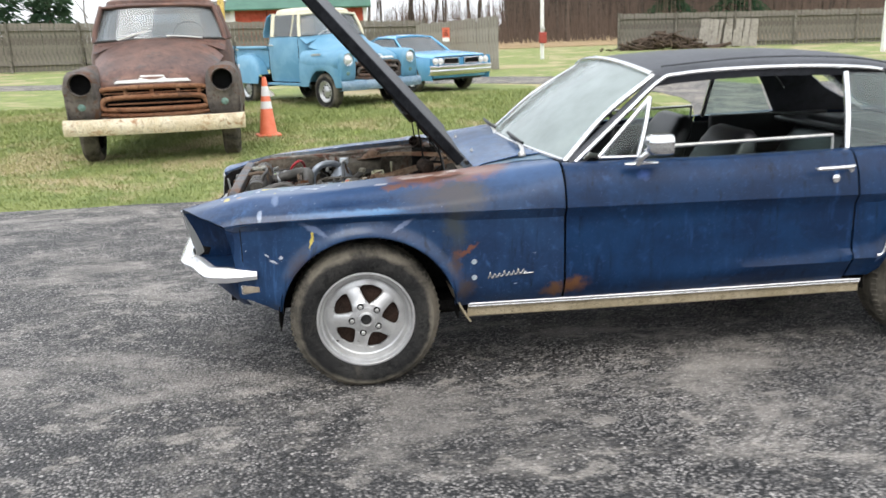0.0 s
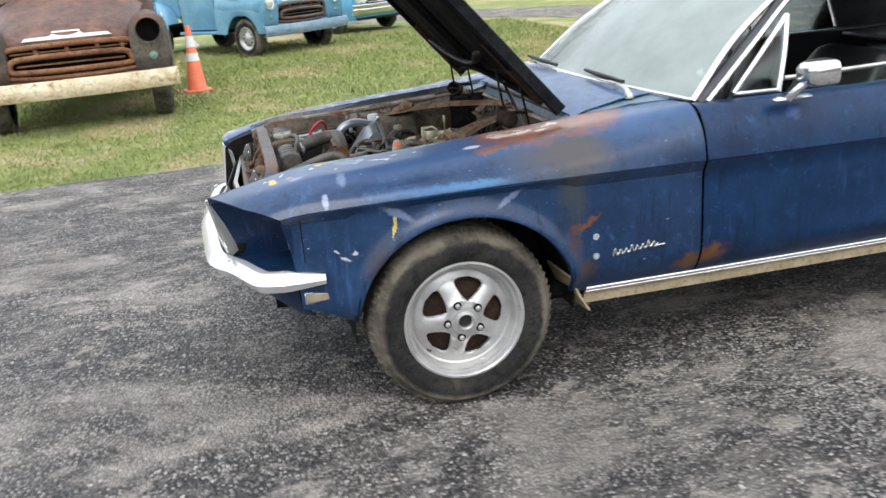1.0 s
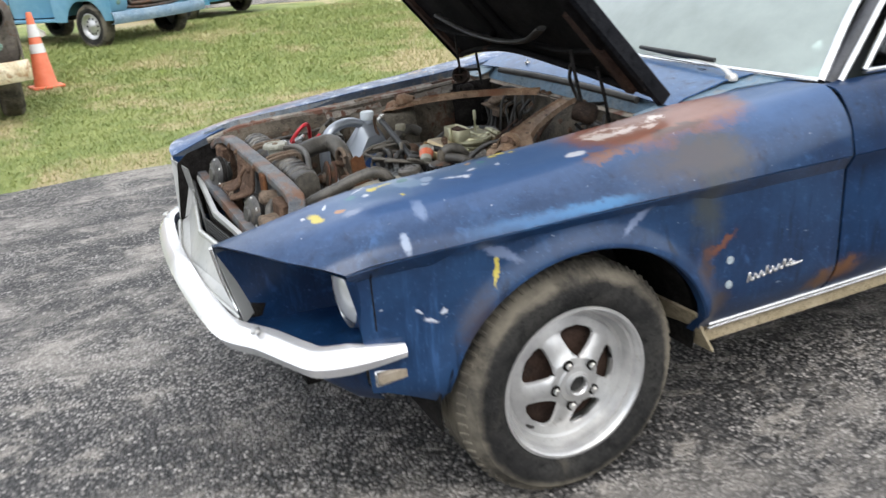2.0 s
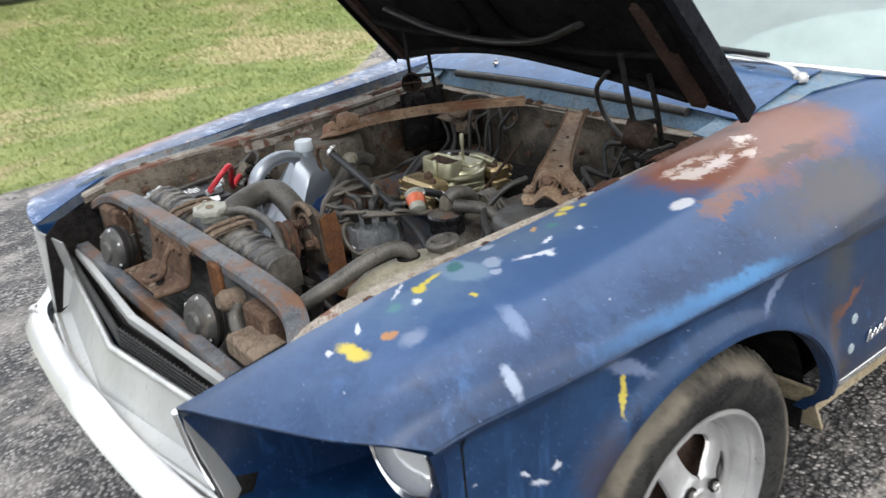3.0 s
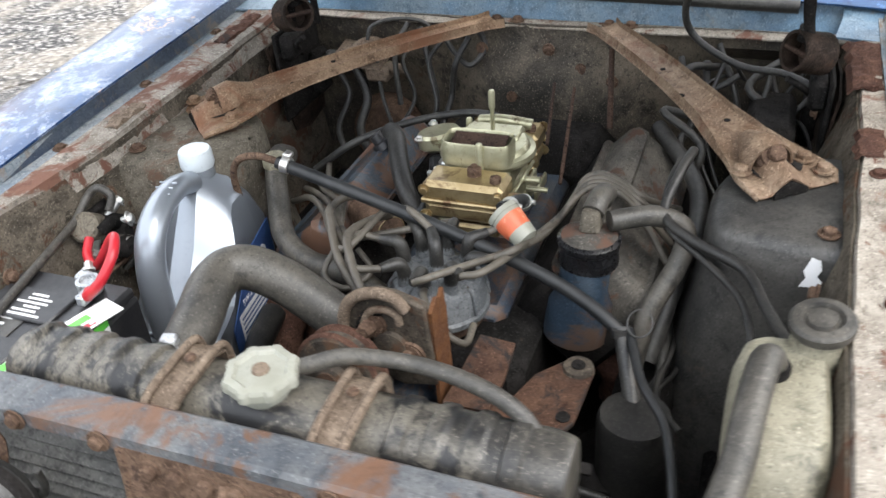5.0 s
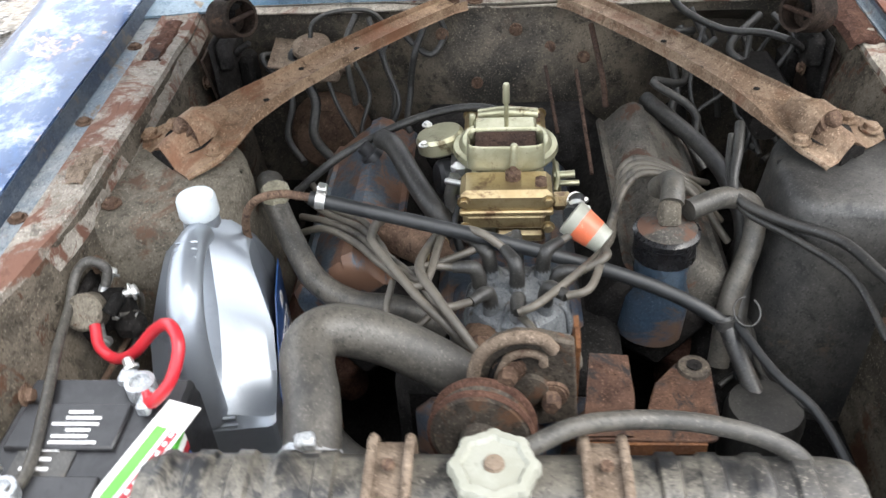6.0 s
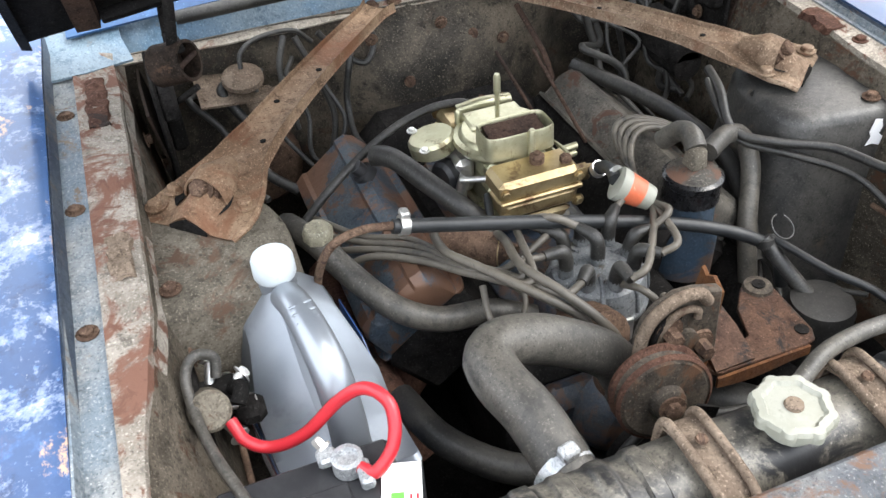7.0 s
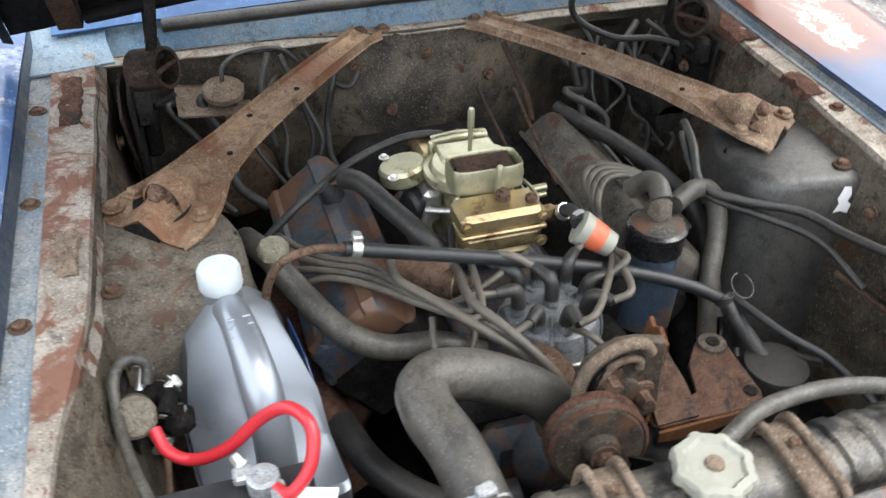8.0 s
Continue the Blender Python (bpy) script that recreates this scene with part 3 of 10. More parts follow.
DABS = [
    ((-0.105, 0.255, 0.876), (0.012, 0.009, 0.05), (0.05, 0.15, 0.15), 0.3),
    ((-0.44, 0.225, 0.864), (0.010, 0.007, 0.05), WHT, 0.35),
    ((-0.54, 0.245, 0.862), (0.012, 0.005, 0.05), WHT, 0.35, 50),
    ((-0.60, 0.235, 0.852), (0.008, 0.006, 0.05), WHT, 0.35),
    ((-0.36, 0.175, 0.86), (0.006, 0.006, 0.05), YEL, 0.3),
    ((-0.15, 0.225, 0.874), (0.014, 0.004, 0.05), WHT, 0.35, 20),
    ((-0.08, 0.215, 0.878), (0.007, 0.007, 0.05), WHT, 0.35),
    ((-0.235, 0.285, 0.874), (0.015, 0.010, 0.05), (0.24, 0.29, 0.36), 0.25),
    ((-0.005, 0.275, 0.882), (0.009, 0.008, 0.05), YEL, 0.3),
    ((-0.135, 0.27, 0.875), (0.011, 0.006, 0.05), (0.34, 0.22, 0.11), 0.3, 40),
    ((-0.52, 0.19, 0.85), (0.008, 0.012, 0.05), (0.34, 0.18, 0.09), 0.3, 30),
    ((-0.205, 0.2, 0.87), (0.038, 0.005, 0.05), WHT, 0.35, -18),
    ((-0.185, 0.185, 0.87), (0.010, 0.010, 0.05), WHT, 0.35),
    ((-0.27, 0.235, 0.87), (0.020, 0.016, 0.05), (0.20, 0.25, 0.33), 0.22),
    ((-0.29, 0.205, 0.87), (0.012, 0.010, 0.05), (0.23, 0.28, 0.36), 0.22),
    ((-0.44, 0.275, 0.868), (0.028, 0.0035, 0.05), WHT, 0.35, 35),
    ((-0.5, 0.155, 0.84), (0.026, 0.018, 0.04), (0.16, 0.20, 0.29), 0.33),
]
FLANK_MARKS = [
    # brighter blue streaks along the crease, then pale, yellow and white marks
    ((-0.06, -0.025, 0.800), (0.20, 0.05, 0.013), (0.028, 0.105, 0.24), 0.7),
    ((0.06, -0.03, 0.803), (0.10, 0.05, 0.010), (0.035, 0.14, 0.30), 0.6),
    ((-0.423, 0.034, 0.796), (0.010, 0.026, 0.026), (0.24, 0.29, 0.38), 0.28),
    ((-0.36, 0.10, 0.84), (0.016, 0.035, 0.03), (0.13, 0.18, 0.29), 0.33),
    ((-0.212, 0.0, 0.70), (0.0052, 0.06, 0.044), YEL, 0.2, 0, 8),
    ((-0.385, 0.02, 0.60), (0.018, 0.06, 0.005), WHT, 0.4, 0, 25),
    ((-0.35, 0.02, 0.615), (0.010, 0.06, 0.007), WHT, 0.4, 0, -20),
    ((-0.41, 0.02, 0.625), (0.010, 0.06, 0.004), WHT, 0.4, 0, 40),
    ((-0.20, 0.0, 0.735), (0.06, 0.05, 0.012), (0.12, 0.16, 0.26), 0.33, 0, 30),
    ((0.18, 0.0, 0.735), (0.06, 0.05, 0.010), (0.13, 0.17, 0.27), 0.33, 0, -30),
]
FENDER_MARKS = SPLASHES + DABS + FLANK_MARKS
M["blue_fender"] = blue_paint("rusted_blue_fender_paint", FENDER_MARKS, RUST_AND_SHEEN_MARKS, 0.03, None, (0.006, 0.023, 0.068), (0.012, 0.042, 0.108), 0.45)
M["blue"] = blue_paint("oxidised_blue_paint", coat=0.14, marks=[((1.25, -0.05, 0.90), (0.03, 0.06, 0.02), (0.05, 0.09, 0.24), 0.5)], rough_marks=[((0.91, -0.03, 0.42), (0.07, 0.07, 0.04), (0.13, 0.058, 0.026), 0.55)], flecks=0.0)
# lighter copy of the body blue, with the cowl's sky reflection in its colour
M["blue_cowl_skylit"] = blue_paint("skylit_blue_cowl_paint", [], [], 0.03, None, (0.012, 0.046, 0.125), (0.028, 0.085, 0.195), 0.5)
M["blue_bare"] = blue_paint("blue_paint_worn_to_primer", [], [((-0.45, 1.68, 0.85), (0.35, 0.08, 0.1), (0.32, 0.17, 0.11), 0.8)], 0.14, 0.52, (0.016, 0.046, 0.13), (0.03, 0.078, 0.19), 0.8)


def asphalt_material():
    """Old chip seal: stones of two sizes in black binder, pale dusty wear in ragged drifts, dark damp tracks between them."""
    mt, t, bsdf = shader("old_chip_asphalt")
    co = t.nodes.new("ShaderNodeTexCoord").outputs["Object"]
    wob = shaken(t, co, (40.0, 0.012))
    vo = node(t, "ShaderNodeTexVoronoi", Scale=78.0, Randomness=1.0)
    t.links.new(wob, vo.inputs["Vector"])
    sep = t.nodes.new("ShaderNodeSeparateColor")
    t.links.new(vo.outputs["Color"], sep.inputs["Color"])
    long_ = t.nodes.new("ShaderNodeMapping")
    long_.inputs["Scale"].default_value = (0.62, 1.0, 1.0)
    t.links.new(co, long_.inputs["Vector"])
    lay = long_.outputs["Vector"]
    stone = mix_of(t, ramp_of(t, sep.outputs["Red"], 0.10, 1.0), (0.105, 0.100, 0.096), (0.395, 0.372, 0.350))
    chips = mix_of(t, ramp_of(t, sep.outputs["Green"], 0.45, 0.92), (0.052, 0.050, 0.050), stone)
    col = mix_of(t, ramp_of(t, noise_of(t, lay, 2.1, 9, 0.72, 0.2), 0.43, 0.57), chips, stone)
    col = mix_of(t, ramp_of(t, vo.outputs["Distance"], 0.36, 0.66), col, (0.010, 0.010, 0.010))
    lump = noise_of(t, co, 21.0, 6, 0.7, 0.3)
    col = mix_of(t, ramp_of(t, lump, 0.50, 0.36), col, mix_of(t, 0.6, col, (0.018, 0.017, 0.017)))
    col = mix_of(t, specks_of(t, wob, 34.0, 0.36, 0.045), col, (0.40, 0.38, 0.355))
    dust = mix_of(t, 0.58, col, (0.375, 0.345, 0.310))
    drift = noise_of(t, lay, 1.5, 11, 0.76, 0.25)
    col = mix_of(t, ramp_of(t, drift, 0.47, 0.63), col, dust)
    col = mix_of(t, ramp_of(t, noise_of(t, lay, 7.0, 9, 0.76, 0.4), 0.53, 0.63), col, mix_of(t, 0.6, col, (0.365, 0.335, 0.298)))
    damp = mix_of(t, 0.38, col, (0.022, 0.022, 0.023))
    col = mix_of(t, ramp_of(t, noise_of(t, lay, 1.1, 9, 0.72, 0.2), 0.47, 0.62), col, damp)
    t.links.new(col, bsdf.inputs["Base Color"])
    bsdf.inputs["Roughness"].default_value = 0.62
    inv = t.nodes.new("ShaderNodeMath")
    inv.operation = "SUBTRACT"
    inv.inputs[0].default_value = 1.0
    t.links.new(vo.outputs["Distance"], inv.inputs[1])
    bump_of(t, inv.outputs["Value"], 0.8, 0.010, bsdf)
    return mt


def lawn_colour(t, co):
    """Green, yellow-green and straw, in drifts."""
    a, b = noise_of(t, co, 0.42, 8, 0.68, 0.6), noise_of(t, co, 1.9, 7, 0.7, 0.4)
    col = mix_of(t, ramp_of(t, b, 0.38, 0.62), (0.165, 0.215, 0.060), (0.27, 0.305, 0.100))
    col = mix_of(t, ramp_of(t, noise_of(t, co, 0.8, 6, 0.7, 0.4), 0.60, 0.70), col, (0.30, 0.40, 0.075))
    return mix_of(t, ramp_of(t, a, 0.49, 0.60), col, (0.44, 0.36, 0.21))


def turf_material():
    mt, t, bsdf = shader("autumn_turf")
    co = t.nodes.new("ShaderNodeTexCoord").outputs["Object"]
    c = noise_of(t, co, 55.0, 5, 0.78)
    col = mix_of(t, ramp_of(t, c, 0.50, 0.72), lawn_colour(t, co), (0.10, 0.115, 0.045))
    t.links.new(col, bsdf.inputs["Base Color"])
    bsdf.inputs["Roughness"].default_value = 0.9
    bump_of(t, c, 0.8, 0.02, bsdf)
    return mt


def gravel_material():
    mt, t, bsdf = shader("pale_gravel")
    co = t.nodes.new("ShaderNodeTexCoord").outputs["Object"]
    vo = node(t, "ShaderNodeTexVoronoi", Scale=42.0)
    t.links.new(shaken(t, co, (30.0, 0.016)), vo.inputs["Vector"])
    sep = t.nodes.new("ShaderNodeSeparateColor")
    t.links.new(vo.outputs["Color"], sep.inputs["Color"])
    col = mix_of(t, ramp_of(t, sep.outputs["Red"], 0.15, 0.95), (0.060, 0.058, 0.056), (0.44, 0.415, 0.385))
    col = mix_of(t, ramp_of(t, vo.outputs["Distance"], 0.34, 0.70), col, (0.022, 0.021, 0.020))
    fines = mix_of(t, ramp_of(t, noise_of(t, co, 26.0, 7, 0.75, 0.3), 0.36, 0.64), (0.19, 0.165, 0.135), (0.43, 0.385, 0.325))
    col = mix_of(t, ramp_of(t, noise_of(t, co, 1.3, 10, 0.74, 0.3), 0.46, 0.60), col, mix_of(t, 0.72, col, fines))
    col = mix_of(t, ramp_of(t, noise_of(t, co, 6.0, 9, 0.76, 0.4), 0.52, 0.64), col, mix_of(t, 0.5, col, fines))
    t.links.new(col, bsdf.inputs["Base Color"])
    bsdf.inputs["Roughness"].default_value = 0.85
    bump_of(t, vo.outputs["Distance"], 0.8, 0.012, bsdf)
    return mt


M["tyre"] = tyre_material()
M["asphalt"], M["turf"], M["gravel"] = asphalt_material(), turf_material(), gravel_material()

# ---- ground: one sheet to the horizon, the paved yard and the drive laid on it ----
def grass_edge(x):
    """The line where the paving ends and the turf begins."""
    return float(np.interp(x, [-40, -3.3, -0.6, 0.4, 1.4, 1.8, 2.3, 2.9, 3.3, 4.3, 6.0, 7.5, 9.0], [5.0, 4.72, 4.72, 4.60, 4.70, 4.88, 5.16, 5.62, 5.96, 7.15, 9.2, 12.0, 16.0])) + 0.06 * noise.noise((x * 1.7, 0, 0)) + 0.03 * noise.noise((x * 6.1, 3, 0))


g = Geo()
R = [-900, -300, -120, -60, -30, -12, 0, 6, 12, 20, 30, 45, 70, 120, 300, 900]
g.loft([[(x, y, -0.006) for x in R] for y in R])
tagged(part("ground", g, M["turf"], label="short autumn lawn, green with straw-coloured patches"), category="ground", kind="structure")

g = Geo()
xs = list(np.linspace(-40, 9, 197))
g.sheet([[(x, -60, -0.05) for x in xs], [(x, -3.0, -0.05) for x in xs], [(x, 2.0, -0.05) for x in xs], [(x, grass_edge(x), -0.05) for x in xs]], 0.05)
tagged(part("pavement", g, M["asphalt"], label="worn chip-sealed asphalt yard with pale stones showing"), category="pavement", kind="structure")
g = Geo()
g.sheet([[(9.0, -60, -0.05), (60, -60, -0.05)], [(9.0, 16, -0.05), (60, 16, -0.05)]], 0.05)
tagged(part("pavement", g, M["asphalt"], label="worn chip-sealed asphalt beyond the parked coupe"), category="pavement", kind="structure")

drive = crspline([(2.4, 3.2), (4.6, 6.0), (7.2, 9.6), (8.6, 13.5), (8.2, 17.5), (5.6, 21.2), (0, 24.2), (-10, 27.6), (-30, 33)], 12)
g, rows, verge = Geo(), [], []
for i, p in enumerate(drive):
    d = drive[min(i + 1, len(drive) - 1)] - drive[max(i - 1, 0)]
    s = np.array([d[1], -d[0]]) / np.linalg.norm(d)
    w = 1.5 + 0.05 * noise.noise((i * 0.35, 0, 5))
    near = 2.0 * max(0.0, 1 - i / 40)
    verge.append(w - 0.5 * math.exp(-((i - 14) / 9) ** 2))
    rows.append([(*(p - s * (verge[-1] + 0.06 * noise.noise((i * 0.5, 1, 0)))), -0.026), (*p, -0.016), (*(p + s * (w + near)), -0.026)])
g.sheet(rows, 0.03)
tagged(part("road", g, M["gravel"], label="pale gravel drive curving round the lawn"), category="drive", kind="structure")

# ---- the blue coupe: body ----
CY = 0.88
car = thing("coupe_car", "faded dark blue two-door coupe, rusty fender, hood propped wide", "car")

FRONT = [(-0.80, 0.365, 0.779), (-0.79, 0.32, 0.79), (-0.765, 0.25, 0.797), (-0.725, 0.175, 0.797), (-0.680, 0.112, 0.789), (-0.626, 0.062, 0.779), (-0.574, 0.030, 0.759)]
TOP_FRONT = {
    -0.5: [(0.312, 0.858), (0.26, 0.862), (0.2, 0.856), (0.13, 0.842), (0.08, 0.825), (0.045, 0.80), (0.022, 0.770)],
    -0.35: [(0.318, 0.868), (0.26, 0.87), (0.19, 0.866), (0.12, 0.852), (0.06, 0.832), (0.02, 0.805), (0.0, 0.778)],
    -0.2: [(0.322, 0.872), (0.26, 0.875), (0.19, 0.872), (0.115, 0.858), (0.05, 0.837), (0.005, 0.81), (-0.015, 0.783)],
    0.0: [(0.32, 0.882), (0.26, 0.885), (0.19, 0.883), (0.11, 0.868), (0.04, 0.845), (-0.01, 0.815), (-0.03, 0.787)],
}
TOP_REAR = {
    0.2: [(0.318, 0.893), (0.26, 0.897), (0.185, 0.895), (0.105, 0.88), (0.03, 0.853), (-0.02, 0.82), (-0.04, 0.788)],
    0.4: [(0.31, 0.905), (0.255, 0.911), (0.18, 0.911), (0.1, 0.897), (0.022, 0.866), (-0.027, 0.827), (-0.047, 0.786)],
    0.65: [(0.29, 0.927), (0.24, 0.933), (0.17, 0.933), (0.09, 0.92), (0.01, 0.888), (-0.035, 0.838), (-0.052, 0.783)],
    0.885: [(0.20, 0.950), (0.17, 0.953), (0.12, 0.953), (0.06, 0.945), (-0.005, 0.915), (-0.042, 0.85), (-0.056, 0.778)],
}
TOP = {**TOP_FRONT, **TOP_REAR}


def crease_y(x):
    return float(np.interp(x, [-0.574, -0.5, -0.35, -0.2, 0, 0.2, 0.4, 0.65, 0.885, 1.6, 2.6, 3.3, 3.75], [0.030, 0.022, 0, -0.015, -0.03, -0.04, -0.047, -0.052, -0.056, -0.06, -0.056, -0.03, 0.03]))


def crease_z(x):
    return float(np.interp(x, [-0.574, -0.5, -0.35, -0.2, 0, 0.4, 0.885, 2.4, 3.75], [0.759, 0.769, 0.778, 0.783, 0.787, 0.786, 0.778, 0.757, 0.742]))


def arch_z(x, cx):
    k = (x - cx) / 0.385
    return 0.335 + 0.362 * math.sqrt(max(0.0, 1 - k * k)) if abs(k) < 1 else 0.0


def side_y(x, z, cx=0.02):
    """How far out the flank stands below the crease."""
    dz = crease_z(x) - z
    y = crease_y(x) + 0.024 * min(1.0, dz / 0.028) + 0.05 * max(0.0, (0.47 - z) / 0.12) ** 2
    for c in (0.02, 2.765):
        d = math.hypot((x - c) / 0.385, (z - 0.335) / 0.362) - 1
        if d > -0.05:
            y -= 0.03 * math.exp(-(d / 0.10) ** 2) * (1 if z > 0.4 else 0.5)
    s = (x - 1.15) / 1.3
    if 0 < s < 1.05:
        y -= 0.030 * s * math.exp(-((z - (0.415 + 0.06 * s)) / (0.020 if z > 0.415 + 0.06 * s else 0.034)) ** 2)
    return y


def lower_rows(xa, xb, nu, nw, bottom, lean=0.0):
    rows = []
    for i in range(nu + 1):
        row = []
        for k in range(nw + 1):
            w = (k / nw) ** 0.85
            xf = xa + lean * w ** 0.45
            x = xf + (xb - xf) * i / nu
            zb = max(bottom(x), arch_z(x, 0.02), arch_z(x, 2.765))
            z = crease_z(x) + (zb - crease_z(x)) * w
            row.append((x, side_y(x, z), z))
        rows.append(row)
    return rows


def fender_geo(inner=None, back=0.0):
    """A front fender; inner moves its edge along the bay outwards, back sets the inner corner of its nose back."""
    g = Geo()
    cols = []
    for k in range(7):
        w = 1 - k / 6
        pts = [(FRONT[k][0] + back * w, FRONT[k][1] - 0.65 * back * w, FRONT[k][2] - 0.05 * back * w)] + [(x, TOP[x][k][0], TOP[x][k][1] - (0.022 if back else 0.0) * float(np.interp(x, [-0.5, -0.35, -0.2, 0], [1, 0.6, 0.3, 0]))) for x in TOP]
        if k == 3:
            pts = [pts[0]] + [(x, y - 0.008, z + 0.010) for x, y, z in pts[1:]]
        if k == 4:
            pts = [pts[0]] + [(x, y, z - 0.003) for x, y, z in pts[1:]]
        if inner is not None and k < 3:
            pts = [pts[0]] + [(x, min(y, inner - 0.025 * k), z) for x, y, z in pts[1:]]
        cols.append(crspline(pts, 6))
    rows = [[cols[k][i] for k in range(7)] for i in range(len(cols[0]))]
    rows = [crspline(r, 3) for r in rows]
    g.sheet(rows, 0.004)
    g.sheet(lower_rows(-0.574, 0.885, 74, 16, lambda x: float(np.interp(x, [-0.6, -0.5, -0.36, 0.4, 0.9], [0.455, 0.43, 0.36, 0.345, 0.34])), 0.035), 0.004)
    # turned-in lip of the wheel arch
    lip = [(0.02 + 0.385 * math.cos(a), side_y(0.02 + 0.385 * math.cos(a), 0.335 + 0.362 * math.sin(a)), 0.335 + 0.362 * math.sin(a)) for a in np.linspace(0.03, math.pi - 0.03, 40)]
    g.sheet([[(x, y, z) for x, y, z in lip], [(x, y + 0.03, z - 0.002) for x, y, z in lip]], 0.003)
    # flange that drops into the engine bay
    lip_ = Geo().sheet([[tuple(p) for p in cols[0]], [(p[0], p[1] + 0.006, p[2] - 0.022) for p in cols[0]]], 0.003)
    return g, lip_


fg, lip_l = fender_geo(0.300)
fr, lip_r = fender_geo(0.248, 0.065)
part("fender_lip", lip_l, M["lip_dark"], car, "turned-down fender lip, shade painted into its blue-grey")
part("fender_lip", lip_r.mirrored(CY), M["lip_dark"], car, "turned-down fender lip, shade painted into its blue-grey")
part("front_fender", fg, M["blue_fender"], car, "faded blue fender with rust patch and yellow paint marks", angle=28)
part("front_fender", fr.mirrored(CY), M["blue_bare"], car, "blue fender worn through to white primer", angle=28)


def side_panel(xa, xb, top, nu, bottom=0.345):
    """Door or quarter panel: from the belt over the crease down to the sill."""
    g = Geo()
    xs = np.linspace(xa, xb, nu + 1)
    rows = []
    for x in xs:
        cy_, cz = crease_y(x), crease_z(x)
        bz = top(x)
        rows.append(crspline([(x, cy_ + 0.15, bz - 0.004), (x, cy_ + 0.115, bz), (x, cy_ + 0.07, bz - 0.014), (x, cy_ + 0.03, cz + (bz - cz) * 0.6), (x, cy_ + 0.012, cz + (bz - cz) * 0.3), (x, cy_, cz)], 3))
    g.sheet(rows, 0.004)
    g.sheet(lower_rows(xa, xb, nu, 14, lambda x: bottom), 0.004)
    return g


def belt(x):
    return float(np.interp(x, [0.885, 1.6, 2.4, 2.8, 3.3, 3.75], [0.953, 0.945, 0.952, 0.965, 0.955, 0.93]))


dg = side_panel(0.895, 2.245, belt, 40)
qg = side_panel(2.255, 3.74, belt, 56, 0.36)
for mirror in (False, True):
    door = part("door", dg.mirrored(CY) if mirror else dg, M["blue"], car, "plain blue door with chrome handle", angle=30)
    quarter = part("quarter_panel", qg.mirrored(CY) if mirror else qg, M["blue"], car, angle=30)
    flip = (lambda q: q.mirrored(CY)) if mirror else (lambda q: q)
    # handle: chrome pull with push button
    h = Geo().tube([(2.03, -0.062, 0.887), (2.045, -0.082, 0.89), (2.12, -0.088, 0.892), (2.19, -0.082, 0.893), (2.205, -0.062, 0.892)], [0.008, 0.010, 0.009, 0.011, 0.010], 8)
    h.lathe([(0.0, 0.0), (0.012, 0.0), (0.012, 0.03), (0, 0.03)], 14, axis_to((0, -1, 0), (2.19, -0.05, 0.88)))
    part("door_handle", flip(h), M["chrome"], door, "chrome door pull")
    part("door_lock", flip(Geo().lathe([(0.019, 0), (0.018, 0.005), (0.006, 0.007), (0, 0.007)], 16, axis_to((0, -1, 0.15), (2.135, -0.052, 0.838)))), M["chrome"], door)
    # sill with its chrome strip
    sill = Geo().sheet([[(x, side_y(x, 0.345) + 0.004, 0.338 - 0.013 * (x - 0.46) / 2) for x in np.linspace(0.462, 2.34, 30)], [(x, side_y(x, 0.345) + 0.006, 0.285 - 0.013 * (x - 0.46) / 2) for x in np.linspace(0.455, 2.34, 30)], [(x, side_y(x, 0.345) + 0.06, 0.262 - 0.013 * (x - 0.46) / 2) for x in np.linspace(0.45, 2.34, 30)]], 0.004)
    part("rocker_panel", flip(sill), M["tan_rocker"], car, "mud-tanned rocker panel")
    strip = Geo()
    for dz, r in ((0.0, 0.0085), (-0.012, 0.0045)):
        strip.tube([(x, side_y(x, 0.345) - 0.004, 0.345 + dz - 0.013 * (x - 0.46) / 2) for x in np.linspace(0.462, 2.34, 24)], r, 8, 1)
    part("sill_trim", flip(strip), M["chrome"], car, "bright sill strip")

# chrome mirror on the driver's door
mirror_ob = part("door_mirror", Geo().tube([(1.21, -0.045, 0.953), (1.225, -0.07, 0.985), (1.265, -0.085, 1.02)], [0.016, 0.014, 0.015], 10).loft([[tuple(Vector((1.28, -0.09, 1.038)) + Vector((d, 0.060 * k * np.sign(math.cos(a)) * abs(math.cos(a)) ** 0.6, 0.046 * k * np.sign(math.sin(a)) * abs(math.sin(a)) ** 0.6))) for a in np.linspace(0, 2 * math.pi, 29)[:-1]] for d, k in ((-0.055, 0.45), (-0.048, 0.72), (-0.03, 0.90), (0.0, 0.98), (0.04, 1.0), (0.052, 0.97))], ring=True, caps=True).box((1.23, -0.035, 0.951), (0.15, 0.035, 0.012), 0.005), M["chrome"], car, "chrome rear-view mirror on a stalk")

# script badge, holes and scoop ornament
sb = Geo()


def on_side(x, z, out):
    """A point on the flank, stood out by a little."""
    return (x, side_y(x, z) - 0.0042 - out, z)


for k in range(8):
    x, z = 0.545 + k * 0.021, 0.475 + 0.002 * k
    sb.tube([on_side(x, z, 0.003), on_side(x + 0.008, z + 0.027 - (0.008 if k % 3 else 0), 0.004), on_side(x + 0.014, z + 0.002, 0.003), on_side(x + 0.024, z + 0.011, 0.003)], 0.0028, 6, 4)
sb.tube([on_side(0.70, 0.488, 0.003), on_side(0.745, 0.492, 0.003)], 0.0028, 6, 2)
part("badge", sb, M["chrome"], car, "small chrome script badge")
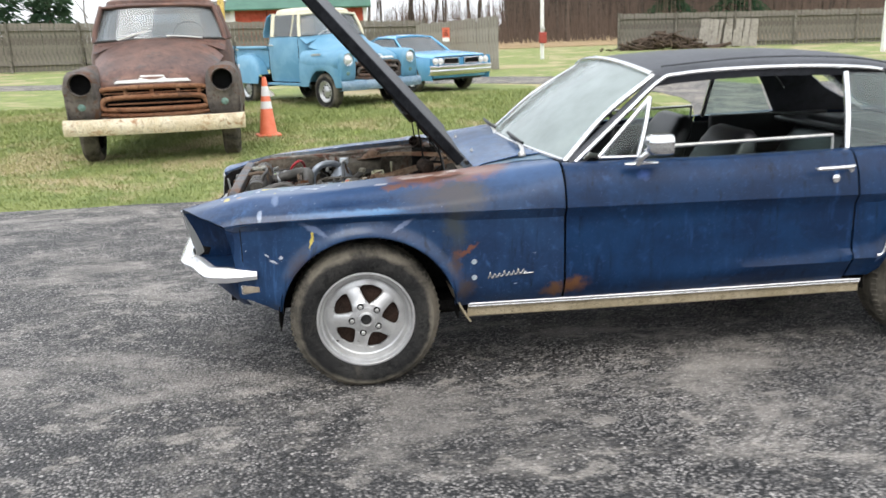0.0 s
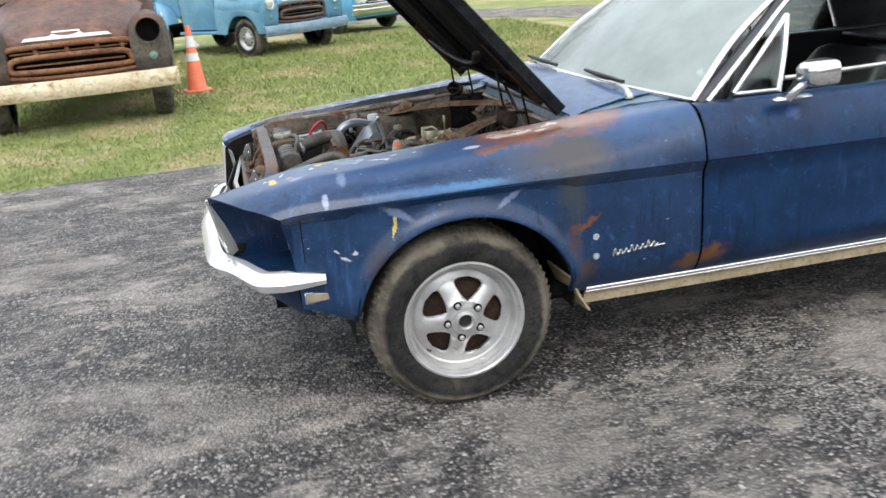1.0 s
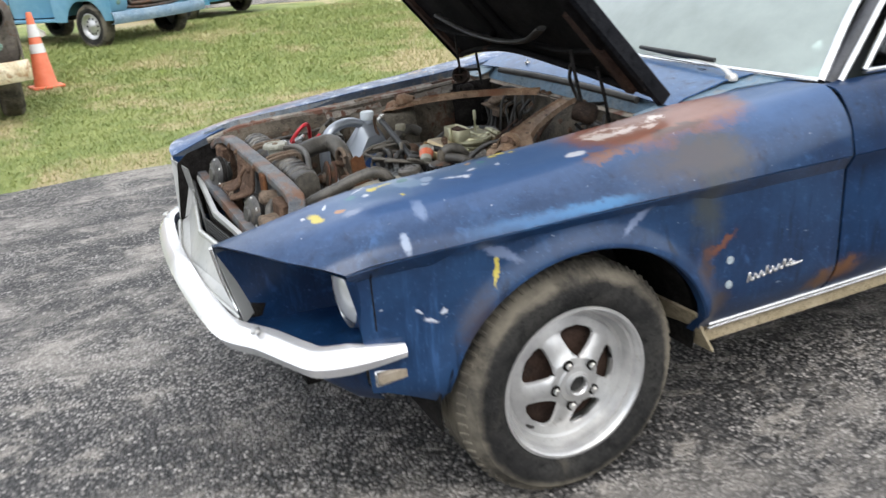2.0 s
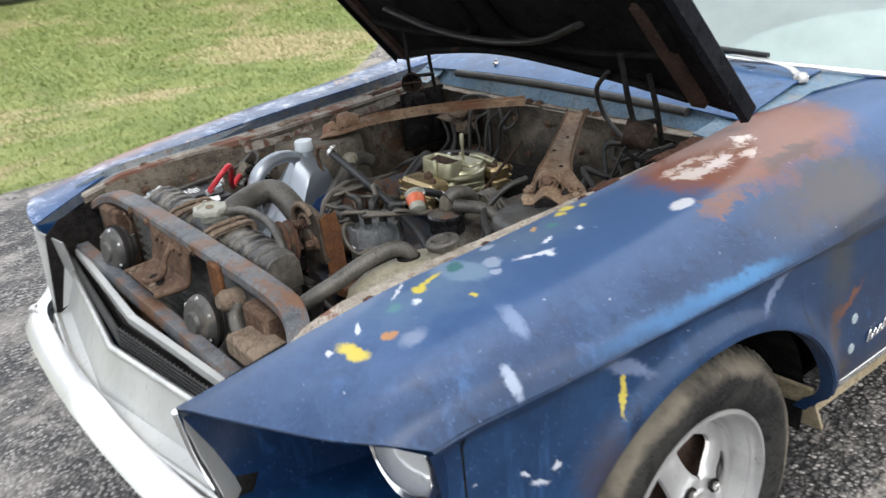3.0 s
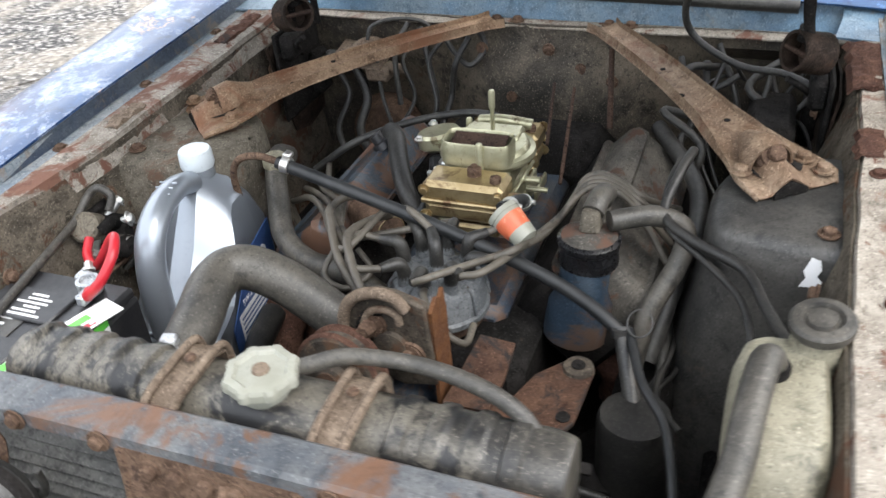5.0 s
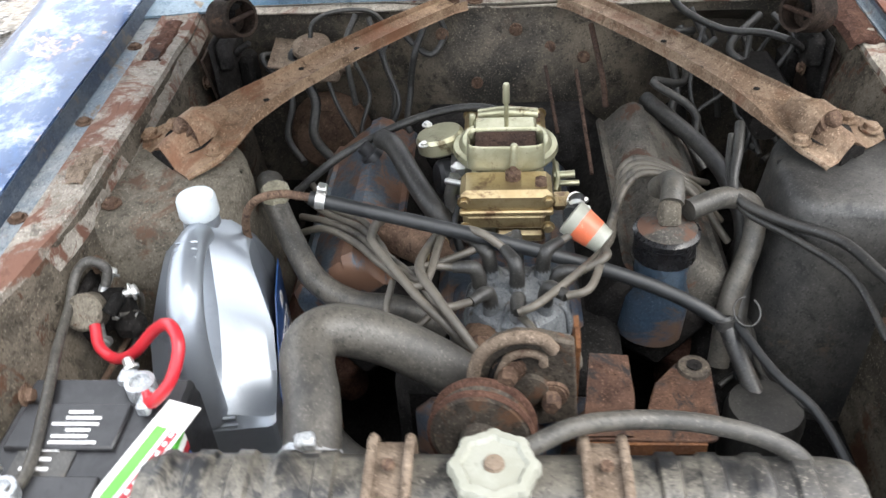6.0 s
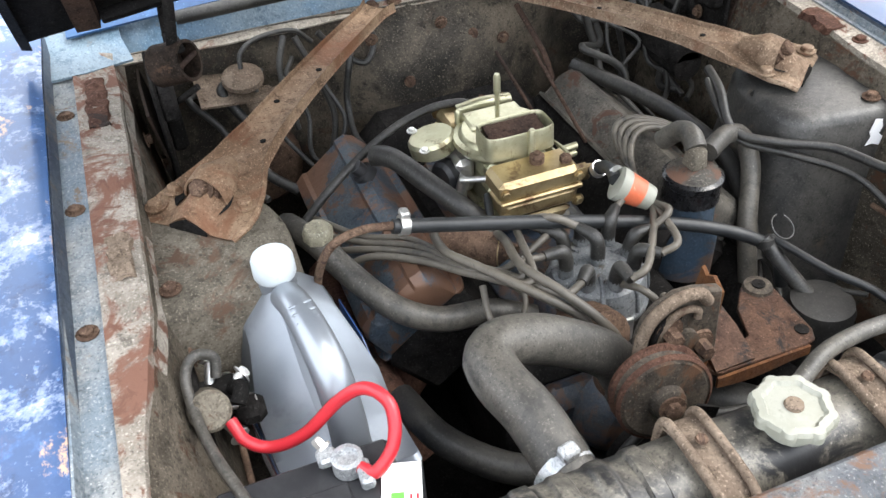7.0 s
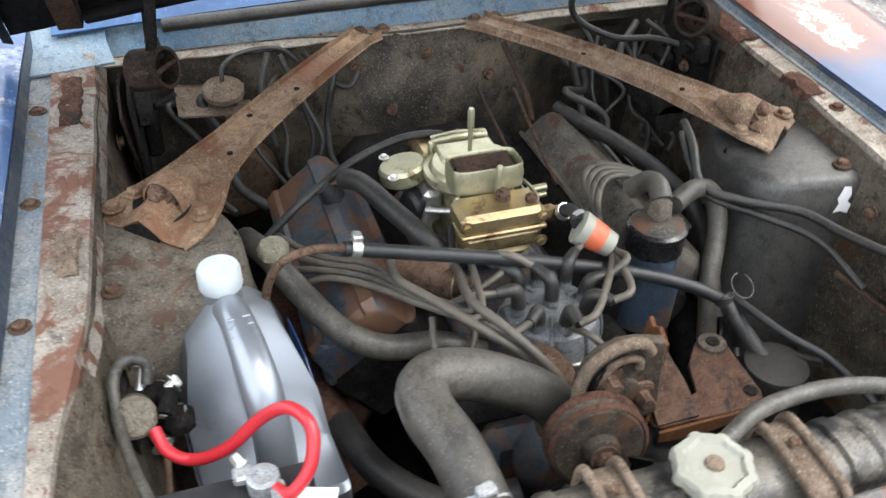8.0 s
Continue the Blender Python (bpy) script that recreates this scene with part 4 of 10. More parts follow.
for x, z in ((0.484, 0.555), (0.483, 0.483)):
    part("badge_hole", Geo().lathe([(0, 0.0015), (0.011, 0.0015), (0.012, -0.001)], 14, axis_to((0, -1, 0), on_side(x, z, 0.001))), M["bare_patch"], car, "bare patch where an emblem sat")
part("scoop_trim", Geo().tube([(2.44, -0.07, 0.66), (2.415, -0.072, 0.6), (2.40, -0.072, 0.52), (2.385, -0.07, 0.475), (2.36, -0.066, 0.47)], 0.009, 8), M["chrome"], car)

# ---- nose: lamp buckets, grille mouth, bumper ----
def bucket_geo(back=0.0):
    g = Geo()
    rim = [(-0.80, 0.367, 0.777), (-0.763, 0.25, 0.794), (-0.722, 0.175, 0.794), (-0.668, 0.096, 0.786), (-0.622, 0.062, 0.775), (-0.576, 0.034, 0.750), (-0.556, 0.042, 0.66), (-0.548, 0.05, 0.575), (-0.60, 0.10, 0.548), (-0.68, 0.25, 0.545), (-0.745, 0.395, 0.548), (-0.775, 0.385, 0.66)]
    rim = [(x + back * min(1.0, max(0.0, (y - 0.04) / 0.33)), y - 0.65 * back * min(1.0, max(0.0, (y - 0.04) / 0.33)), z) for x, y, z in rim]
    rear = [(-0.50, 0.33, 0.74), (-0.495, 0.27, 0.752), (-0.495, 0.2, 0.752), (-0.495, 0.13, 0.742), (-0.495, 0.10, 0.733), (-0.495, 0.08, 0.712), (-0.495, 0.068, 0.65), (-0.495, 0.078, 0.595), (-0.495, 0.13, 0.565), (-0.495, 0.22, 0.56), (-0.50, 0.31, 0.565), (-0.50, 0.335, 0.66)]
    mid = [tuple(0.45 * np.array(a) + 0.55 * np.array(b) + np.array((0.01, 0, 0))) for a, b in zip(rim, rear)]
    g.loft([rim, mid, rear], ring=True)
    g.add(rear, [tuple(range(len(rear)))])
    return g


for mirror in (False, True):
    bg, nb = bucket_geo(0.065 if mirror else 0.0), 0.065 * mirror
    flip = (lambda q: q.mirrored(CY)) if mirror else (lambda q: q)
    part("lamp_bucket", flip(bg), M["blue"], car, "blue headlamp recess", fix=False)
    lamp = part("headlamp", flip(Geo().lathe([(0.0, 0.030), (0.03, 0.028), (0.055, 0.021), (0.075, 0.008), (0.079, 0.0)], 28, axis_to((-1, 0, 0), (-0.528, 0.182, 0.655)))), M["lamp_glass"], car, "round sealed-beam headlamp")
    part("headlamp_ring", flip(Geo().lathe([(0.079, -0.03), (0.092, -0.03), (0.095, 0.0), (0.088, 0.014), (0.079, 0.006)], 28, axis_to((-1, 0, 0), (-0.526, 0.182, 0.655)))), M["chrome"], lamp)
    mk = part("side_marker", flip(Geo().box((-0.472, 0.044, 0.476), (0.105, 0.018, 0.034), 0.006)), M["amber"], car, "clouded side marker lens")
    part("marker_bezel", flip(Geo().box((-0.472, 0.050, 0.476), (0.122, 0.016, 0.05), 0.006)), M["chrome"], mk)
    # bright edge of the fender nose
    part("nose_trim", flip(Geo().tube([(-0.803 + nb, 0.366 - 0.65 * nb, 0.776), (-0.782 + nb, 0.39 - 0.5 * nb, 0.66), (-0.75 + nb, 0.398, 0.548)], 0.006, 8, 4)), M["chrome"], car)

part("bezel_seam", Geo().tube([on_side(-0.513, z, -0.001) for z in np.linspace(0.752, 0.60, 7)], 0.0022, 8, 1), M["soot_shade"], car)

# mouth of the grille: silver floor and cheeks, V-shaped in plan
def vee(y, centre, corner):
    return corner + (centre - corner) * max(0.0, 1 - abs(y - CY) / 0.49)


ys = np.linspace(0.395, 1.365, 13)
floor_rows = [[(vee(y, -0.832, -0.755), y, 0.556) for y in ys], [(vee(y, -0.80, -0.725), y, 0.575) for y in ys], [(vee(y, -0.755, -0.69), y, 0.655) for y in ys]]
part("grille_floor", Geo().sheet(floor_rows, 0.004), M["panel_grey"], car, "dull silver panel inside the grille mouth", angle=20)
for y0, y1, xt, yt in ((0.372, 0.415, -0.80, 0.372), (1.388, 1.345, -0.738, 1.428)):
    part("grille_cheek", Geo().sheet([[(xt, yt, 0.77), (-0.755, y0, 0.556)], [(-0.70, y1, 0.745), (-0.68, y1, 0.60)]], 0.004), M["panel_grey"], car, "dull silver cheek of the grille mouth")
part("grille_trim", Geo().tube([(vee(y, -0.836, -0.758), y, 0.558) for y in ys], 0.009, 8, 1).tube([(vee(y, -0.757, -0.692), y, 0.66) for y in ys], 0.008, 8, 1), M["zinc"], car, "silver edging of the grille mouth")
gm = Geo()
for y in np.linspace(0.43, 1.33, 61):
    gm.box((vee(y, -0.735, -0.685), y, 0.675), (0.004, 0.0035, 0.055), 0.0008)
for z in np.linspace(0.652, 0.70, 6):
    gm.tube([(vee(y, -0.738, -0.688), y, z) for y in ys], 0.0018, 5, 1)
part("grille_mesh", gm, M["mesh_black"], car, "black grille mesh", smooth=False)
part("grille_backing", Geo().sheet([[(vee(y, -0.715, -0.665), y, 0.70) for y in ys], [(vee(y, -0.70, -0.65), y, 0.5) for y in ys]], 0.004), M["soot_shade"], car)
part("grille_rail", Geo().sheet([[(-0.672, y, 0.70) for y in ys], [(-0.668, y, 0.723) for y in ys], [(-0.64, y, 0.723) for y in ys], [(-0.635, y, 0.69) for y in ys]], 0.004), M["core_grey"], car, "grey grille header rail", angle=20)
part("grille_rail", Geo().sheet([[(vee(y, -0.712, -0.675), y, 0.698) for y in ys], [(vee(y, -0.71, -0.673), y, 0.712) for y in ys], [(vee(y, -0.695, -0.66), y, 0.712) for y in ys]], 0.004), M["panel_grey"], car, angle=20)

# bumper blade wrapping round the corners
def bumper_path():
    half = [(-0.455, 0.008), (-0.53, 0.010), (-0.61, 0.022), (-0.675, 0.052), (-0.71, 0.115), (-0.762, 0.235), (-0.826, 0.345), (-0.848, 0.50), (-0.860, 0.70), (-0.866, CY)]
    pts = crspline([(x, y, 0) for x, y in half], 4)
    return pts + [np.array((p[0], 2 * CY - p[1], 0)) for p in reversed(pts[:-1])]


bp = bumper_path()
rows = []
for i, p in enumerate(bp):
    d = bp[min(i + 1, len(bp) - 1)] - bp[max(i - 1, 0)]
    d /= np.linalg.norm(d)
    out = np.array((-d[1], d[0], 0))
    e = min(1.0, min(i, len(bp) - 1 - i) / 7.0)
    h = 0.017 + 0.017 * e
    zc = 0.545 + 0.010 * math.exp(-((p[1] - CY) / 0.12) ** 2)
    prof = [(-0.058, 0.88), (-0.032, 1.0), (-0.024, 0.94), (-0.002, 0.05), (0.0, -0.05), (-0.016, -0.92), (-0.03, -1.0), (-0.05, -0.9)]
    rows.append([tuple(p + out * o * (0.35 + 0.65 * e) + np.array((0, 0, zc + h * s))) for o, s in prof])
part("front_bumper", Geo().sheet(rows, 0.004), M["bumper_paint"], car, "pale worn chrome bumper blade", angle=40)
for p in ((-0.752, 0.25, 0.584), (-0.80, 1.40, 0.584)):
    part("bumper_bolt", Geo().lathe([(0.013, 0), (0.011, 0.005), (0, 0.008)], 14, axis_to((-0.4, 0, 0.9), p)), M["zinc"], car)
# valance under the bumper and the filler behind it
val = [[(vee(y, -0.83, -0.74), y, 0.552) for y in ys], [(vee(y, -0.84, -0.74), y, 0.50) for y in ys], [(vee(y, -0.76, -0.66), y, 0.40) for y in ys], [(vee(y, -0.66, -0.56), y, 0.36) for y in ys]]
part("valance", Geo().sheet(val, 0.004), M["blue"], car, "dark blue valance under the bumper")
for mirror in (False, True):
    flip = (lambda q: q.mirrored(CY)) if mirror else (lambda q: q)
    v2 = [[(-0.745, 0.395, 0.55), (-0.67, 0.22, 0.548), (-0.59, 0.075, 0.55), (-0.552, 0.052, 0.57)], [(-0.735, 0.395, 0.47), (-0.66, 0.23, 0.46), (-0.585, 0.09, 0.455), (-0.545, 0.06, 0.46)], [(-0.58, 0.395, 0.37), (-0.56, 0.27, 0.37), (-0.54, 0.16, 0.375), (-0.50, 0.09, 0.39)]]
    part("valance", flip(Geo().sheet(v2, 0.004)), M["blue"], car)

# ---- roof, glass, pillars ----
def rail(x):
    """Height of the roof rail, above y 0.25."""
    return float(np.interp(x, [1.39, 1.5, 1.7, 1.95, 2.3, 2.5, 2.65, 2.8], [1.30, 1.312, 1.322, 1.327, 1.318, 1.30, 1.275, 1.24]))


rows = []
for i in range(25):
    u = i / 24
    row = []
    for k in range(21):
        s = -1 + 2 * k / 20
        x = (1.335 + 0.055 * s * s) + (2.86 - 1.335 - 0.055 * s * s) * u
        drop = abs(s) ** 2.6
        row.append((x, CY + 0.645 * s * (1 - 0.02 * u), rail(x) + 0.068 * (1 - drop) - 0.012 * max(0.0, abs(s) - 0.93) / 0.07))
    rows.append(row)
part("roof", Geo().sheet(rows, 0.035), M["vinyl"], car, "faded black vinyl roof", angle=50)
part("roof_seam", Geo().tube([(1.45, 0.33, rail(1.45) + 0.036), (1.9, 0.33, rail(1.9) + 0.042), (2.4, 0.33, rail(2.4) + 0.04), (2.8, 0.335, rail(2.8) + 0.036)], 0.004, 6), M["vinyl"], car)
ws_bottom = lambda s: np.array((0.925 - 0.13 * (1 - s * s), CY + 0.775 * s, 0.955 + 0.025 * (1 - s * s)))
ws_top = lambda s: np.array((1.385 - 0.05 * (1 - s * s), CY + 0.615 * s, 1.305 + 0.055 * (1 - s * s)))
SS = np.linspace(-1, 1, 17)
wg = Geo().sheet([[tuple(ws_bottom(s) + (ws_top(s) - ws_bottom(s)) * w + np.array((-0.02, 0, 0.015)) * math.sin(math.pi * w)) for s in SS] for w in np.linspace(0, 1, 8)], 0.005)
wind = part("windshield", wg, M["windscreen"], car, "pale green-tinted windshield")
wind.visible_shadow = False
part("windshield_trim", Geo().tube([tuple(ws_bottom(s) + np.array((-0.006, 0, 0.004))) for s in SS], 0.011, 8, 1).tube([tuple(ws_top(s) + np.array((-0.004, 0, 0.006))) for s in SS], 0.013, 8, 1)
     .tube([tuple(ws_bottom(-1)), tuple((ws_bottom(-1) + ws_top(-1)) / 2 + np.array((-0.02, 0, 0.016))), tuple(ws_top(-1))], 0.013, 8).tube([tuple(ws_bottom(1)), tuple((ws_bottom(1) + ws_top(1)) / 2 + np.array((-0.02, 0, 0.016))), tuple(ws_top(1))], 0.013, 8), M["chrome"], car, "chrome windshield surround")
part("sticker", Geo().prism([(0, 0), (0.028, 0.002), (0.026, 0.03), (0.01, 0.022)], 0.0008, axis_to((-0.6, -0.15, 0.78), (0.990, 0.2113, 1.036))), M["label_white"], wind, "torn white sticker")
for mirror in (False, True):
    flip = (lambda q: q.mirrored(CY)) if mirror else (lambda q: q)
    # pillar with its drip rail
    part("roof_pillar", flip(Geo().tube([(0.945, 0.105, 0.945), (1.19, 0.175, 1.13), (1.41, 0.255, 1.295)], 0.027, 8, 5, flat=0.7)), M["vinyl"], car)
    part("drip_rail", flip(Geo().tube([(0.965, 0.072, 0.953), (1.2, 0.152, 1.135), (1.40, 0.223, 1.282), (1.5, 0.235, 1.308), (1.75, 0.235, 1.322), (2.1, 0.235, 1.322), (2.4, 0.235, 1.305), (2.55, 0.228, 1.275), (2.68, 0.20, 1.2), (2.78, 0.16, 1.1), (2.84, 0.12, 1.0)], 0.0105, 8, 5)), M["chrome"], car, "bright drip rail")
    # vent window
    part("vent_frame", flip(Geo().tube([(1.075, 0.085, 0.968), (1.225, 0.128, 1.112), (1.335, 0.165, 1.215)], 0.011, 8).tube([(1.335, 0.165, 1.215), (1.30, 0.12, 1.09), (1.255, 0.08, 0.955)], 0.012, 8).tube([(1.075, 0.085, 0.966), (1.255, 0.08, 0.962)], 0.009, 8, 2)), M["chrome"], car, "chrome vent window frame")
    vp = part("vent_pane", flip(Geo().sheet([[(1.08, 0.09, 0.97), (1.25, 0.087, 0.965)], [(1.20, 0.12, 1.085), (1.295, 0.122, 1.088)], [(1.32, 0.16, 1.195), (1.33, 0.163, 1.205)]], 0.004)), M["pane"], car)
    vp.visible_shadow = False
    # wound-down door glass with its chrome top edge
    dgl = part("door_glass", flip(Geo().sheet([[(1.29, 0.085, 0.94), (2.19, 0.085, 0.94)], [(1.30, 0.092, 1.0), (2.19, 0.092, 1.012)]], 0.005)), M["pane"], car, "half lowered door glass")
    dgl.visible_shadow = False
    part("glass_channel", flip(Geo().tube([(1.285, 0.092, 1.0), (2.19, 0.092, 1.014)], 0.009, 8, 2).tube([(2.19, 0.092, 1.014), (2.19, 0.086, 0.945)], 0.007, 8, 2)), M["zinc"], car)
    # quarter window
    qf = part("quarter_window_frame", flip(Geo().tube([(2.265, 0.088, 0.945), (2.285, 0.14, 1.12), (2.30, 0.205, 1.29)], 0.015, 8)), M["chrome"], car)
    qp = part("quarter_pane", flip(Geo().sheet([[(2.27, 0.095, 0.95), (2.72, 0.11, 0.96)], [(2.285, 0.145, 1.12), (2.62, 0.16, 1.13)], [(2.3, 0.205, 1.285), (2.5, 0.21, 1.28)]], 0.004)), M["pane"], qf)
    qp.visible_shadow = False
    # sail panel behind it
    part("sail_panel", flip(Geo().sheet([[(2.50, 0.215, 1.30), (2.62, 0.215, 1.285), (2.86, 0.235, 1.235)], [(2.62, 0.165, 1.15), (2.78, 0.165, 1.14), (3.02, 0.20, 1.12)], [(2.74, 0.10, 0.965), (2.95, 0.10, 0.965), (3.32, 0.16, 0.965)]], 0.02)), M["vinyl"], car, "black vinyl sail panel")
rw = part("rear_window", Geo().sheet([[(2.86, y, rail(2.8) + 0.03) for y in np.linspace(0.25, 1.51, 7)], [(3.3, y, 0.985) for y in np.linspace(0.2, 1.56, 7)]], 0.005), M["pane"], car)
rw.visible_shadow = False
part("trunk_lid", Geo().sheet([[(3.29, y, 0.978 + 0.01 * (1 - ((y - CY) / 0.75) ** 2)) for y in np.linspace(0.10, 1.66, 9)], [(3.74, y, 0.945) for y in np.linspace(0.14, 1.62, 9)], [(3.80, y, 0.90) for y in np.linspace(0.16, 1.60, 9)]], 0.01), M["blue"], car)
part("tail_panel", Geo().sheet([[(3.77, y, 0.90) for y in np.linspace(0.03, 1.73, 9)], [(3.76, y, 0.52) for y in np.linspace(0.03, 1.73, 9)], [(3.62, y, 0.38) for y in np.linspace(0.06, 1.70, 9)]], 0.01), M["blue"], car)
part("rear_bumper", Geo().tube([(3.55, 0.0, 0.52), (3.72, 0.02, 0.52), (3.83, 0.15, 0.52), (3.86, CY, 0.52), (3.83, 1.61, 0.52), (3.72, 1.74, 0.52), (3.55, 1.76, 0.52)], 0.045, 10, 5, flat=0.5), M["bumper_paint"], car)

# cowl with vents between hood and windshield
rows = []
for y in np.linspace(0.29, 1.47, 25):
    s = (y - CY) / 0.6
    xf, zf = 0.605 - 0.0 * s, 0.935 + 0.02 * (1 - s * s)
    b = ws_bottom(max(-1, min(1, (y - CY) / 0.775)))
    rows.append([(xf - 0.06, y, zf - 0.022), (xf - 0.012, y, zf - 0.003), (xf + 0.03, y, zf + 0.004), ((xf + b[0]) / 2, y, (zf + b[2]) / 2 + 0.01), (b[0] - 0.01, y, b[2] + 0.002)])
cowl = part("cowl_panel", Geo().sheet(rows, 0.004), M["blue_cowl_skylit"], car, "blue cowl panel with slotted vents")
for k in range(9):
    for y0 in (0.42, 1.18):
        part("vent_slot", Geo().box((0.70 + 0.011 * k, y0 + 0.08, 0.962 + 0.0015 * k), (0.005, 0.15, 0.006), 0.001), M["soot_shade"], cowl)
for mirror in (False, True):
    flip = (lambda q: q.mirrored(CY)) if mirror else (lambda q: q)
    part("cowl_corner", flip(Geo().sheet([[(0.455, 0.25, 0.888), (0.535, 0.25, 0.895), (0.60, 0.25, 0.922), (0.75, 0.25, 0.944), (0.90, 0.19, 0.954)], [(0.455, 0.31, 0.890), (0.535, 0.30, 0.897), (0.60, 0.30, 0.928), (0.75, 0.29, 0.948), (0.89, 0.25, 0.96)], [(0.475, 0.38, 0.888), (0.535, 0.37, 0.902), (0.60, 0.37, 0.936), (0.75, 0.36, 0.956), (0.885, 0.33, 0.966)]], 0.004)), M["cowl_blue"], car, "grimy blue-grey cowl corner")
# wipers
for y0, y1 in ((0.30, 0.72), (0.98, 1.42)):
    wp = part("wiper_arm", Geo().tube([(0.775, y0, 0.972), (0.785, y0 + 0.06, 0.992), (0.80, y0 + 0.28, 1.006)], [0.012, 0.009, 0.005], 8, 4, flat=0.5).lathe([(0.018, 0), (0.018, 0.012), (0.012, 0.02), (0, 0.022)], 16, Matrix.Translation((0.772, y0 - 0.005, 0.96))), M["zinc"], car, "wiper arm")
    part("wiper_blade", Geo().tube([(0.80, y0 + 0.10, 1.006), (0.795, y0 + 0.28, 1.01), (0.805, y1 + 0.05, 1.014)], [0.007, 0.011, 0.007], 8, 4), M["hose_black"], wp)

# ---- hood, propped open ----
HU = Vector((-0.656, 0, 0.755))      # along the hood, towards its nose
HN = Vector((0.755, 0, 0.656))       # out of its upper face
H0 = Vector((0.475, 0, 0.955))       # rear edge


def hood_pt(u, y, n):
    return tuple(H0 + HU * u + HN * n + Vector((0, y, 0)))


def hood_half(u):
    return float(np.interp(u, [0, 0.5, 1.0, 1.19], [0.645, 0.63, 0.60, 0.585]))


def hood_rear(u, s):
    """The rear edge is cut back in the middle, along the windshield."""
    return u + 0.115 * (1 - s * s) * (1 - u / 1.19)


rows_o = []
UU = np.linspace(0, 1.19, 24)
for u in UU:
    hw = hood_half(u)
    row = []
    for s in np.linspace(-1, 1, 25):
        crown = 0.035 * (1 - abs(s) ** 2.2) + 0.012 * math.exp(-((abs(s) - 0.35) / 0.06) ** 2)
        row.append(hood_pt(hood_rear(u, s), CY + hw * s, crown + 0.02 - (0.03 * max(0, (u - 1.05) / 0.14) ** 2)))
    rows_o.append(row)
hood = part("hood", Geo().sheet(rows_o, 0.004), M["hood_edge"], car, "black hood propped open", angle=50)
edge = Geo()
for sgn in (-1, 1):
    edge.sheet([[hood_pt(u, CY + sgn * hood_half(u), 0.02) for u in UU], [hood_pt(u, CY + sgn * (hood_half(u) + 0.002), -0.016) for u in UU], [hood_pt(u, CY + sgn * (hood_half(u) - 0.012), -0.02) for u in UU]], 0.003)
edge.sheet([[hood_pt(1.19, CY + 0.585 * s, 0.02 - 0.03) for s in np.linspace(-1, 1, 9)], [hood_pt(1.2, CY + 0.585 * s, -0.06) for s in np.linspace(-1, 1, 9)], [hood_pt(1.15, CY + 0.585 * s, -0.075) for s in np.linspace(-1, 1, 9)]], 0.003)
part("hood_skirt", edge, M["hood_skirt"], hood, angle=20)
rows = [[hood_pt(hood_rear(u, s), CY + hood_half(u) * s * 0.985, -0.004 - 0.006 * math.sin(9 * s) ** 2) for s in np.linspace(-1, 1, 25)] for u in UU]
part("hood_inner", Geo().sheet(rows, 0.003), M["under_hood"], hood, "sooty black hood underside with rusty frame")
ribs = Geo()
loops = []
for cs in (-0.31, 0.31):
    ribs.tube([hood_pt(0.2, CY + cs - 0.22, -0.012), hood_pt(0.28, CY + cs - 0.26, -0.012), hood_pt(0.7, CY + cs - 0.22, -0.012), hood_pt(0.95, CY + cs - 0.12, -0.012), hood_pt(1.0, CY + cs, -0.012), hood_pt(0.95, CY + cs + 0.12, -0.012), hood_pt(0.7, CY + cs + 0.22, -0.012), hood_pt(0.28, CY + cs + 0.24, -0.012), hood_pt(0.2, CY + cs + 0.18, -0.012), hood_pt(0.18, CY + cs, -0.012), hood_pt(0.2, CY + cs - 0.22, -0.012)], 0.016, 8, 5, flat=0.6)
ribs.tube([hood_pt(0.05, CY - 0.52, -0.012), hood_pt(0.11, CY - 0.3, -0.018), hood_pt(0.15, CY, -0.02), hood_pt(0.11, CY + 0.3, -0.018), hood_pt(0.05, CY + 0.52, -0.012)], 0.018, 8, 6, flat=0.6)
part("hood_brace", ribs, M["under_hood"], hood)
part("hood_seam", Geo().tube([hood_pt(0.30, CY - 0.36, -0.03), hood_pt(0.235, CY - 0.2, -0.035), hood_pt(0.21, CY, -0.035), hood_pt(0.235, CY + 0.2, -0.035), hood_pt(0.30, CY + 0.36, -0.03)], 0.016, 8, 6, flat=0.5), M["rubber"], hood, "worn grey bead on the hood frame")
for sgn in (-1, 1):
    part("hood_rail", Geo().loft([[hood_pt(u, CY + sgn * y, n) for y, n in ((0.525, -0.010), (0.528, -0.026), (0.562, -0.026), (0.565, -0.010))] for u in (0.04, 0.2, 0.36)], caps=True), M["wheel_dark"], hood, "rusty hinge rail", angle=30)
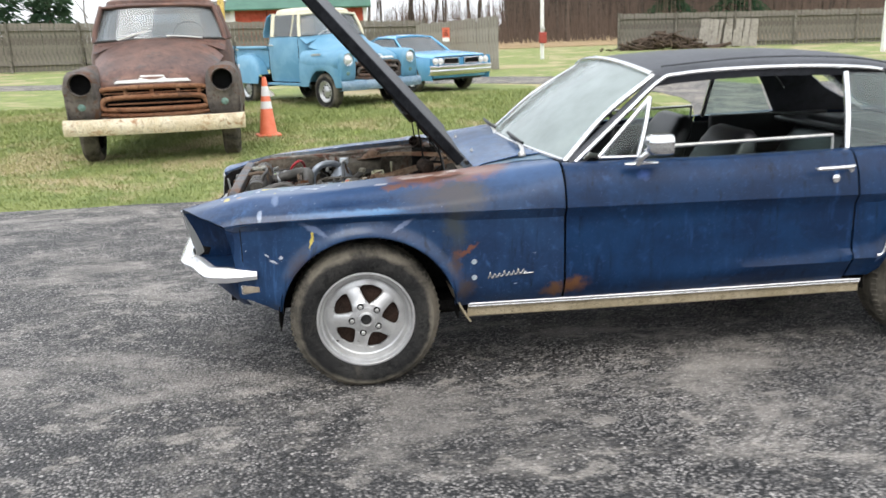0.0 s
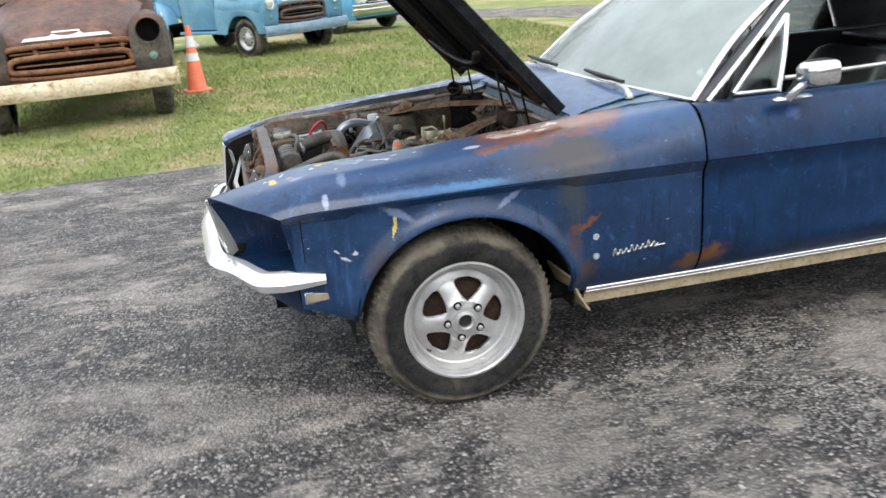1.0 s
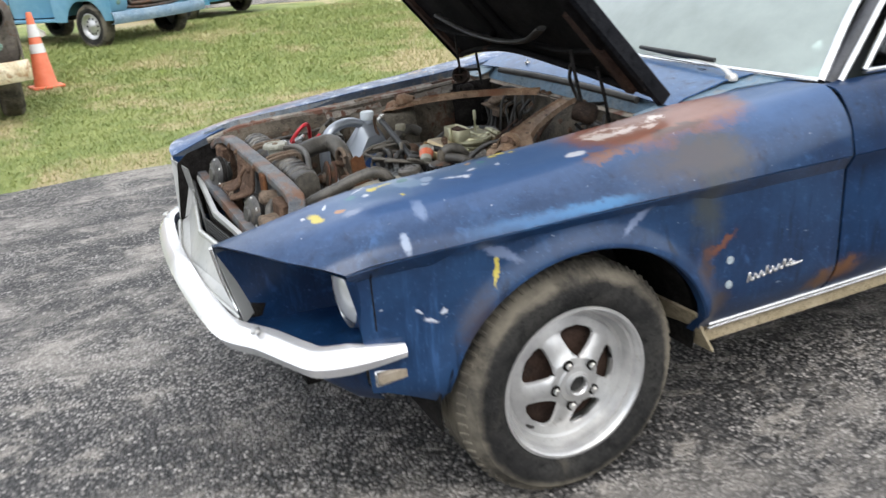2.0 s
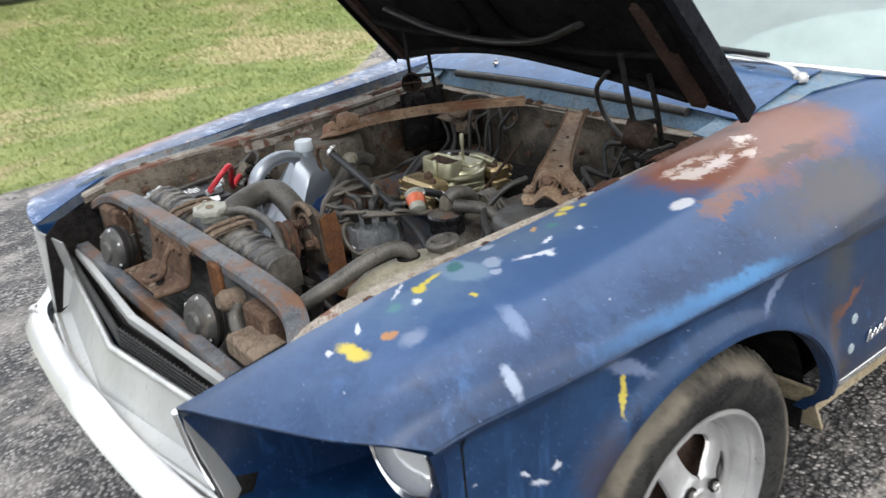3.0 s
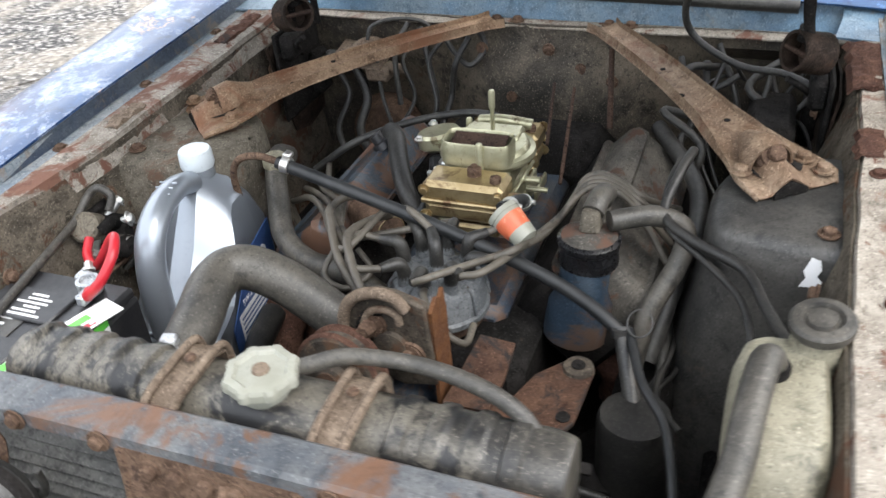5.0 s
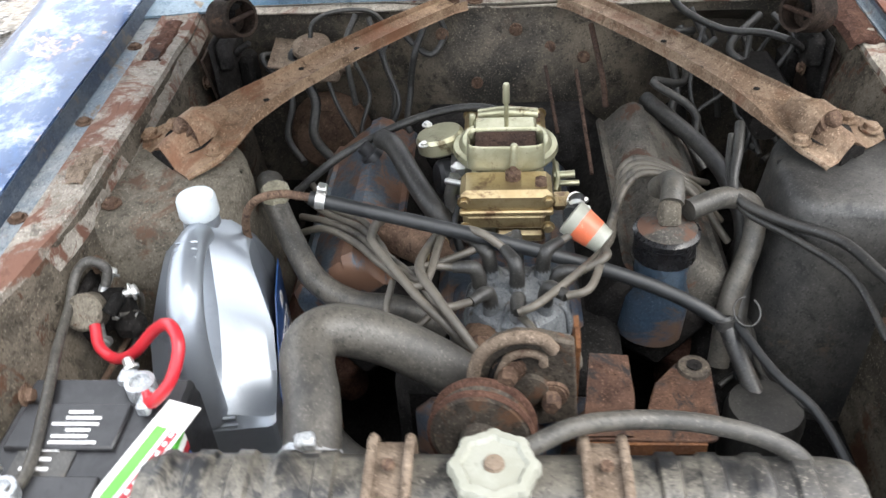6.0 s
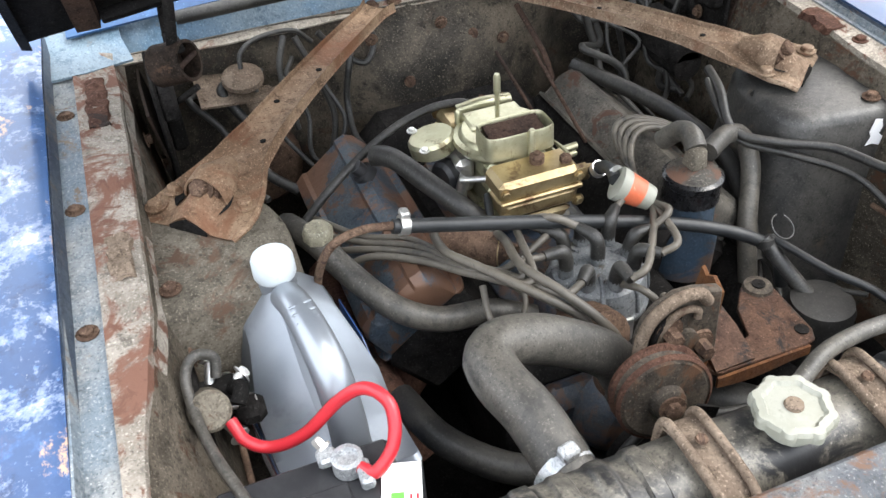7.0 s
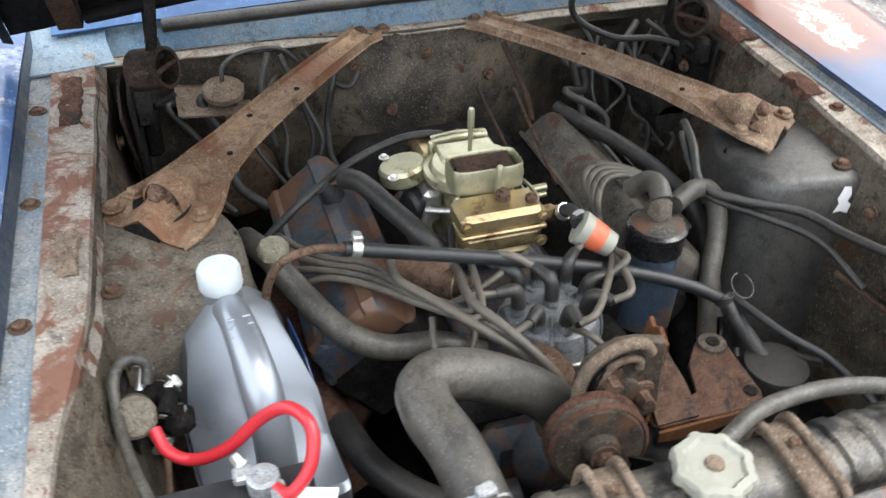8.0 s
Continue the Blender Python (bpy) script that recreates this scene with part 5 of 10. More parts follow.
# hinges: two bars, a mounting plate and a spring cup
for sgn, lx, ly in ((-1, 0.335, 0.418), (1, 0.378, 1.328)):
    y = ly
    hinge = part("hood_hinge", Geo().box((lx + 0.06, y + sgn * 0.035, 0.79), (0.17, 0.008, 0.18), 0.003).box((lx + 0.02, y + sgn * 0.02, 0.85), (0.07, 0.03, 0.05), 0.008).box((lx + 0.11, y + sgn * 0.02, 0.76), (0.05, 0.03, 0.09), 0.008), M["soot_shade"], car, "black hood hinge")
    for pts in ([(lx + 0.0, y, 0.90), (lx - 0.015, y - sgn * 0.015, 0.98), (lx - 0.03, y - sgn * 0.03, 1.10)], [(lx + 0.085, y - sgn * 0.005, 0.87), (lx + 0.07, y - sgn * 0.01, 0.96), (lx + 0.055, y - sgn * 0.02, 1.04)]):
        part("hinge_bar", Geo().tube(pts, 0.008, 8, 4, flat=0.5), M["soot_shade"], hinge)
    part("hinge_link", Geo().tube([(lx - 0.015, y - sgn * 0.015, 0.94), (lx + 0.075, y - sgn * 0.01, 0.93)], 0.011, 8, 2, flat=0.5), M["soot_shade"], hinge)
    m = axis_to((-0.55, -sgn * 0.8, 0.25), (lx, y, 0.915))
    part("spring_cup", Geo().lathe([(0.0, 0.004), (0.026, 0.004), (0.026, 0.035), (0.031, 0.035), (0.032, -0.02), (0.02, -0.03), (0.0, -0.03)], 24, m), M["hinge_dark"], hinge, "rusty hinge spring cup", angle=30)
    part("hinge_plate", Geo().sheet([[(lx - 0.03, y + sgn * 0.050, 0.855), (lx + 0.06, y + sgn * 0.052, 0.862), (lx + 0.14, y + sgn * 0.050, 0.855)], [(lx - 0.02, y + sgn * 0.040, 0.77), (lx + 0.06, y + sgn * 0.030, 0.76), (lx + 0.15, y + sgn * 0.040, 0.77)], [(lx + 0.02, y + sgn * 0.045, 0.66), (lx + 0.07, y + sgn * 0.040, 0.65), (lx + 0.15, y + sgn * 0.045, 0.66)]], 0.004), M["hinge_dark"], hinge)
    part("spring_bar", Geo().tube([tuple(m @ Vector((-0.026, 0, 0.03))), tuple(m @ Vector((0.026, 0, 0.03)))], 0.004, 6, 2), M["wheel_dark"], hinge)
    part("hinge_rod", Geo().tube([(lx - 0.02, y - sgn * 0.03, 0.88), (lx - 0.005, y - sgn * 0.005, 0.86), (lx + 0.05, y + sgn * 0.02, 0.82)], 0.005, 6, 3), M["soot_shade"], hinge)

# ---- engine bay: sheet metal ----
def lip_z(x):
    return float(np.interp(x, [-0.8, -0.5, -0.35, -0.2, 0, 0.2, 0.4, 0.65], [0.78, 0.858, 0.868, 0.872, 0.882, 0.893, 0.905, 0.927])) - 0.024


BX = np.linspace(-0.60, 0.54, 32)
l_in = lambda x: float(np.interp(x, [-0.6, -0.24, 0.13, 0.5], [0.372, 0.367, 0.346, 0.34])) + 0.003 * noise.noise((x * 14, 0, 0))
r_in = lambda x: float(np.interp(x, [-0.6, -0.31, -0.09, 0.235, 0.5], [1.465, 1.456, 1.424, 1.415, 1.41])) + 0.003 * noise.noise((x * 14, 7, 0))
part("fender_flange", Geo().sheet([[(x, 0.306, lip_z(x) + 0.006) for x in BX], [(x, l_in(x), lip_z(x) + 0.002 + 0.003 * noise.noise((x * 9, 2, 0))) for x in BX], [(x, l_in(x) + 0.006, lip_z(x) - 0.03) for x in BX]], 0.003), M["flange"], car, "flaking beige flange along the fender", angle=25)
part("fender_flange", Geo().sheet([[(x, r_in(x) - 0.008, lip_z(x) - 0.035) for x in BX], [(x, r_in(x), lip_z(x) + 0.002 + 0.003 * noise.noise((x * 9, 5, 0))) for x in BX], [(x, 1.472, lip_z(x) + 0.004) for x in BX]], 0.003), M["flange_grey"], car, "flaking beige flange along the fender", angle=25)
part("fender_gutter", Geo().sheet([[(x, 1.466, lip_z(x) - 0.002) for x in BX], [(x, 1.478, lip_z(x) - 0.004) for x in BX], [(x, 1.506, lip_z(x) - 0.002) for x in BX], [(x, 1.511, lip_z(x) + 0.018) for x in BX]], 0.003), M["gutter"], car, "grey-blue bolted gutter strip", angle=25)
part("fender_gutter", Geo().sheet([[(x, 0.303, lip_z(x) + 0.02) for x in BX], [(x, 0.306, lip_z(x) + 0.008) for x in BX], [(x, 0.316, lip_z(x) + 0.008) for x in BX]], 0.003), M["gutter"], car, angle=25)
for x in (-0.42, -0.093, 0.13, 0.359):
    part("flange_bolt", Geo().bolt((x, 1.49, lip_z(x) - 0.001), r=0.0085, h=0.007), M["rust"], car)
for x in (-0.46, -0.2, 0.06, 0.3):
    part("flange_bolt", Geo().bolt((x, 0.332, lip_z(x) + 0.005), r=0.0085, h=0.007), M["rust_red"], car)
for a, b in ((0.372, 0.40), (1.425, 1.385)):
    s = 1 if b < CY else -1
    part("inner_apron", Geo().sheet([[(x, (l_in(x) if s > 0 else r_in(x)) + s * 0.004, lip_z(x) - 0.004) for x in BX], [(x, b + s * 0.008 * math.sin(x * 9), 0.70) for x in BX], [(x, b + s * 0.03, 0.42) for x in BX]], 0.004), M["apron"], car, "dirty inner apron", angle=50)


def tower_geo():
    """Pressed shock tower that bulges into the bay."""
    plan = [(-0.072, 0.345), (-0.066, 0.40), (-0.057, 0.45), (-0.047, 0.490), (-0.030, 0.512), (-0.002, 0.524), (0.05, 0.527), (0.10, 0.518), (0.145, 0.49), (0.168, 0.44), (0.178, 0.39), (0.18, 0.345)]
    P0 = crspline([(x, y, 0) for x, y in plan], 3)
    rows = []
    for z, fx, fy in ((0.40, 0.06, 0.05), (0.6, 0.03, 0.03), (0.74, 0.008, 0.006), (0.808, 0.0, 0.0), (0.820, -0.005, -0.005), (0.826, -0.016, -0.016)):
        rows.append([(p[0] - fx * (1 if p[0] < 0.06 else -0.6), max(0.345, p[1] + fy * (p[1] > 0.40)), z - 0.02 * max(0, (p[1] - 0.45)) * (z > 0.8)) for p in P0])
    top = [(0.06 + (p[0] - 0.06) * 0.5, 0.345 + (p[1] - 0.345) * 0.5, p[2] + 0.003) for p in rows[-1]]
    end = [(0.06, 0.36, 0.832) for p in rows[-1]]
    return Geo().loft(rows + [top, end])


tg = tower_geo()
part("shock_tower", tg, M["tower"], car, "grimy black shock tower", angle=60)
part("shock_tower", tg.mirrored(0.885), M["tower_dust"], car, "dusty shock tower", angle=60)
part("tower_sticker", Geo().prism([(-0.012, -0.022), (-0.002, -0.02), (0.010, -0.024), (0.013, -0.01), (0.006, -0.004), (0.010, 0.006), (0.007, 0.018), (-0.004, 0.020), (-0.006, 0.012), (-0.010, 0.0), (-0.006, -0.008)], 0.001, axis_to((-0.98, 0.16, 0.1), (-0.0705, 0.398, 0.795))), M["label_white"], car, "torn white paper sticker")


class Brace:
    """Pressed channel from the cowl to the tower; its foot flares to two bolted wings with a domed tunnel over the stud between them."""

    def __init__(self, c, tpt, wing=0.072, lean=0.0):
        self.c, self.wing, self.lean = np.array(c), wing, lean
        self.length = np.linalg.norm(np.array(tpt) - self.c)
        self.along = (np.array(tpt) - self.c) / self.length
        self.across = np.cross((0, 0, 1.0), self.along)
        self.across /= np.linalg.norm(self.across)

    def half(self, d):
        return float(np.interp(d / self.length, [0, 0.05, 0.3, 0.55, 0.72, 0.84, 0.93, 1.0, 1.05, 1.085], [0.031, 0.024, 0.0255, 0.028, 0.032, 0.042, 0.83 * self.wing, 0.98 * self.wing, self.wing, 0.86 * self.wing]))

    def at(self, d, s, lift=0.0):
        """A point of its upper face, d along it and s (-1 to 1) across."""
        L = self.length
        flat = min(1.0, max(0.0, (d - 0.80 * L) / (0.14 * L)))
        flat = flat * flat * (3 - 2 * flat)
        bow = 0.012 * math.sin(math.pi * min(1, d / L))
        rim = (0.007 * (abs(s) > 0.86) - 0.014 * (abs(s) > 0.99)) * (1 - 0.75 * flat)
        dish = -0.007 * (1 - s * s) * (1 - flat)
        e = max(0.0, (d - 0.93 * L) / (0.155 * L))
        dome = 0.012 * flat * math.exp(-(s / 0.30) ** 4) * (1 - 0.80 * min(1.0, e) ** 1.2)
        wave = -flat * 0.006 * min(1.0, abs(s) / 0.55) - 0.008 * min(1.0, max(0.0, (e - 0.80) / 0.2)) * min(1.0, abs(s) / 0.5)
        p = self.c + self.along * d + self.across * self.half(d) * (s + self.lean * flat * s * s)
        return tuple(p + np.array((0, 0, bow + rim + dish + dome + wave + lift)))


for c, tp, mname, out in (((0.505, 0.765, 0.884), (0.085, 0.458, 0.850), "brace_tan", 1), ((0.505, 0.965, 0.884), (0.108, 1.333, 0.848), "brace_brown", -1)):
    B = Brace(c, tp, 0.070 if out > 0 else 0.080, 0.22 if out > 0 else 0.0)
    L, al, ac = B.length, B.along, B.across
    SB = [-1, -0.995, -0.94, -0.86, -0.7, -0.55, -0.44, -0.37, -0.31, -0.25, -0.18, -0.09, 0, 0.09, 0.18, 0.25, 0.31, 0.37, 0.44, 0.55, 0.7, 0.86, 0.94, 0.995, 1]
    br = part("cowl_brace", Geo().sheet([[B.at(d, s_) for s_ in SB] for d in np.linspace(0, 1.085 * L, 60)], 0.003), M[mname], car, "rusty brown cowl-to-tower brace", angle=50)
    # tunnel over the stud, its mouth towards the fender edge, with the nut and its washer in the mouth
    up, mouth = np.array((0, 0, 1.0)), 1.0 * L
    arch = []
    for k in range(9):
        u = k / 8
        d, r_ = (0.885 + 0.115 * u) * L, 0.010 + 0.020 * min(1.0, 1.6 * u)
        o = np.array(B.at(d, 0.0)) - up * (0.010 * min(1.0, 3 * u))
        arch.append([tuple(o + ac * r_ * math.cos(a) + up * (r_ * 1.05 * math.sin(a))) for a in np.linspace(0, math.pi, 15)])
    part("stud_tunnel", Geo().sheet(arch, 0.003), M[mname], br, angle=60)
    o = np.array(B.at(mouth, 0.0)) - up * 0.008
    # near-black plate that paints the shade inside the mouth
    part("tunnel_mouth", Geo().add([tuple(o - al * 0.012 + ac * 0.027 * math.cos(a) + up * 0.028 * math.sin(a)) for a in np.linspace(0, math.pi, 15)], [tuple(range(15))]), M["soot_shade"], br)
    tilt_ = tuple(0.95 * al + 0.75 * up)
    part("stud_washer", Geo().lathe([(0.0, -0.012), (0.022, -0.012), (0.0225, 0.0), (0.017, 0.004), (0, 0.004)], 22, axis_to(tilt_, tuple(o + up * 0.014 - al * 0.004))), M["rust"], br, angle=30)
    part("brace_nut", Geo().bolt(tuple(o + up * 0.017), tilt_, 0.0125, 0.015), M["rust"], br)
    # convex skirt below the nut, and a near-black sheet as the shade under it
    skirt = []
    for k in range(6):
        u = k / 5
        skirt.append([tuple(np.array(B.at((1.0 + 0.085 * u) * L, w * (0.34 + 0.16 * u))) + up * (0.014 * (1 - w * w) * (1 - 0.55 * u) - 0.001)) for w in np.linspace(-1, 1, 11)])
    part("brace_skirt", Geo().sheet(skirt, 0.003), M[mname], br, angle=60)
    part("brace_hollow", Geo().sheet([[tuple(np.array(B.at(1.087 * L, w * 0.40)) + up * h_) for w in np.linspace(-1, 1, 9)] for h_ in (0.001, -0.018)], 0.002), M["soot_shade"], br)
    # near-black sheets beside the tunnel, painting the shade of pressed openings
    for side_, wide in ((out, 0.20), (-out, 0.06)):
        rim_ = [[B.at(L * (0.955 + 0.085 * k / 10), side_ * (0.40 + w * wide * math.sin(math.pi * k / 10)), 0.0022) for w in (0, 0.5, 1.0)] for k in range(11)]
        part("brace_hollow", Geo().sheet(rim_, 0.001), M["soot_shade"], br)
    for s_, d_ in ((-0.72, 0.985), (0.72, 0.985), (0.76 * out, 1.05)):
        part("brace_bolt", Geo().bolt(B.at(d_ * L, s_, 0.001), (0, 0, 1), 0.010, 0.010), M[mname], br)
    for s_, d_ in ((0.1, 0.42), (-0.55, 0.60), (0.3, 0.76)):
        part("brace_hole", Geo().lathe([(0.0045, 0.0), (0.0045, 0.0012), (0, 0.0012)], 10, Matrix.Translation(B.at(d_ * L, s_, 0.0008))), M["soot_shade"], br)

# firewall with its bulge, and the cowl face above
fy = np.linspace(0.345, 1.425, 41)
rows = []
for z in (0.42, 0.60, 0.72, 0.80, 0.84, 0.872):
    rows.append([(0.535 - (0.055 if z < 0.83 else 0.02) * math.exp(-(((y - 0.87) / 0.17) ** 4)) + 0.03 * (z < 0.8) * math.exp(-(((y - 1.24) / 0.1) ** 4)) + 0.06 * (z < 0.82) * math.exp(-(((y - 0.5) / 0.11) ** 4)) + 0.005 * noise.noise((y * 6, z * 6, 0)), y, z) for y in fy])
fw = part("firewall", Geo().sheet(rows, 0.004), M["firewall"], car, "grimy firewall", angle=50)
lip = [[(0.512 + 0.006 * noise.noise((y * 16, 0, 0)), y, 0.868 + 0.003 * noise.noise((y * 20, 1, 0))) for y in fy], [(0.545, y, 0.873) for y in fy]]
part("cowl_lip", Geo().sheet(lip, 0.003), M["flange"], fw, "bent beige lip on top of the firewall", angle=20)
part("cowl_face", Geo().sheet([[(0.540, y, 0.873) for y in fy], [(0.552, y, 0.895) for y in fy], [(0.565, y, 0.925 + 0.012 * (1 - ((y - CY) / 0.6) ** 2)) for y in fy]], 0.004), M["cowl_blue"], car, "grimy blue-grey cowl face", angle=25)
part("weatherstrip", Geo().tube([(0.535, 0.44, 0.918), (0.532, 0.65, 0.925), (0.53, 0.88, 0.928), (0.53, 1.1, 0.925), (0.535, 1.30, 0.918)], 0.0115, 10, 6), M["rubber"], car, "long grey rubber hood seal")
for y in (0.718, 0.757, 0.931, 0.972):
    part("lip_bolt", Geo().bolt((0.528, y, 0.872), r=0.009, h=0.009), M["rust"], fw)
for y in (0.60, 1.17):
    part("cowl_clip", Geo().box((0.585, y, 0.952), (0.018, 0.014, 0.008), 0.002).lathe([(0.004, 0), (0.004, 0.01), (0, 0.012)], 8, Matrix.Translation((0.585, y, 0.954))), M["zinc"], car)
part("firewall_plug", Geo().lathe([(0.011, 0), (0.010, 0.006), (0, 0.008)], 12, axis_to((-1, 0, 0), (0.478, 0.93, 0.74))), M["rust"], fw)
part("firewall_plug", Geo().lathe([(0.011, 0), (0.010, 0.006), (0, 0.008)], 12, axis_to((-1, 0, 0), (0.49, 0.80, 0.80))), M["rust"], fw)

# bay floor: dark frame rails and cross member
part("bay_floor", Geo().sheet([[(x, y, 0.33) for x in (-0.62, -0.2, 0.2, 0.56)] for y in (0.37, 0.7, 1.06, 1.40)], 0.02), M["soot_shade"], car, "near-black undertray")
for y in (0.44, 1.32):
    part("frame_rail", Geo().box((-0.03, y, 0.44), (1.15, 0.10, 0.12), 0.01), M["soot_shade"], car)

# ---- core support, radiator, horns, latch ----
path = [(-0.60, 0.345, 0.80), (-0.572, 0.40, 0.838), (-0.566, 0.47, 0.856), (-0.566, 0.70, 0.862), (-0.566, 0.95, 0.862), (-0.566, 1.20, 0.858), (-0.57, 1.32, 0.842), (-0.585, 1.395, 0.81)]
pp = crspline(path, 6)
rows = [[(p[0] + 0.030, p[1], p[2] - 0.03), (p[0] + 0.028, p[1], p[2] - 0.003), (p[0] + 0.024, p[1], p[2]), (p[0] - 0.013, p[1], p[2] + 0.001), (p[0] - 0.017, p[1], p[2] - 0.004), (p[0] - 0.018, p[1], p[2] - 0.020), (p[0] - 0.011, p[1], p[2] - 0.023)] for p in pp]
sup = part("core_support", Geo().sheet(rows, 0.004), M["core_grey"], car, "grey and rusty radiator support beam", angle=30)
for y in (0.50, 1.28):
    part("support_post", Geo().box((-0.575, y, 0.64), (0.05, 0.09, 0.36), 0.008), M["rust"], sup)
for y in (0.66, 0.78, 1.02, 1.12):
    part("support_bolt", Geo().bolt((-0.584, y, 0.848), (-1, 0, 0), 0.008, 0.008), M["rust"], sup)
part("support_tab", Geo().box((-0.588, 0.665, 0.81), (0.012, 0.05, 0.09), 0.004), M["rust_orange"], sup)


def tank_geo():
    rows = []
    for y in np.linspace(0.597, 1.205, 210):
        e = min(1.0, min(y - 0.597, 1.205 - y) / 0.022)
        k = 0.84 + 0.16 * math.sqrt(e)
        rib = 0.005 * min(1.0, max(0.0, 3.0 * math.sin((y - 0.6) * 2 * math.pi / 0.036) + 0.4)) if (0.63 < y < 0.77 or 1.02 < y < 1.19) else 0
        prof = [(-0.046, -0.05), (-0.045, 0.0), (-0.040, 0.018 + rib), (-0.026, 0.030 + rib), (-0.005, 0.034 + rib), (0.016, 0.032 + rib), (0.032, 0.022 + rib), (0.040, 0.004), (0.042, -0.05)]
        rows.append([(-0.480 + a * k, y, 0.823 + b * k) for a, b in prof])
    return Geo().loft(rows, ring=True, caps=True)


rad = part("radiator", tank_geo(), M["tank"], car, "dusty black ribbed radiator tank", angle=50)
part("radiator_seam", Geo().sheet([[(-0.435, y, 0.778) for y in (0.59, 1.2)], [(-0.425, y, 0.782) for y in (0.59, 1.2)]], 0.006), M["soot_shade"], rad)
core = Geo().box((-0.478, 0.895, 0.60), (0.055, 0.60, 0.36), 0.004)
part("radiator_core", core, M["soot_shade"], rad)
for k in range(15):
    part("condenser_fin", Geo().sheet([[(-0.535, y, 0.80 - 0.022 * k) for y in (0.56, 0.8, 1.0, 1.24)], [(-0.549, y, 0.793 - 0.022 * k) for y in (0.56, 0.8, 1.0, 1.24)]], 0.003), M["fin_grey"], rad)
part("cap_neck", Geo().lathe([(0.026, 0.0), (0.026, 0.02), (0.03, 0.024)], 24, Matrix.Translation((-0.484, 0.897, 0.852))), M["cream"], rad)
cap_prof = []
for k in range(96):
    a = 2 * math.pi * k / 96
    cap_prof.append((0.0350 + 0.0035 * max(0, math.cos(a * 8)) ** 0.8) * np.array((math.cos(a), math.sin(a))))
capg = Geo().loft([[(p[0], p[1], 0) for p in cap_prof], [(p[0], p[1], 0.008) for p in cap_prof], [(p[0] * 0.94, p[1] * 0.94, 0.012) for p in cap_prof], [(p[0] * 0.74, p[1] * 0.74, 0.013) for p in cap_prof], [(p[0] * 0.66, p[1] * 0.66, 0.009) for p in cap_prof], [(p[0] * 0.3, p[1] * 0.3, 0.010) for p in cap_prof], [(p[0] * 0.01, p[1] * 0.01, 0.010) for p in cap_prof]], Matrix.Translation((-0.486, 0.897, 0.870)), ring=True)
rcap = part("radiator_cap", capg, M["cream"], rad, "pale cream radiator cap", angle=25)
part("cap_rivet", Geo().lathe([(0.009, 0), (0.008, 0.004), (0, 0.005)], 14, Matrix.Translation((-0.486, 0.897, 0.8795))), M["rust_dust"], rcap)
for y in (0.985, 0.805):
    band = Geo()
    for dy in (-0.016, 0.016):
        band.tube([(-0.548, y + dy, 0.838), (-0.540, y + dy, 0.852), (-0.522, y + dy, 0.863), (-0.462, y + dy, 0.867), (-0.442, y + dy, 0.858), (-0.437, y + dy, 0.82)], 0.0045, 10, 4)
    band.sheet([[(x, yy, z) for yy in (y - 0.018, y - 0.008, y + 0.008, y + 0.018)] for x, z in ((-0.553, 0.832), (-0.542, 0.849), (-0.522, 0.859), (-0.462, 0.863), (-0.444, 0.856), (-0.439, 0.82))], 0.003)
    band.prism([(-0.02, -0.016), (0.02, -0.016), (0.024, 0.012), (-0.024, 0.012)], 0.004, Matrix.Translation((-0.552, y, 0.832)) @ Matrix.Rotation(radians(-90), 4, "Z") @ Matrix.Rotation(radians(60), 4, "X"))
    bb = part("radiator_bracket", band, M["rust_dust"], car, "dusty radiator hold-down bracket", angle=40)
    part("bracket_bolt", Geo().bolt((-0.55, y + 0.005, 0.848), (-0.8, 0, 0.6), 0.008, 0.014), M["rust"], bb)
    part("bracket_rivet", Geo().lathe([(0.006, 0), (0.005, 0.003), (0, 0.004)], 10, Matrix.Translation((-0.478, y, 0.868))), M["rust"], bb)

# latch bracket
lat = Geo()
lat.sheet([[(-0.600, y, 0.842) for y in np.linspace(0.81, 1.0, 7)], [(-0.606, y, 0.80) for y in np.linspace(0.815, 0.995, 7)], [(-0.612, y, 0.768) for y in np.linspace(0.815, 0.995, 7)], [(-0.63, y, 0.755) for y in np.linspace(0.82, 1.0, 7)], [(-0.672, y, 0.742) for y in np.linspace(0.86, 1.03, 7)]], 0.004)
for y in (0.812, 0.998):
    lat.tube([(-0.602, y, 0.84), (-0.612, y, 0.77), (-0.632, y + 0.004, 0.757), (-0.674, y + 0.04 * (y < 0.9) + 0.03 * (y > 0.9), 0.744)], 0.006, 8, 3)
lb = part("hood_latch_bracket", lat, M["rust"], car, "rusty brown hood latch bracket", angle=40)
lb.location = (0.020, 0, 0.004)
part("latch_hook", Geo().tube([(-0.606, 0.885, 0.83), (-0.63, 0.882, 0.80), (-0.638, 0.88, 0.775), (-0.66, 0.90, 0.757), (-0.668, 0.93, 0.755)], 0.006, 8, 5), M["rust"], lb)
part("latch_slot", Geo().prism([(0.014 * math.cos(a) * (1.0) , 0.03 * math.sin(a)) for a in np.linspace(0, 2 * math.pi, 20)[:-1]], 0.002, Matrix.Translation((-0.648, 0.905, 0.7545)) @ Euler((0, radians(-17), 0)).to_matrix().to_4x4()), M["soot_shade"], lb)
for y in (0.842, 0.873, 0.905, 0.937, 0.967):
    part("latch_bolt", Geo().bolt((-0.606, y, 0.823), (-1, 0, 0.1), 0.0085, 0.009), M["rust"], lb)
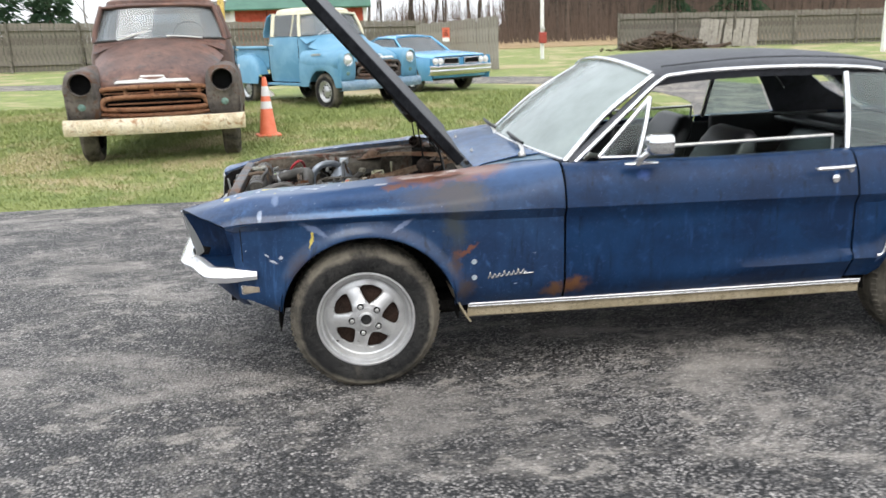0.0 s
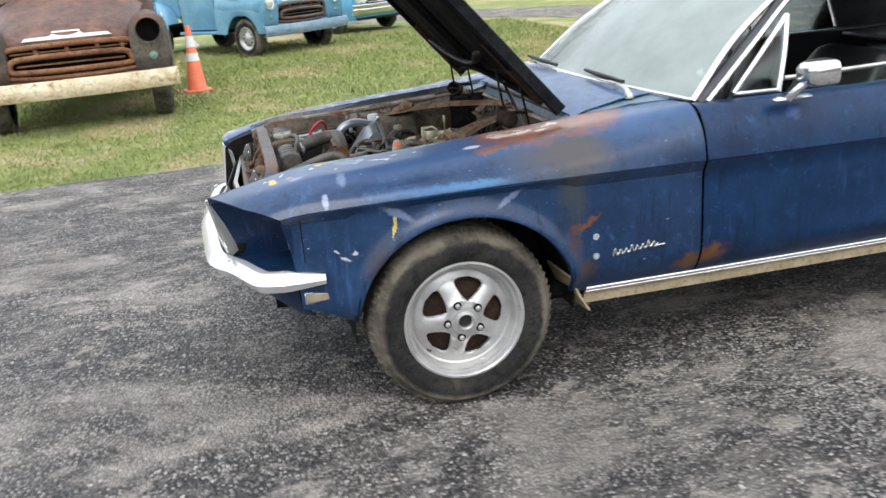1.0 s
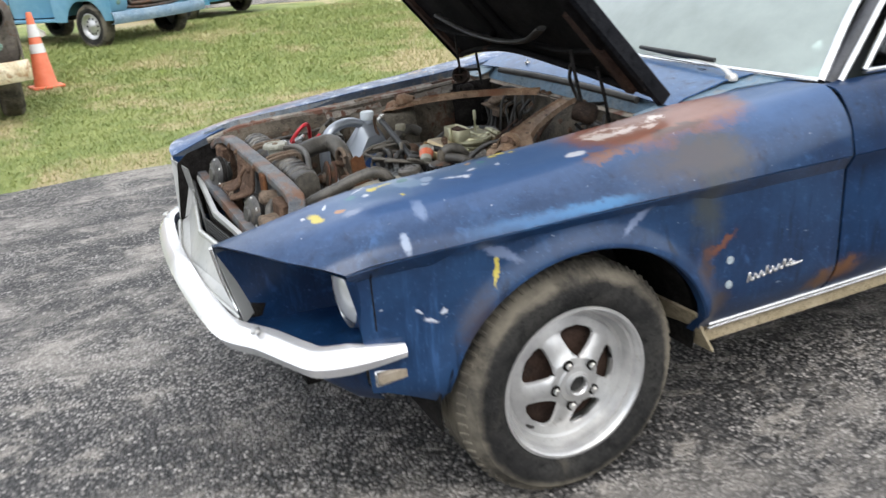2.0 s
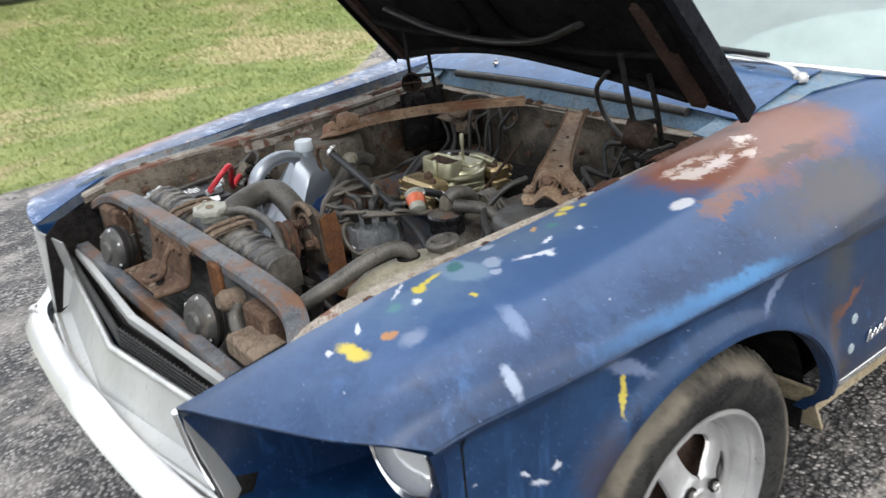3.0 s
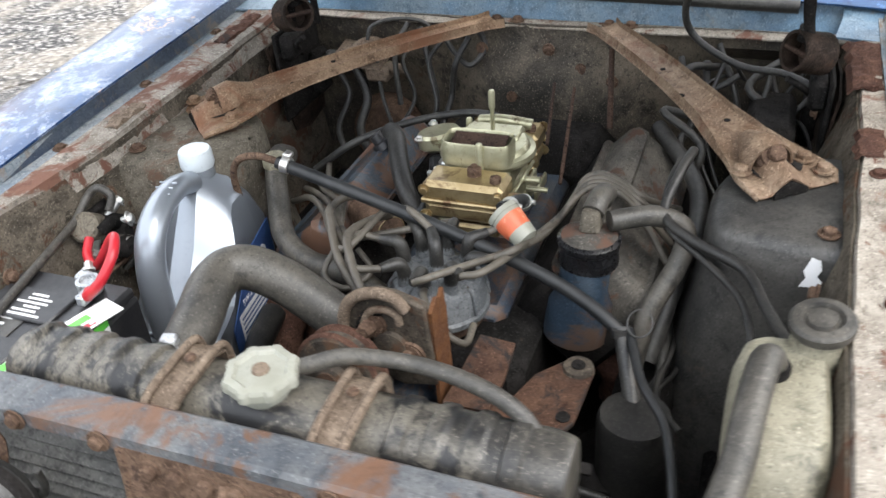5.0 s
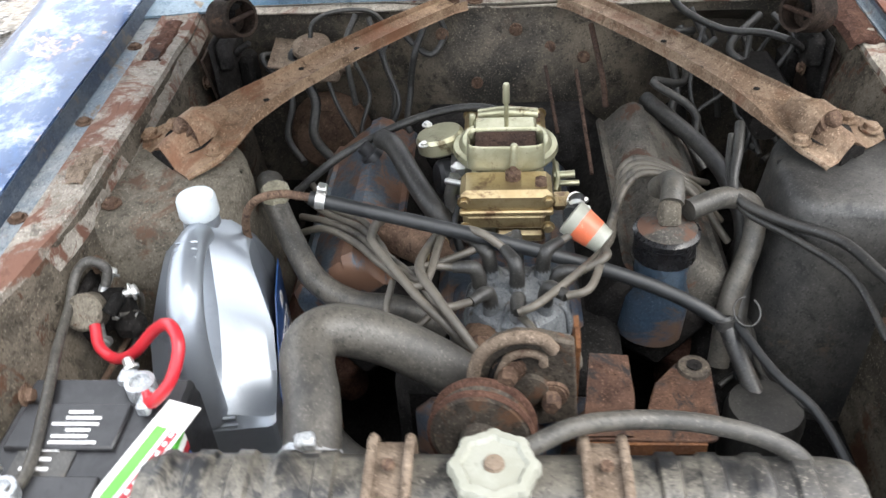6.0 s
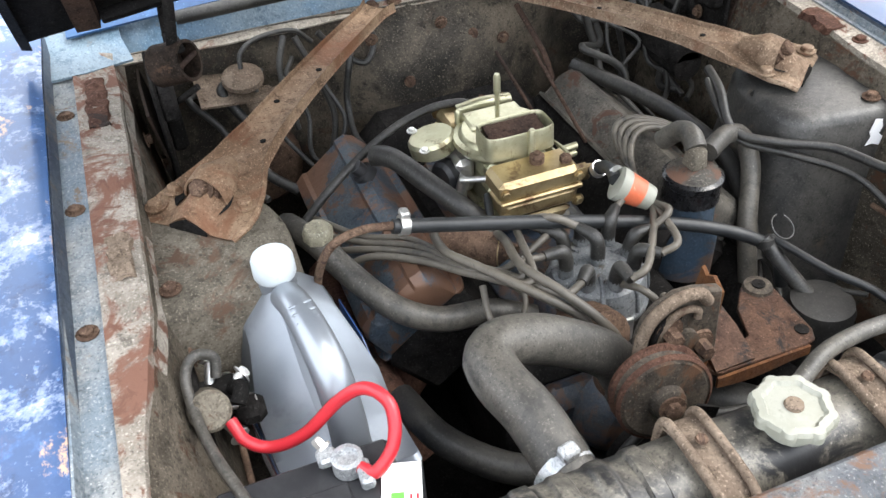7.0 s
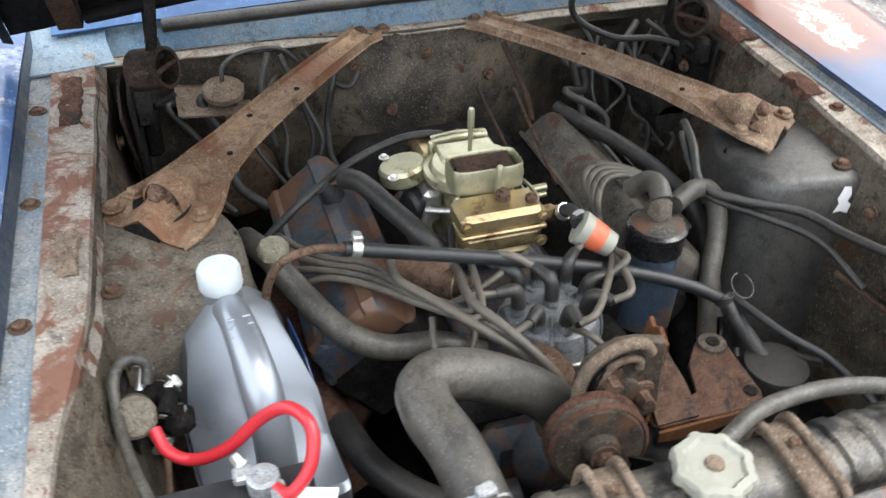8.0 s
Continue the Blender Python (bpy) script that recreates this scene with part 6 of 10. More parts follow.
for y in (0.89, 1.005):
    part("latch_bolt", Geo().bolt((-0.662, y, 0.748), (-0.25, 0, 1), 0.008, 0.008), M["rust_dust"], lb)


def horn(x, y, z, tilt):
    m = Matrix.Translation((x, y, z)) @ Euler((0, radians(tilt), radians(8))).to_matrix().to_4x4() @ Matrix.Rotation(radians(-90), 4, "Y")
    h = part("horn", Geo().lathe([(0, 0.03), (0.02, 0.03), (0.024, 0.024), (0.044, 0.02), (0.052, 0.012), (0.056, 0.0), (0.056, -0.01), (0.05, -0.02), (0.03, -0.028), (0, -0.03)], 28, m), M["tower"], car, "dusty black disc horn", angle=30)
    part("horn_rim", Geo().lathe([(0.054, 0.006), (0.059, 0.004), (0.059, -0.006), (0.054, -0.008)], 28, m), M["soot_shade"], h)
    for a in range(6):
        part("horn_screw", Geo().lathe([(0.005, 0), (0.004, 0.003), (0, 0.004)], 8, m @ Matrix.Translation((0.048 * math.cos(a * 1.047), 0.048 * math.sin(a * 1.047), 0.014))), M["zinc"], h)
    part("horn_bracket", Geo().tube([(x + 0.03, y, z + 0.01), (x + 0.045, y, z + 0.05), (x + 0.035, y, z + 0.08)], 0.008, 6, 3, flat=0.4), M["rust"], h)


horn(-0.625, 1.165, 0.752, 8)
horn(-0.618, 0.695, 0.735, 10)
part("horn_wire", Geo().tube([(-0.60, 1.14, 0.73), (-0.595, 1.11, 0.76), (-0.60, 1.10, 0.80)], 0.004, 6), M["rubber"], car)
nose = part("latch_striker_box", Geo().box((-0.615, 0.46, 0.765), (0.07, 0.12, 0.04), 0.006).box((-0.60, 0.53, 0.745), (0.06, 0.03, 0.05), 0.005), M["rust_dust"], car, "rusty bracket behind the lamp")
part("pipe_elbow", Geo().tube([(-0.585, 0.585, 0.80), (-0.60, 0.58, 0.775), (-0.605, 0.55, 0.75), (-0.585, 0.505, 0.745)], 0.013, 10, 6), M["hose_dust"], car)
part("bolt_boss", Geo().lathe([(0.0, 0.0), (0.022, 0.0), (0.02, 0.035), (0.012, 0.045), (0, 0.046)], 16, axis_to((-1, 0, 0.2), (-0.575, 0.60, 0.80))), M["rust_dust"], car)

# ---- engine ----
# block and heads near-black: the shade between the parts is in their colour
eng = part("engine_block", Geo().box((0.10, 0.88, 0.50), (0.56, 0.30, 0.30), 0.02), M["soot_shade"], car, "blue V8 engine with rust and grime, block blackened as shade")
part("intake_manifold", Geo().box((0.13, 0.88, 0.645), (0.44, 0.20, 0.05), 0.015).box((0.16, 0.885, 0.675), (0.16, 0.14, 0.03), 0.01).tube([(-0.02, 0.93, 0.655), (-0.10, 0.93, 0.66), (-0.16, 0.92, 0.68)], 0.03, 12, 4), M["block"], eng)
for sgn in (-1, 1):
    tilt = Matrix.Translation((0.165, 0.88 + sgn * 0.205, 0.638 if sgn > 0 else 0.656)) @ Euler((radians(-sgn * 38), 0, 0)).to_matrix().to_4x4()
    part("cylinder_head", Geo().box((0, 0, -0.03), (0.44, 0.15, 0.11), 0.012, tilt), M["soot_shade"], eng)
    vc = Geo()
    rows = []
    for x in [-0.205, -0.202, -0.197, -0.189, -0.12, 0.0, 0.12, 0.189, 0.197, 0.202, 0.205]:
        e = min(1.0, (0.205 - abs(x)) / 0.016)
        k = 0.90 + 0.1 * math.sqrt(max(0, e))
        rows.append([(x, a * k, 0.02 + b * (0.70 + 0.30 * math.sqrt(max(0, e)))) for a, b in ((-0.082, 0.0), (-0.082, 0.005), (-0.070, 0.006), (-0.066, 0.052), (-0.058, 0.066), (-0.040, 0.070), (-0.034, 0.065), (0.034, 0.065), (0.040, 0.070), (0.058, 0.066), (0.066, 0.052), (0.070, 0.006), (0.082, 0.005), (0.082, 0.0))])
    vcp = part("valve_cover", Geo().loft(rows, tilt, ring=True, caps=True), M["cover_blue"] if sgn > 0 else M["valve_soot"], eng, "blue valve cover with rust" if sgn > 0 else "sooty valve cover", angle=28)
    for k in range(4):
        part("exhaust_port", Geo().tube([tuple(tilt @ Vector((-0.18 + 0.12 * k, sgn * 0.06, -0.05))), tuple(tilt @ Vector((-0.18 + 0.12 * k, sgn * 0.12, -0.07))), tuple(tilt @ Vector((-0.16 + 0.11 * k, sgn * 0.15, -0.12)))], 0.028, 10, 4), M["rust_red"], eng)
part("timing_cover", Geo().box((-0.20, 0.88, 0.53), (0.05, 0.24, 0.22), 0.02).lathe([(0, 0.05), (0.05, 0.05), (0.07, 0.03), (0.075, 0.0)], 24, axis_to((-1, 0, 0), (-0.22, 0.89, 0.60))), M["block"], eng)
part("water_neck", Geo().tube([(-0.13, 0.91, 0.675), (-0.185, 0.915, 0.705), (-0.215, 0.915, 0.725)], [0.036, 0.034, 0.03], 14, 5).box((-0.125, 0.91, 0.67), (0.07, 0.09, 0.02), 0.006), M["rust"], eng)
# exhaust-side manifold hump with rust
part("exhaust_manifold", Geo().tube([(0.24, 1.17, 0.55), (0.08, 1.19, 0.56), (-0.06, 1.18, 0.55), (-0.14, 1.15, 0.5)], [0.04, 0.045, 0.045, 0.035], 12, 5), M["rust_red"], eng, "red-rusted exhaust manifold")
part("exhaust_manifold", Geo().tube([(0.24, 0.59, 0.55), (0.08, 0.57, 0.56), (-0.06, 0.58, 0.55), (-0.12, 0.6, 0.5)], [0.04, 0.045, 0.045, 0.035], 12, 5), M["soot_shade"], eng)

# carburetor
KX, KY = 0.172, 0.882
carb = part("carburetor", Geo().box((KX, KY, 0.715), (0.13, 0.105, 0.05), 0.008).box((KX, KY, 0.755), (0.12, 0.10, 0.045), 0.01).box((KX, KY, 0.692), (0.17, 0.125, 0.014), 0.004), M["brass"], car, "gold dichromate four-barrel carburetor", angle=35)
horn_rows = []
for r, z in ((0.050, 0.770), (0.071, 0.776), (0.075, 0.783), (0.0735, 0.790), (0.066, 0.792), (0.063, 0.798), (0.060, 0.80)):
    horn_rows.append([(KX + 0.002 + r * 0.97 * math.cos(a), KY + r * 1.05 * math.sin(a), z) for a in np.linspace(0, 2 * math.pi, 37)[:-1]])
part("air_horn", Geo().loft(horn_rows, ring=True).loft([[(KX + 0.002 + 0.060 * math.cos(a), KY + 0.063 * math.sin(a), 0.80) for a in np.linspace(0, 2 * math.pi, 37)[:-1]], [(KX + 0.002, KY, 0.794)] * 36], ring=True), M["brass"], carb, angle=40)
slot = []
for hx, hy, z in ((0.030, 0.056, 0.790), (0.029, 0.055, 0.824), (0.0275, 0.0535, 0.827), (0.0255, 0.0515, 0.824), (0.0255, 0.0515, 0.800)):
    slot.append([(KX - 0.042 + hx * np.sign(math.cos(a)) * abs(math.cos(a)) ** 0.35, KY + hy * np.sign(math.sin(a)) * abs(math.sin(a)) ** 0.45, z) for a in np.linspace(0, 2 * math.pi, 41)[:-1]])
part("choke_tower", Geo().loft(slot, ring=True), M["brass"], carb, angle=40)
part("choke_plate", Geo().box((KX - 0.042, KY, 0.817), (0.045, 0.088, 0.003), 0.001, Matrix.Translation((KX - 0.042, KY, 0.817)) @ Euler((0, radians(-14), 0)).to_matrix().to_4x4() @ Matrix.Translation((-KX + 0.042, -KY, -0.817))), M["wheel_dark"], carb)
part("choke_well", Geo().box((KX - 0.042, KY, 0.800), (0.050, 0.100, 0.006), 0.001), M["soot_shade"], carb)
part("rear_barrel", Geo().box((KX + 0.035, KY, 0.797), (0.05, 0.095, 0.014), 0.004), M["brass"], carb)
for x, nm, mt in ((KX - 0.102, "front", "brass_dark"), (KX + 0.10, "rear", "brass_dark")):
    zb = 0.012 if x < KX else 0.0
    bowl = part("fuel_bowl", Geo().box((x, KY, 0.762 + zb), (0.062, 0.128, 0.034), 0.008).box((x - 0.004 * (1 if x < KX else -1), KY, 0.731 + zb), (0.058, 0.122, 0.032), 0.008).box((x - 0.03 * (1 if x < KX else -1), KY, 0.7475 + zb), (0.012, 0.130, 0.008), 0.002).box((x, KY - 0.02, 0.708), (0.045, 0.07, 0.02), 0.005), M[mt], carb, "oily gold fuel bowl", angle=30)
    for dy in (-0.058, 0.058):
        for z in (0.767, 0.723):
            part("bowl_screw", Geo().bolt((x - 0.033 * (1 if x < KX else -1), KY + dy, z + zb), (-1 if x < KX else 1, 0, 0), 0.0065, 0.007), M["brass_dark"], bowl)
    part("needle_nut", Geo().lathe([(0.011, 0), (0.011, 0.012), (0.005, 0.014), (0.005, 0.018), (0, 0.018)], 12, Matrix.Translation((x + 0.006, KY - 0.01, 0.778 + zb))).lathe([(0.009, 0), (0.009, 0.01), (0, 0.011)], 6, Matrix.Translation((x - 0.01, KY - 0.048, 0.778 + zb))), M["rust"], bowl)
part("air_stud", Geo().lathe([(0.0035, 0), (0.0035, 0.045), (0.0055, 0.045), (0.0055, 0.072), (0.004, 0.076), (0, 0.076)], 10, Matrix.Translation((0.198, KY - 0.002, 0.80))), M["brass"], carb)
for dx, dy, h in ((-0.075, -0.012, 0.045), (-0.062, 0.045, 0.02), (0.06, 0.05, 0.02)):
    part("vent_tube", Geo().lathe([(0.0055, 0), (0.0055, h), (0.004, h + 0.002), (0, h + 0.002)], 10, Matrix.Translation((KX + dx, KY + dy, 0.786))), M["brass"], carb)
part("bowl_vent", Geo().tube([(KX + 0.09, KY - 0.05, 0.79), (KX + 0.085, KY, 0.797), (KX + 0.09, KY + 0.04, 0.79)], 0.010, 8, 4), M["brass"], carb)
# electric choke and vacuum pot on the passenger side
chk = part("choke_housing", Geo().lathe([(0, 0.012), (0.034, 0.012), (0.038, 0.006), (0.038, -0.012), (0.03, -0.018)], 24, axis_to((0.1, 0.2, 1), (KX + 0.045, KY + 0.10, 0.775))), M["brass"], carb, angle=25)
for a in range(3):
    part("choke_screw", Geo().bolt((KX + 0.045 + 0.036 * math.cos(a * 2.1 + 0.5), KY + 0.105 + 0.036 * math.sin(a * 2.1 + 0.5), 0.782), r=0.0055, h=0.006), M["zinc"], chk)
part("choke_cap", Geo().lathe([(0, 0.022), (0.022, 0.022), (0.028, 0.016), (0.029, 0.0)], 22, axis_to((-0.35, 0.9, 0.1), (KX + 0.01, KY + 0.085, 0.728))), M["black_plastic"], carb, "black electric choke cap", angle=25)
part("choke_body", Geo().box((KX + 0.012, KY + 0.068, 0.735), (0.055, 0.03, 0.06), 0.008).tube([(KX - 0.03, KY + 0.075, 0.755), (KX - 0.03, KY + 0.085, 0.72), (KX - 0.035, KY + 0.08, 0.695)], 0.009, 8, 3), M["zinc"], carb, angle=30)
for p0, p1 in (((KX - 0.04, KY + 0.088, 0.752), (KX - 0.065, KY + 0.05, 0.76)), ((KX - 0.055, KY + 0.085, 0.70), (KX - 0.05, KY + 0.085, 0.69))):
    part("choke_rod", Geo().tube([p0, p1], 0.005, 8, 2), M["zinc"], carb)
# throttle linkage on the driver side
lk = Geo().box((KX - 0.01, KY - 0.075, 0.735), (0.05, 0.006, 0.035), 0.002).box((KX + 0.02, KY - 0.082, 0.715), (0.07, 0.005, 0.02), 0.002).tube([(KX - 0.05, KY - 0.07, 0.765), (KX - 0.05, KY - 0.10, 0.767)], 0.006, 8, 2).tube([(KX - 0.04, KY - 0.075, 0.745), (KX - 0.035, KY - 0.108, 0.742)], 0.0045, 8, 2).tube([(KX + 0.02, KY - 0.07, 0.76), (KX - 0.06, KY - 0.075, 0.772), (KX - 0.09, KY - 0.07, 0.765)], 0.003, 6, 3)
part("throttle_linkage", lk, M["brass"], carb)
part("fuel_inlet", Geo().tube([(KX - 0.105, KY - 0.065, 0.758), (KX - 0.105, KY - 0.085, 0.758), (KX - 0.105, KY - 0.098, 0.76)], [0.012, 0.011, 0.008], 10, 3).lathe([(0.013, -0.01), (0.013, 0.01), (0.009, 0.011)], 6, axis_to((0, -1, 0), (KX - 0.105, KY - 0.078, 0.758))), M["brass_dark"], carb)
for a, b in (((0.348, 0.815, 0.83), (0.235, 0.80, 0.77)), ((0.30, 0.77, 0.845), (0.14, 0.755, 0.755))):
    part("throttle_rod", Geo().tube([a, b], 0.003, 8, 2), M["wheel_dark"], car)
part("pedal_rod", Geo().tube([(0.44, 0.735, 0.86), (0.36, 0.72, 0.80), (0.335, 0.715, 0.76)], 0.005, 8, 3), M["wheel_dark"], car)

# clear fuel filter and its hoses
fa, fb = Vector((-0.022, 0.802, 0.797)), Vector((-0.050, 0.750, 0.766))
fm = axis_to(fb - fa, fa)
flt = part("fuel_filter", Geo().lathe([(0.0, 0.010), (0.0225, 0.010), (0.0235, 0.014), (0.019, 0.048), (0.0175, 0.058), (0.008, 0.06), (0, 0.06)], 24, fm).lathe([(0.0245, 0.004), (0.0245, 0.012), (0.0, 0.012), (0.0, 0.002), (0.018, 0.002), (0.0245, 0.004)], 24, fm), M["cream"], car, "clear plastic fuel filter with red element", angle=30)
part("filter_element", Geo().lathe([(0.0232, 0.018), (0.0202, 0.042), (0.0185, 0.0425), (0.0185, 0.017), (0.0232, 0.018)], 24, fm), M["orange_red"], flt)
part("fuel_hose", Geo().tube([(0.055, 0.79, 0.762), (0.035, 0.785, 0.782), (0.0, 0.792, 0.797), (-0.022, 0.80, 0.799)], 0.0095, 10, 5), M["hose_black"], car)
for p, d in (((0.045, 0.787, 0.772), (-0.6, -0.1, 0.8)), ((-0.012, 0.791, 0.799), (-1, 0, 0.1))):
    part("hose_clamp", Geo().lathe([(0.0108, -0.005), (0.0125, -0.005), (0.0125, 0.005), (0.0108, 0.005)], 16, axis_to(d, p)).box((0, 0, 0), (0.008, 0.008, 0.009), 0.002, axis_to(d, p) @ Matrix.Translation((0.014, 0, 0))), M["zinc"], car)

# distributor, cap towers and boots
DX, DY = -0.105, 0.87
dist = part("distributor", Geo().lathe([(0.03, 0.60), (0.036, 0.635), (0.062, 0.648), (0.066, 0.668)], 32, Matrix.Translation((DX, DY, 0.014))), M["rust"], car, "grey distributor with eight plug leads")
dcap = part("distributor_cap", Geo().lathe([(0.067, 0.666), (0.0715, 0.668), (0.072, 0.676), (0.069, 0.680), (0.066, 0.706), (0.062, 0.716), (0.050, 0.723), (0.022, 0.726), (0, 0.726)], 36, Matrix.Translation((DX, DY, 0.014))), M["cap_grey"], dist, angle=30)
for k in range(8):
    a = 2 * math.pi * (k + 0.5) / 8
    part("cap_rib", Geo().tube([(DX + rr * math.cos(a), DY + rr * math.sin(a), zz + 0.014) for rr, zz in ((0.070, 0.680), (0.067, 0.705), (0.060, 0.7175), (0.030, 0.7255))], 0.0032, 8, 4), M["cap_grey"], dcap)
boots = []
for k in range(9):
    a = 2 * math.pi * k / 8
    r = 0.046 if k < 8 else 0.0
    p = Vector((DX + r * math.cos(a), DY + r * math.sin(a), 0.732))
    q = Vector((DX + (r + 0.003) * math.cos(a), DY + (r + 0.003) * math.sin(a), 0.764 + 0.004 * (k % 3)))
    part("cap_tower", Geo().lathe([(0.0115, 0), (0.0095, 0.020), (0, 0.020)], 14, axis_to(q - p, p)), M["cap_grey"], dcap)
    q2 = Vector((DX + (r + 0.034) * math.cos(a), DY + (r + 0.034) * math.sin(a), 0.770 + 0.004 * (k % 3)))
    if k == 8:
        q2 = Vector((DX + 0.030, DY + 0.016, 0.784))
    part("lead_boot", Geo().tube([tuple(p + (q - p) * 0.4), tuple(q - Vector((0, 0, 0.006))), tuple(q + (q2 - q) * 0.22 + Vector((0, 0, 0.004))), tuple(q2)], [0.0100, 0.0098, 0.0094, 0.0072], 12, 5), M["rubber"], dist)
    boots.append(q2)
for k, sx in enumerate((-0.02, 0.035)):
    part("cap_clip", Geo().box((DX - 0.070 + 0.132 * k, DY + sx * 0.5, 0.674), (0.006, 0.016, 0.04), 0.002), M["zinc"], dist)

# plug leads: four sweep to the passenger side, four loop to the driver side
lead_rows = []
for k in range(4):
    b = boots[(k + 1) % 8] if k < 3 else boots[0]
    o = 0.011 * k
    part("plug_lead", Geo().tube([tuple(b), (b[0] + 0.005 - 0.01 * k, b[1] + 0.035, 0.79 - 0.006 * k), (-0.145 + 0.018 * k, 0.985 + 0.008 * k, 0.782 - o * 0.6), (-0.085 + 0.02 * k, 1.04 + 0.004 * k, 0.765 - o * 0.3), (-0.02 + 0.022 * k, 1.085, 0.752 - o * 0.3), (0.035 + 0.022 * k, 1.14, 0.738 - 0.004 * k), (0.06 + 0.045 * k, 1.19, 0.71)], 0.0052, 8, 6), M["wire"], car, "greyish plug lead")
for k in range(4):
    b = boots[4 + k]
    o = 0.016 * k
    part("plug_lead", Geo().tube([tuple(b), (b[0] + 0.01, b[1] - 0.03, 0.785), (-0.05 + 0.3 * o, 0.755, 0.765), (0.03 + o, 0.735 - 0.2 * o, 0.755), (0.075 + o, 0.715, 0.775), (0.09 + o * 0.8, 0.69, 0.787), (0.085 + o * 0.6, 0.655, 0.783), (0.06 + o, 0.62, 0.765), (0.03 + 0.05 * k, 0.575, 0.71)], 0.0052, 8, 6), M["wire"], car, "greyish plug lead")
part("coil_lead", Geo().tube([tuple(boots[8]), (-0.06, 0.92, 0.80), (-0.02, 0.96, 0.775), (-0.005, 0.985, 0.755)], 0.0055, 8, 6), M["wire"], car)
part("plug_lead", Geo().tube([(-0.225, 0.905, 0.66), (-0.225, 0.905, 0.715), (-0.21, 0.93, 0.755), (-0.17, 0.965, 0.783), (-0.12, 0.99, 0.79), (-0.05, 0.98, 0.775), (0.0, 0.975, 0.75)], 0.0062, 8, 6), M["wire"], car)
part("plug_lead", Geo().tube([(-0.205, 0.925, 0.69), (-0.20, 0.94, 0.745), (-0.165, 0.985, 0.775), (-0.09, 1.035, 0.78), (-0.04, 1.06, 0.775), (0.02, 1.055, 0.76), (0.04, 1.03, 0.72)], 0.0062, 8, 6), M["wire"], car)
part("lead_loop", Geo().tube([(-0.15, 0.87, 0.74), (-0.19, 0.855, 0.755), (-0.21, 0.83, 0.73), (-0.20, 0.80, 0.70), (-0.16, 0.80, 0.70)], 0.005, 8, 6), M["wire"], car)
part("lead_loop", Geo().tube([(-0.09, 1.03, 0.745), (-0.13, 1.035, 0.72), (-0.135, 1.0, 0.705), (-0.10, 0.975, 0.715), (-0.085, 1.0, 0.74)], 0.0045, 8, 6), M["wire"], car)
coil = part("ignition_coil", Geo().lathe([(0, -0.05), (0.026, -0.05), (0.027, 0.03), (0.024, 0.036), (0.012, 0.05), (0.009, 0.062), (0, 0.062)], 22, axis_to((-0.55, -0.8, 0.0), (0.0, 1.005, 0.735))), M["rust"], car, "rusty ignition coil")
part("coil_top", Geo().lathe([(0.0245, 0.03), (0.0235, 0.038), (0.0, 0.04)], 22, axis_to((-0.55, -0.8, 0.0), (0.0, 1.005, 0.735))), M["brass_dark"], coil)

# breather cap with its elbow on the driver side cover
bc = part("breather_cap", Geo().lathe([(0.046, 0.0), (0.048, 0.004), (0.045, 0.032), (0.049, 0.036), (0.05, 0.046), (0.044, 0.05), (0.018, 0.06), (0, 0.06)], 28, Matrix.Translation((-0.027, 0.675, 0.735)) @ Matrix.Scale(0.87, 4)), M["cap_black"], car, "black oil breather cap", angle=30)
part("breather_top", Geo().lathe([(0.044, 0.0505), (0.018, 0.0607), (0.0, 0.061)], 28, Matrix.Translation((-0.027, 0.675, 0.735)) @ Matrix.Scale(0.87, 4)), M["valve_soot"], bc)
part("breather_nipple", Geo().box((-0.025, 0.674, 0.802), (0.030, 0.028, 0.034), 0.005, None, 0.85), M["tower_dust"], bc)
part("filler_tube", Geo().lathe([(0.046, 0.0), (0.046, 0.06), (0.036, 0.085), (0.034, 0.13)], 24, axis_to((0.1, -0.1, 1), (-0.045, 0.688, 0.62))), M["engine_blue"], bc)
part("breather_hose", Geo().tube([(-0.022, 0.672, 0.812), (0.0, 0.668, 0.822), (0.03, 0.665, 0.812), (0.055, 0.675, 0.785)], 0.0155, 10, 5), M["hose_dust"], car)
part("heater_hose", Geo().tube([(-0.02, 0.65, 0.80), (0.012, 0.595, 0.797), (0.022, 0.555, 0.775), (-0.01, 0.557, 0.74), (-0.06, 0.588, 0.68), (-0.10, 0.60, 0.60)], 0.0145, 10, 6), M["hose_dust"], car, "dusty heater hose")
part("heater_hose", Geo().tube([(0.40, 0.64, 0.74), (0.25, 0.56, 0.72), (0.1, 0.545, 0.72), (0.0, 0.56, 0.70), (-0.08, 0.58, 0.62)], 0.014, 10, 6), M["rubber"], car)

# pale fitting and heater hose on the passenger side
part("heater_hose", Geo().tube([(0.14, 1.235, 0.75), (0.108, 1.232, 0.768), (0.057, 1.21, 0.77), (0.005, 1.181, 0.745), (-0.056, 1.14, 0.72), (-0.081, 1.087, 0.70), (-0.085, 1.02, 0.692), (-0.10, 0.96, 0.67)], 0.0175, 12, 6), M["hose_dust"], car, "dusty heater hose")
fit_ = part("hose_fitting", Geo().lathe([(0.015, 0), (0.015, 0.02), (0.021, 0.022), (0.021, 0.036), (0.017, 0.041), (0, 0.041)], 8, Matrix.Translation((0.055, 1.206, 0.757))), M["washer"], car, "pale square flushing tee")
part("steel_line", Geo().tube([(-0.051, 1.125, 0.849), (-0.046, 1.168, 0.852), (-0.042, 1.205, 0.838), (-0.035, 1.225, 0.80), (-0.01, 1.235, 0.72)], 0.0055, 8, 6), M["rust"], car, "rusty steel line")
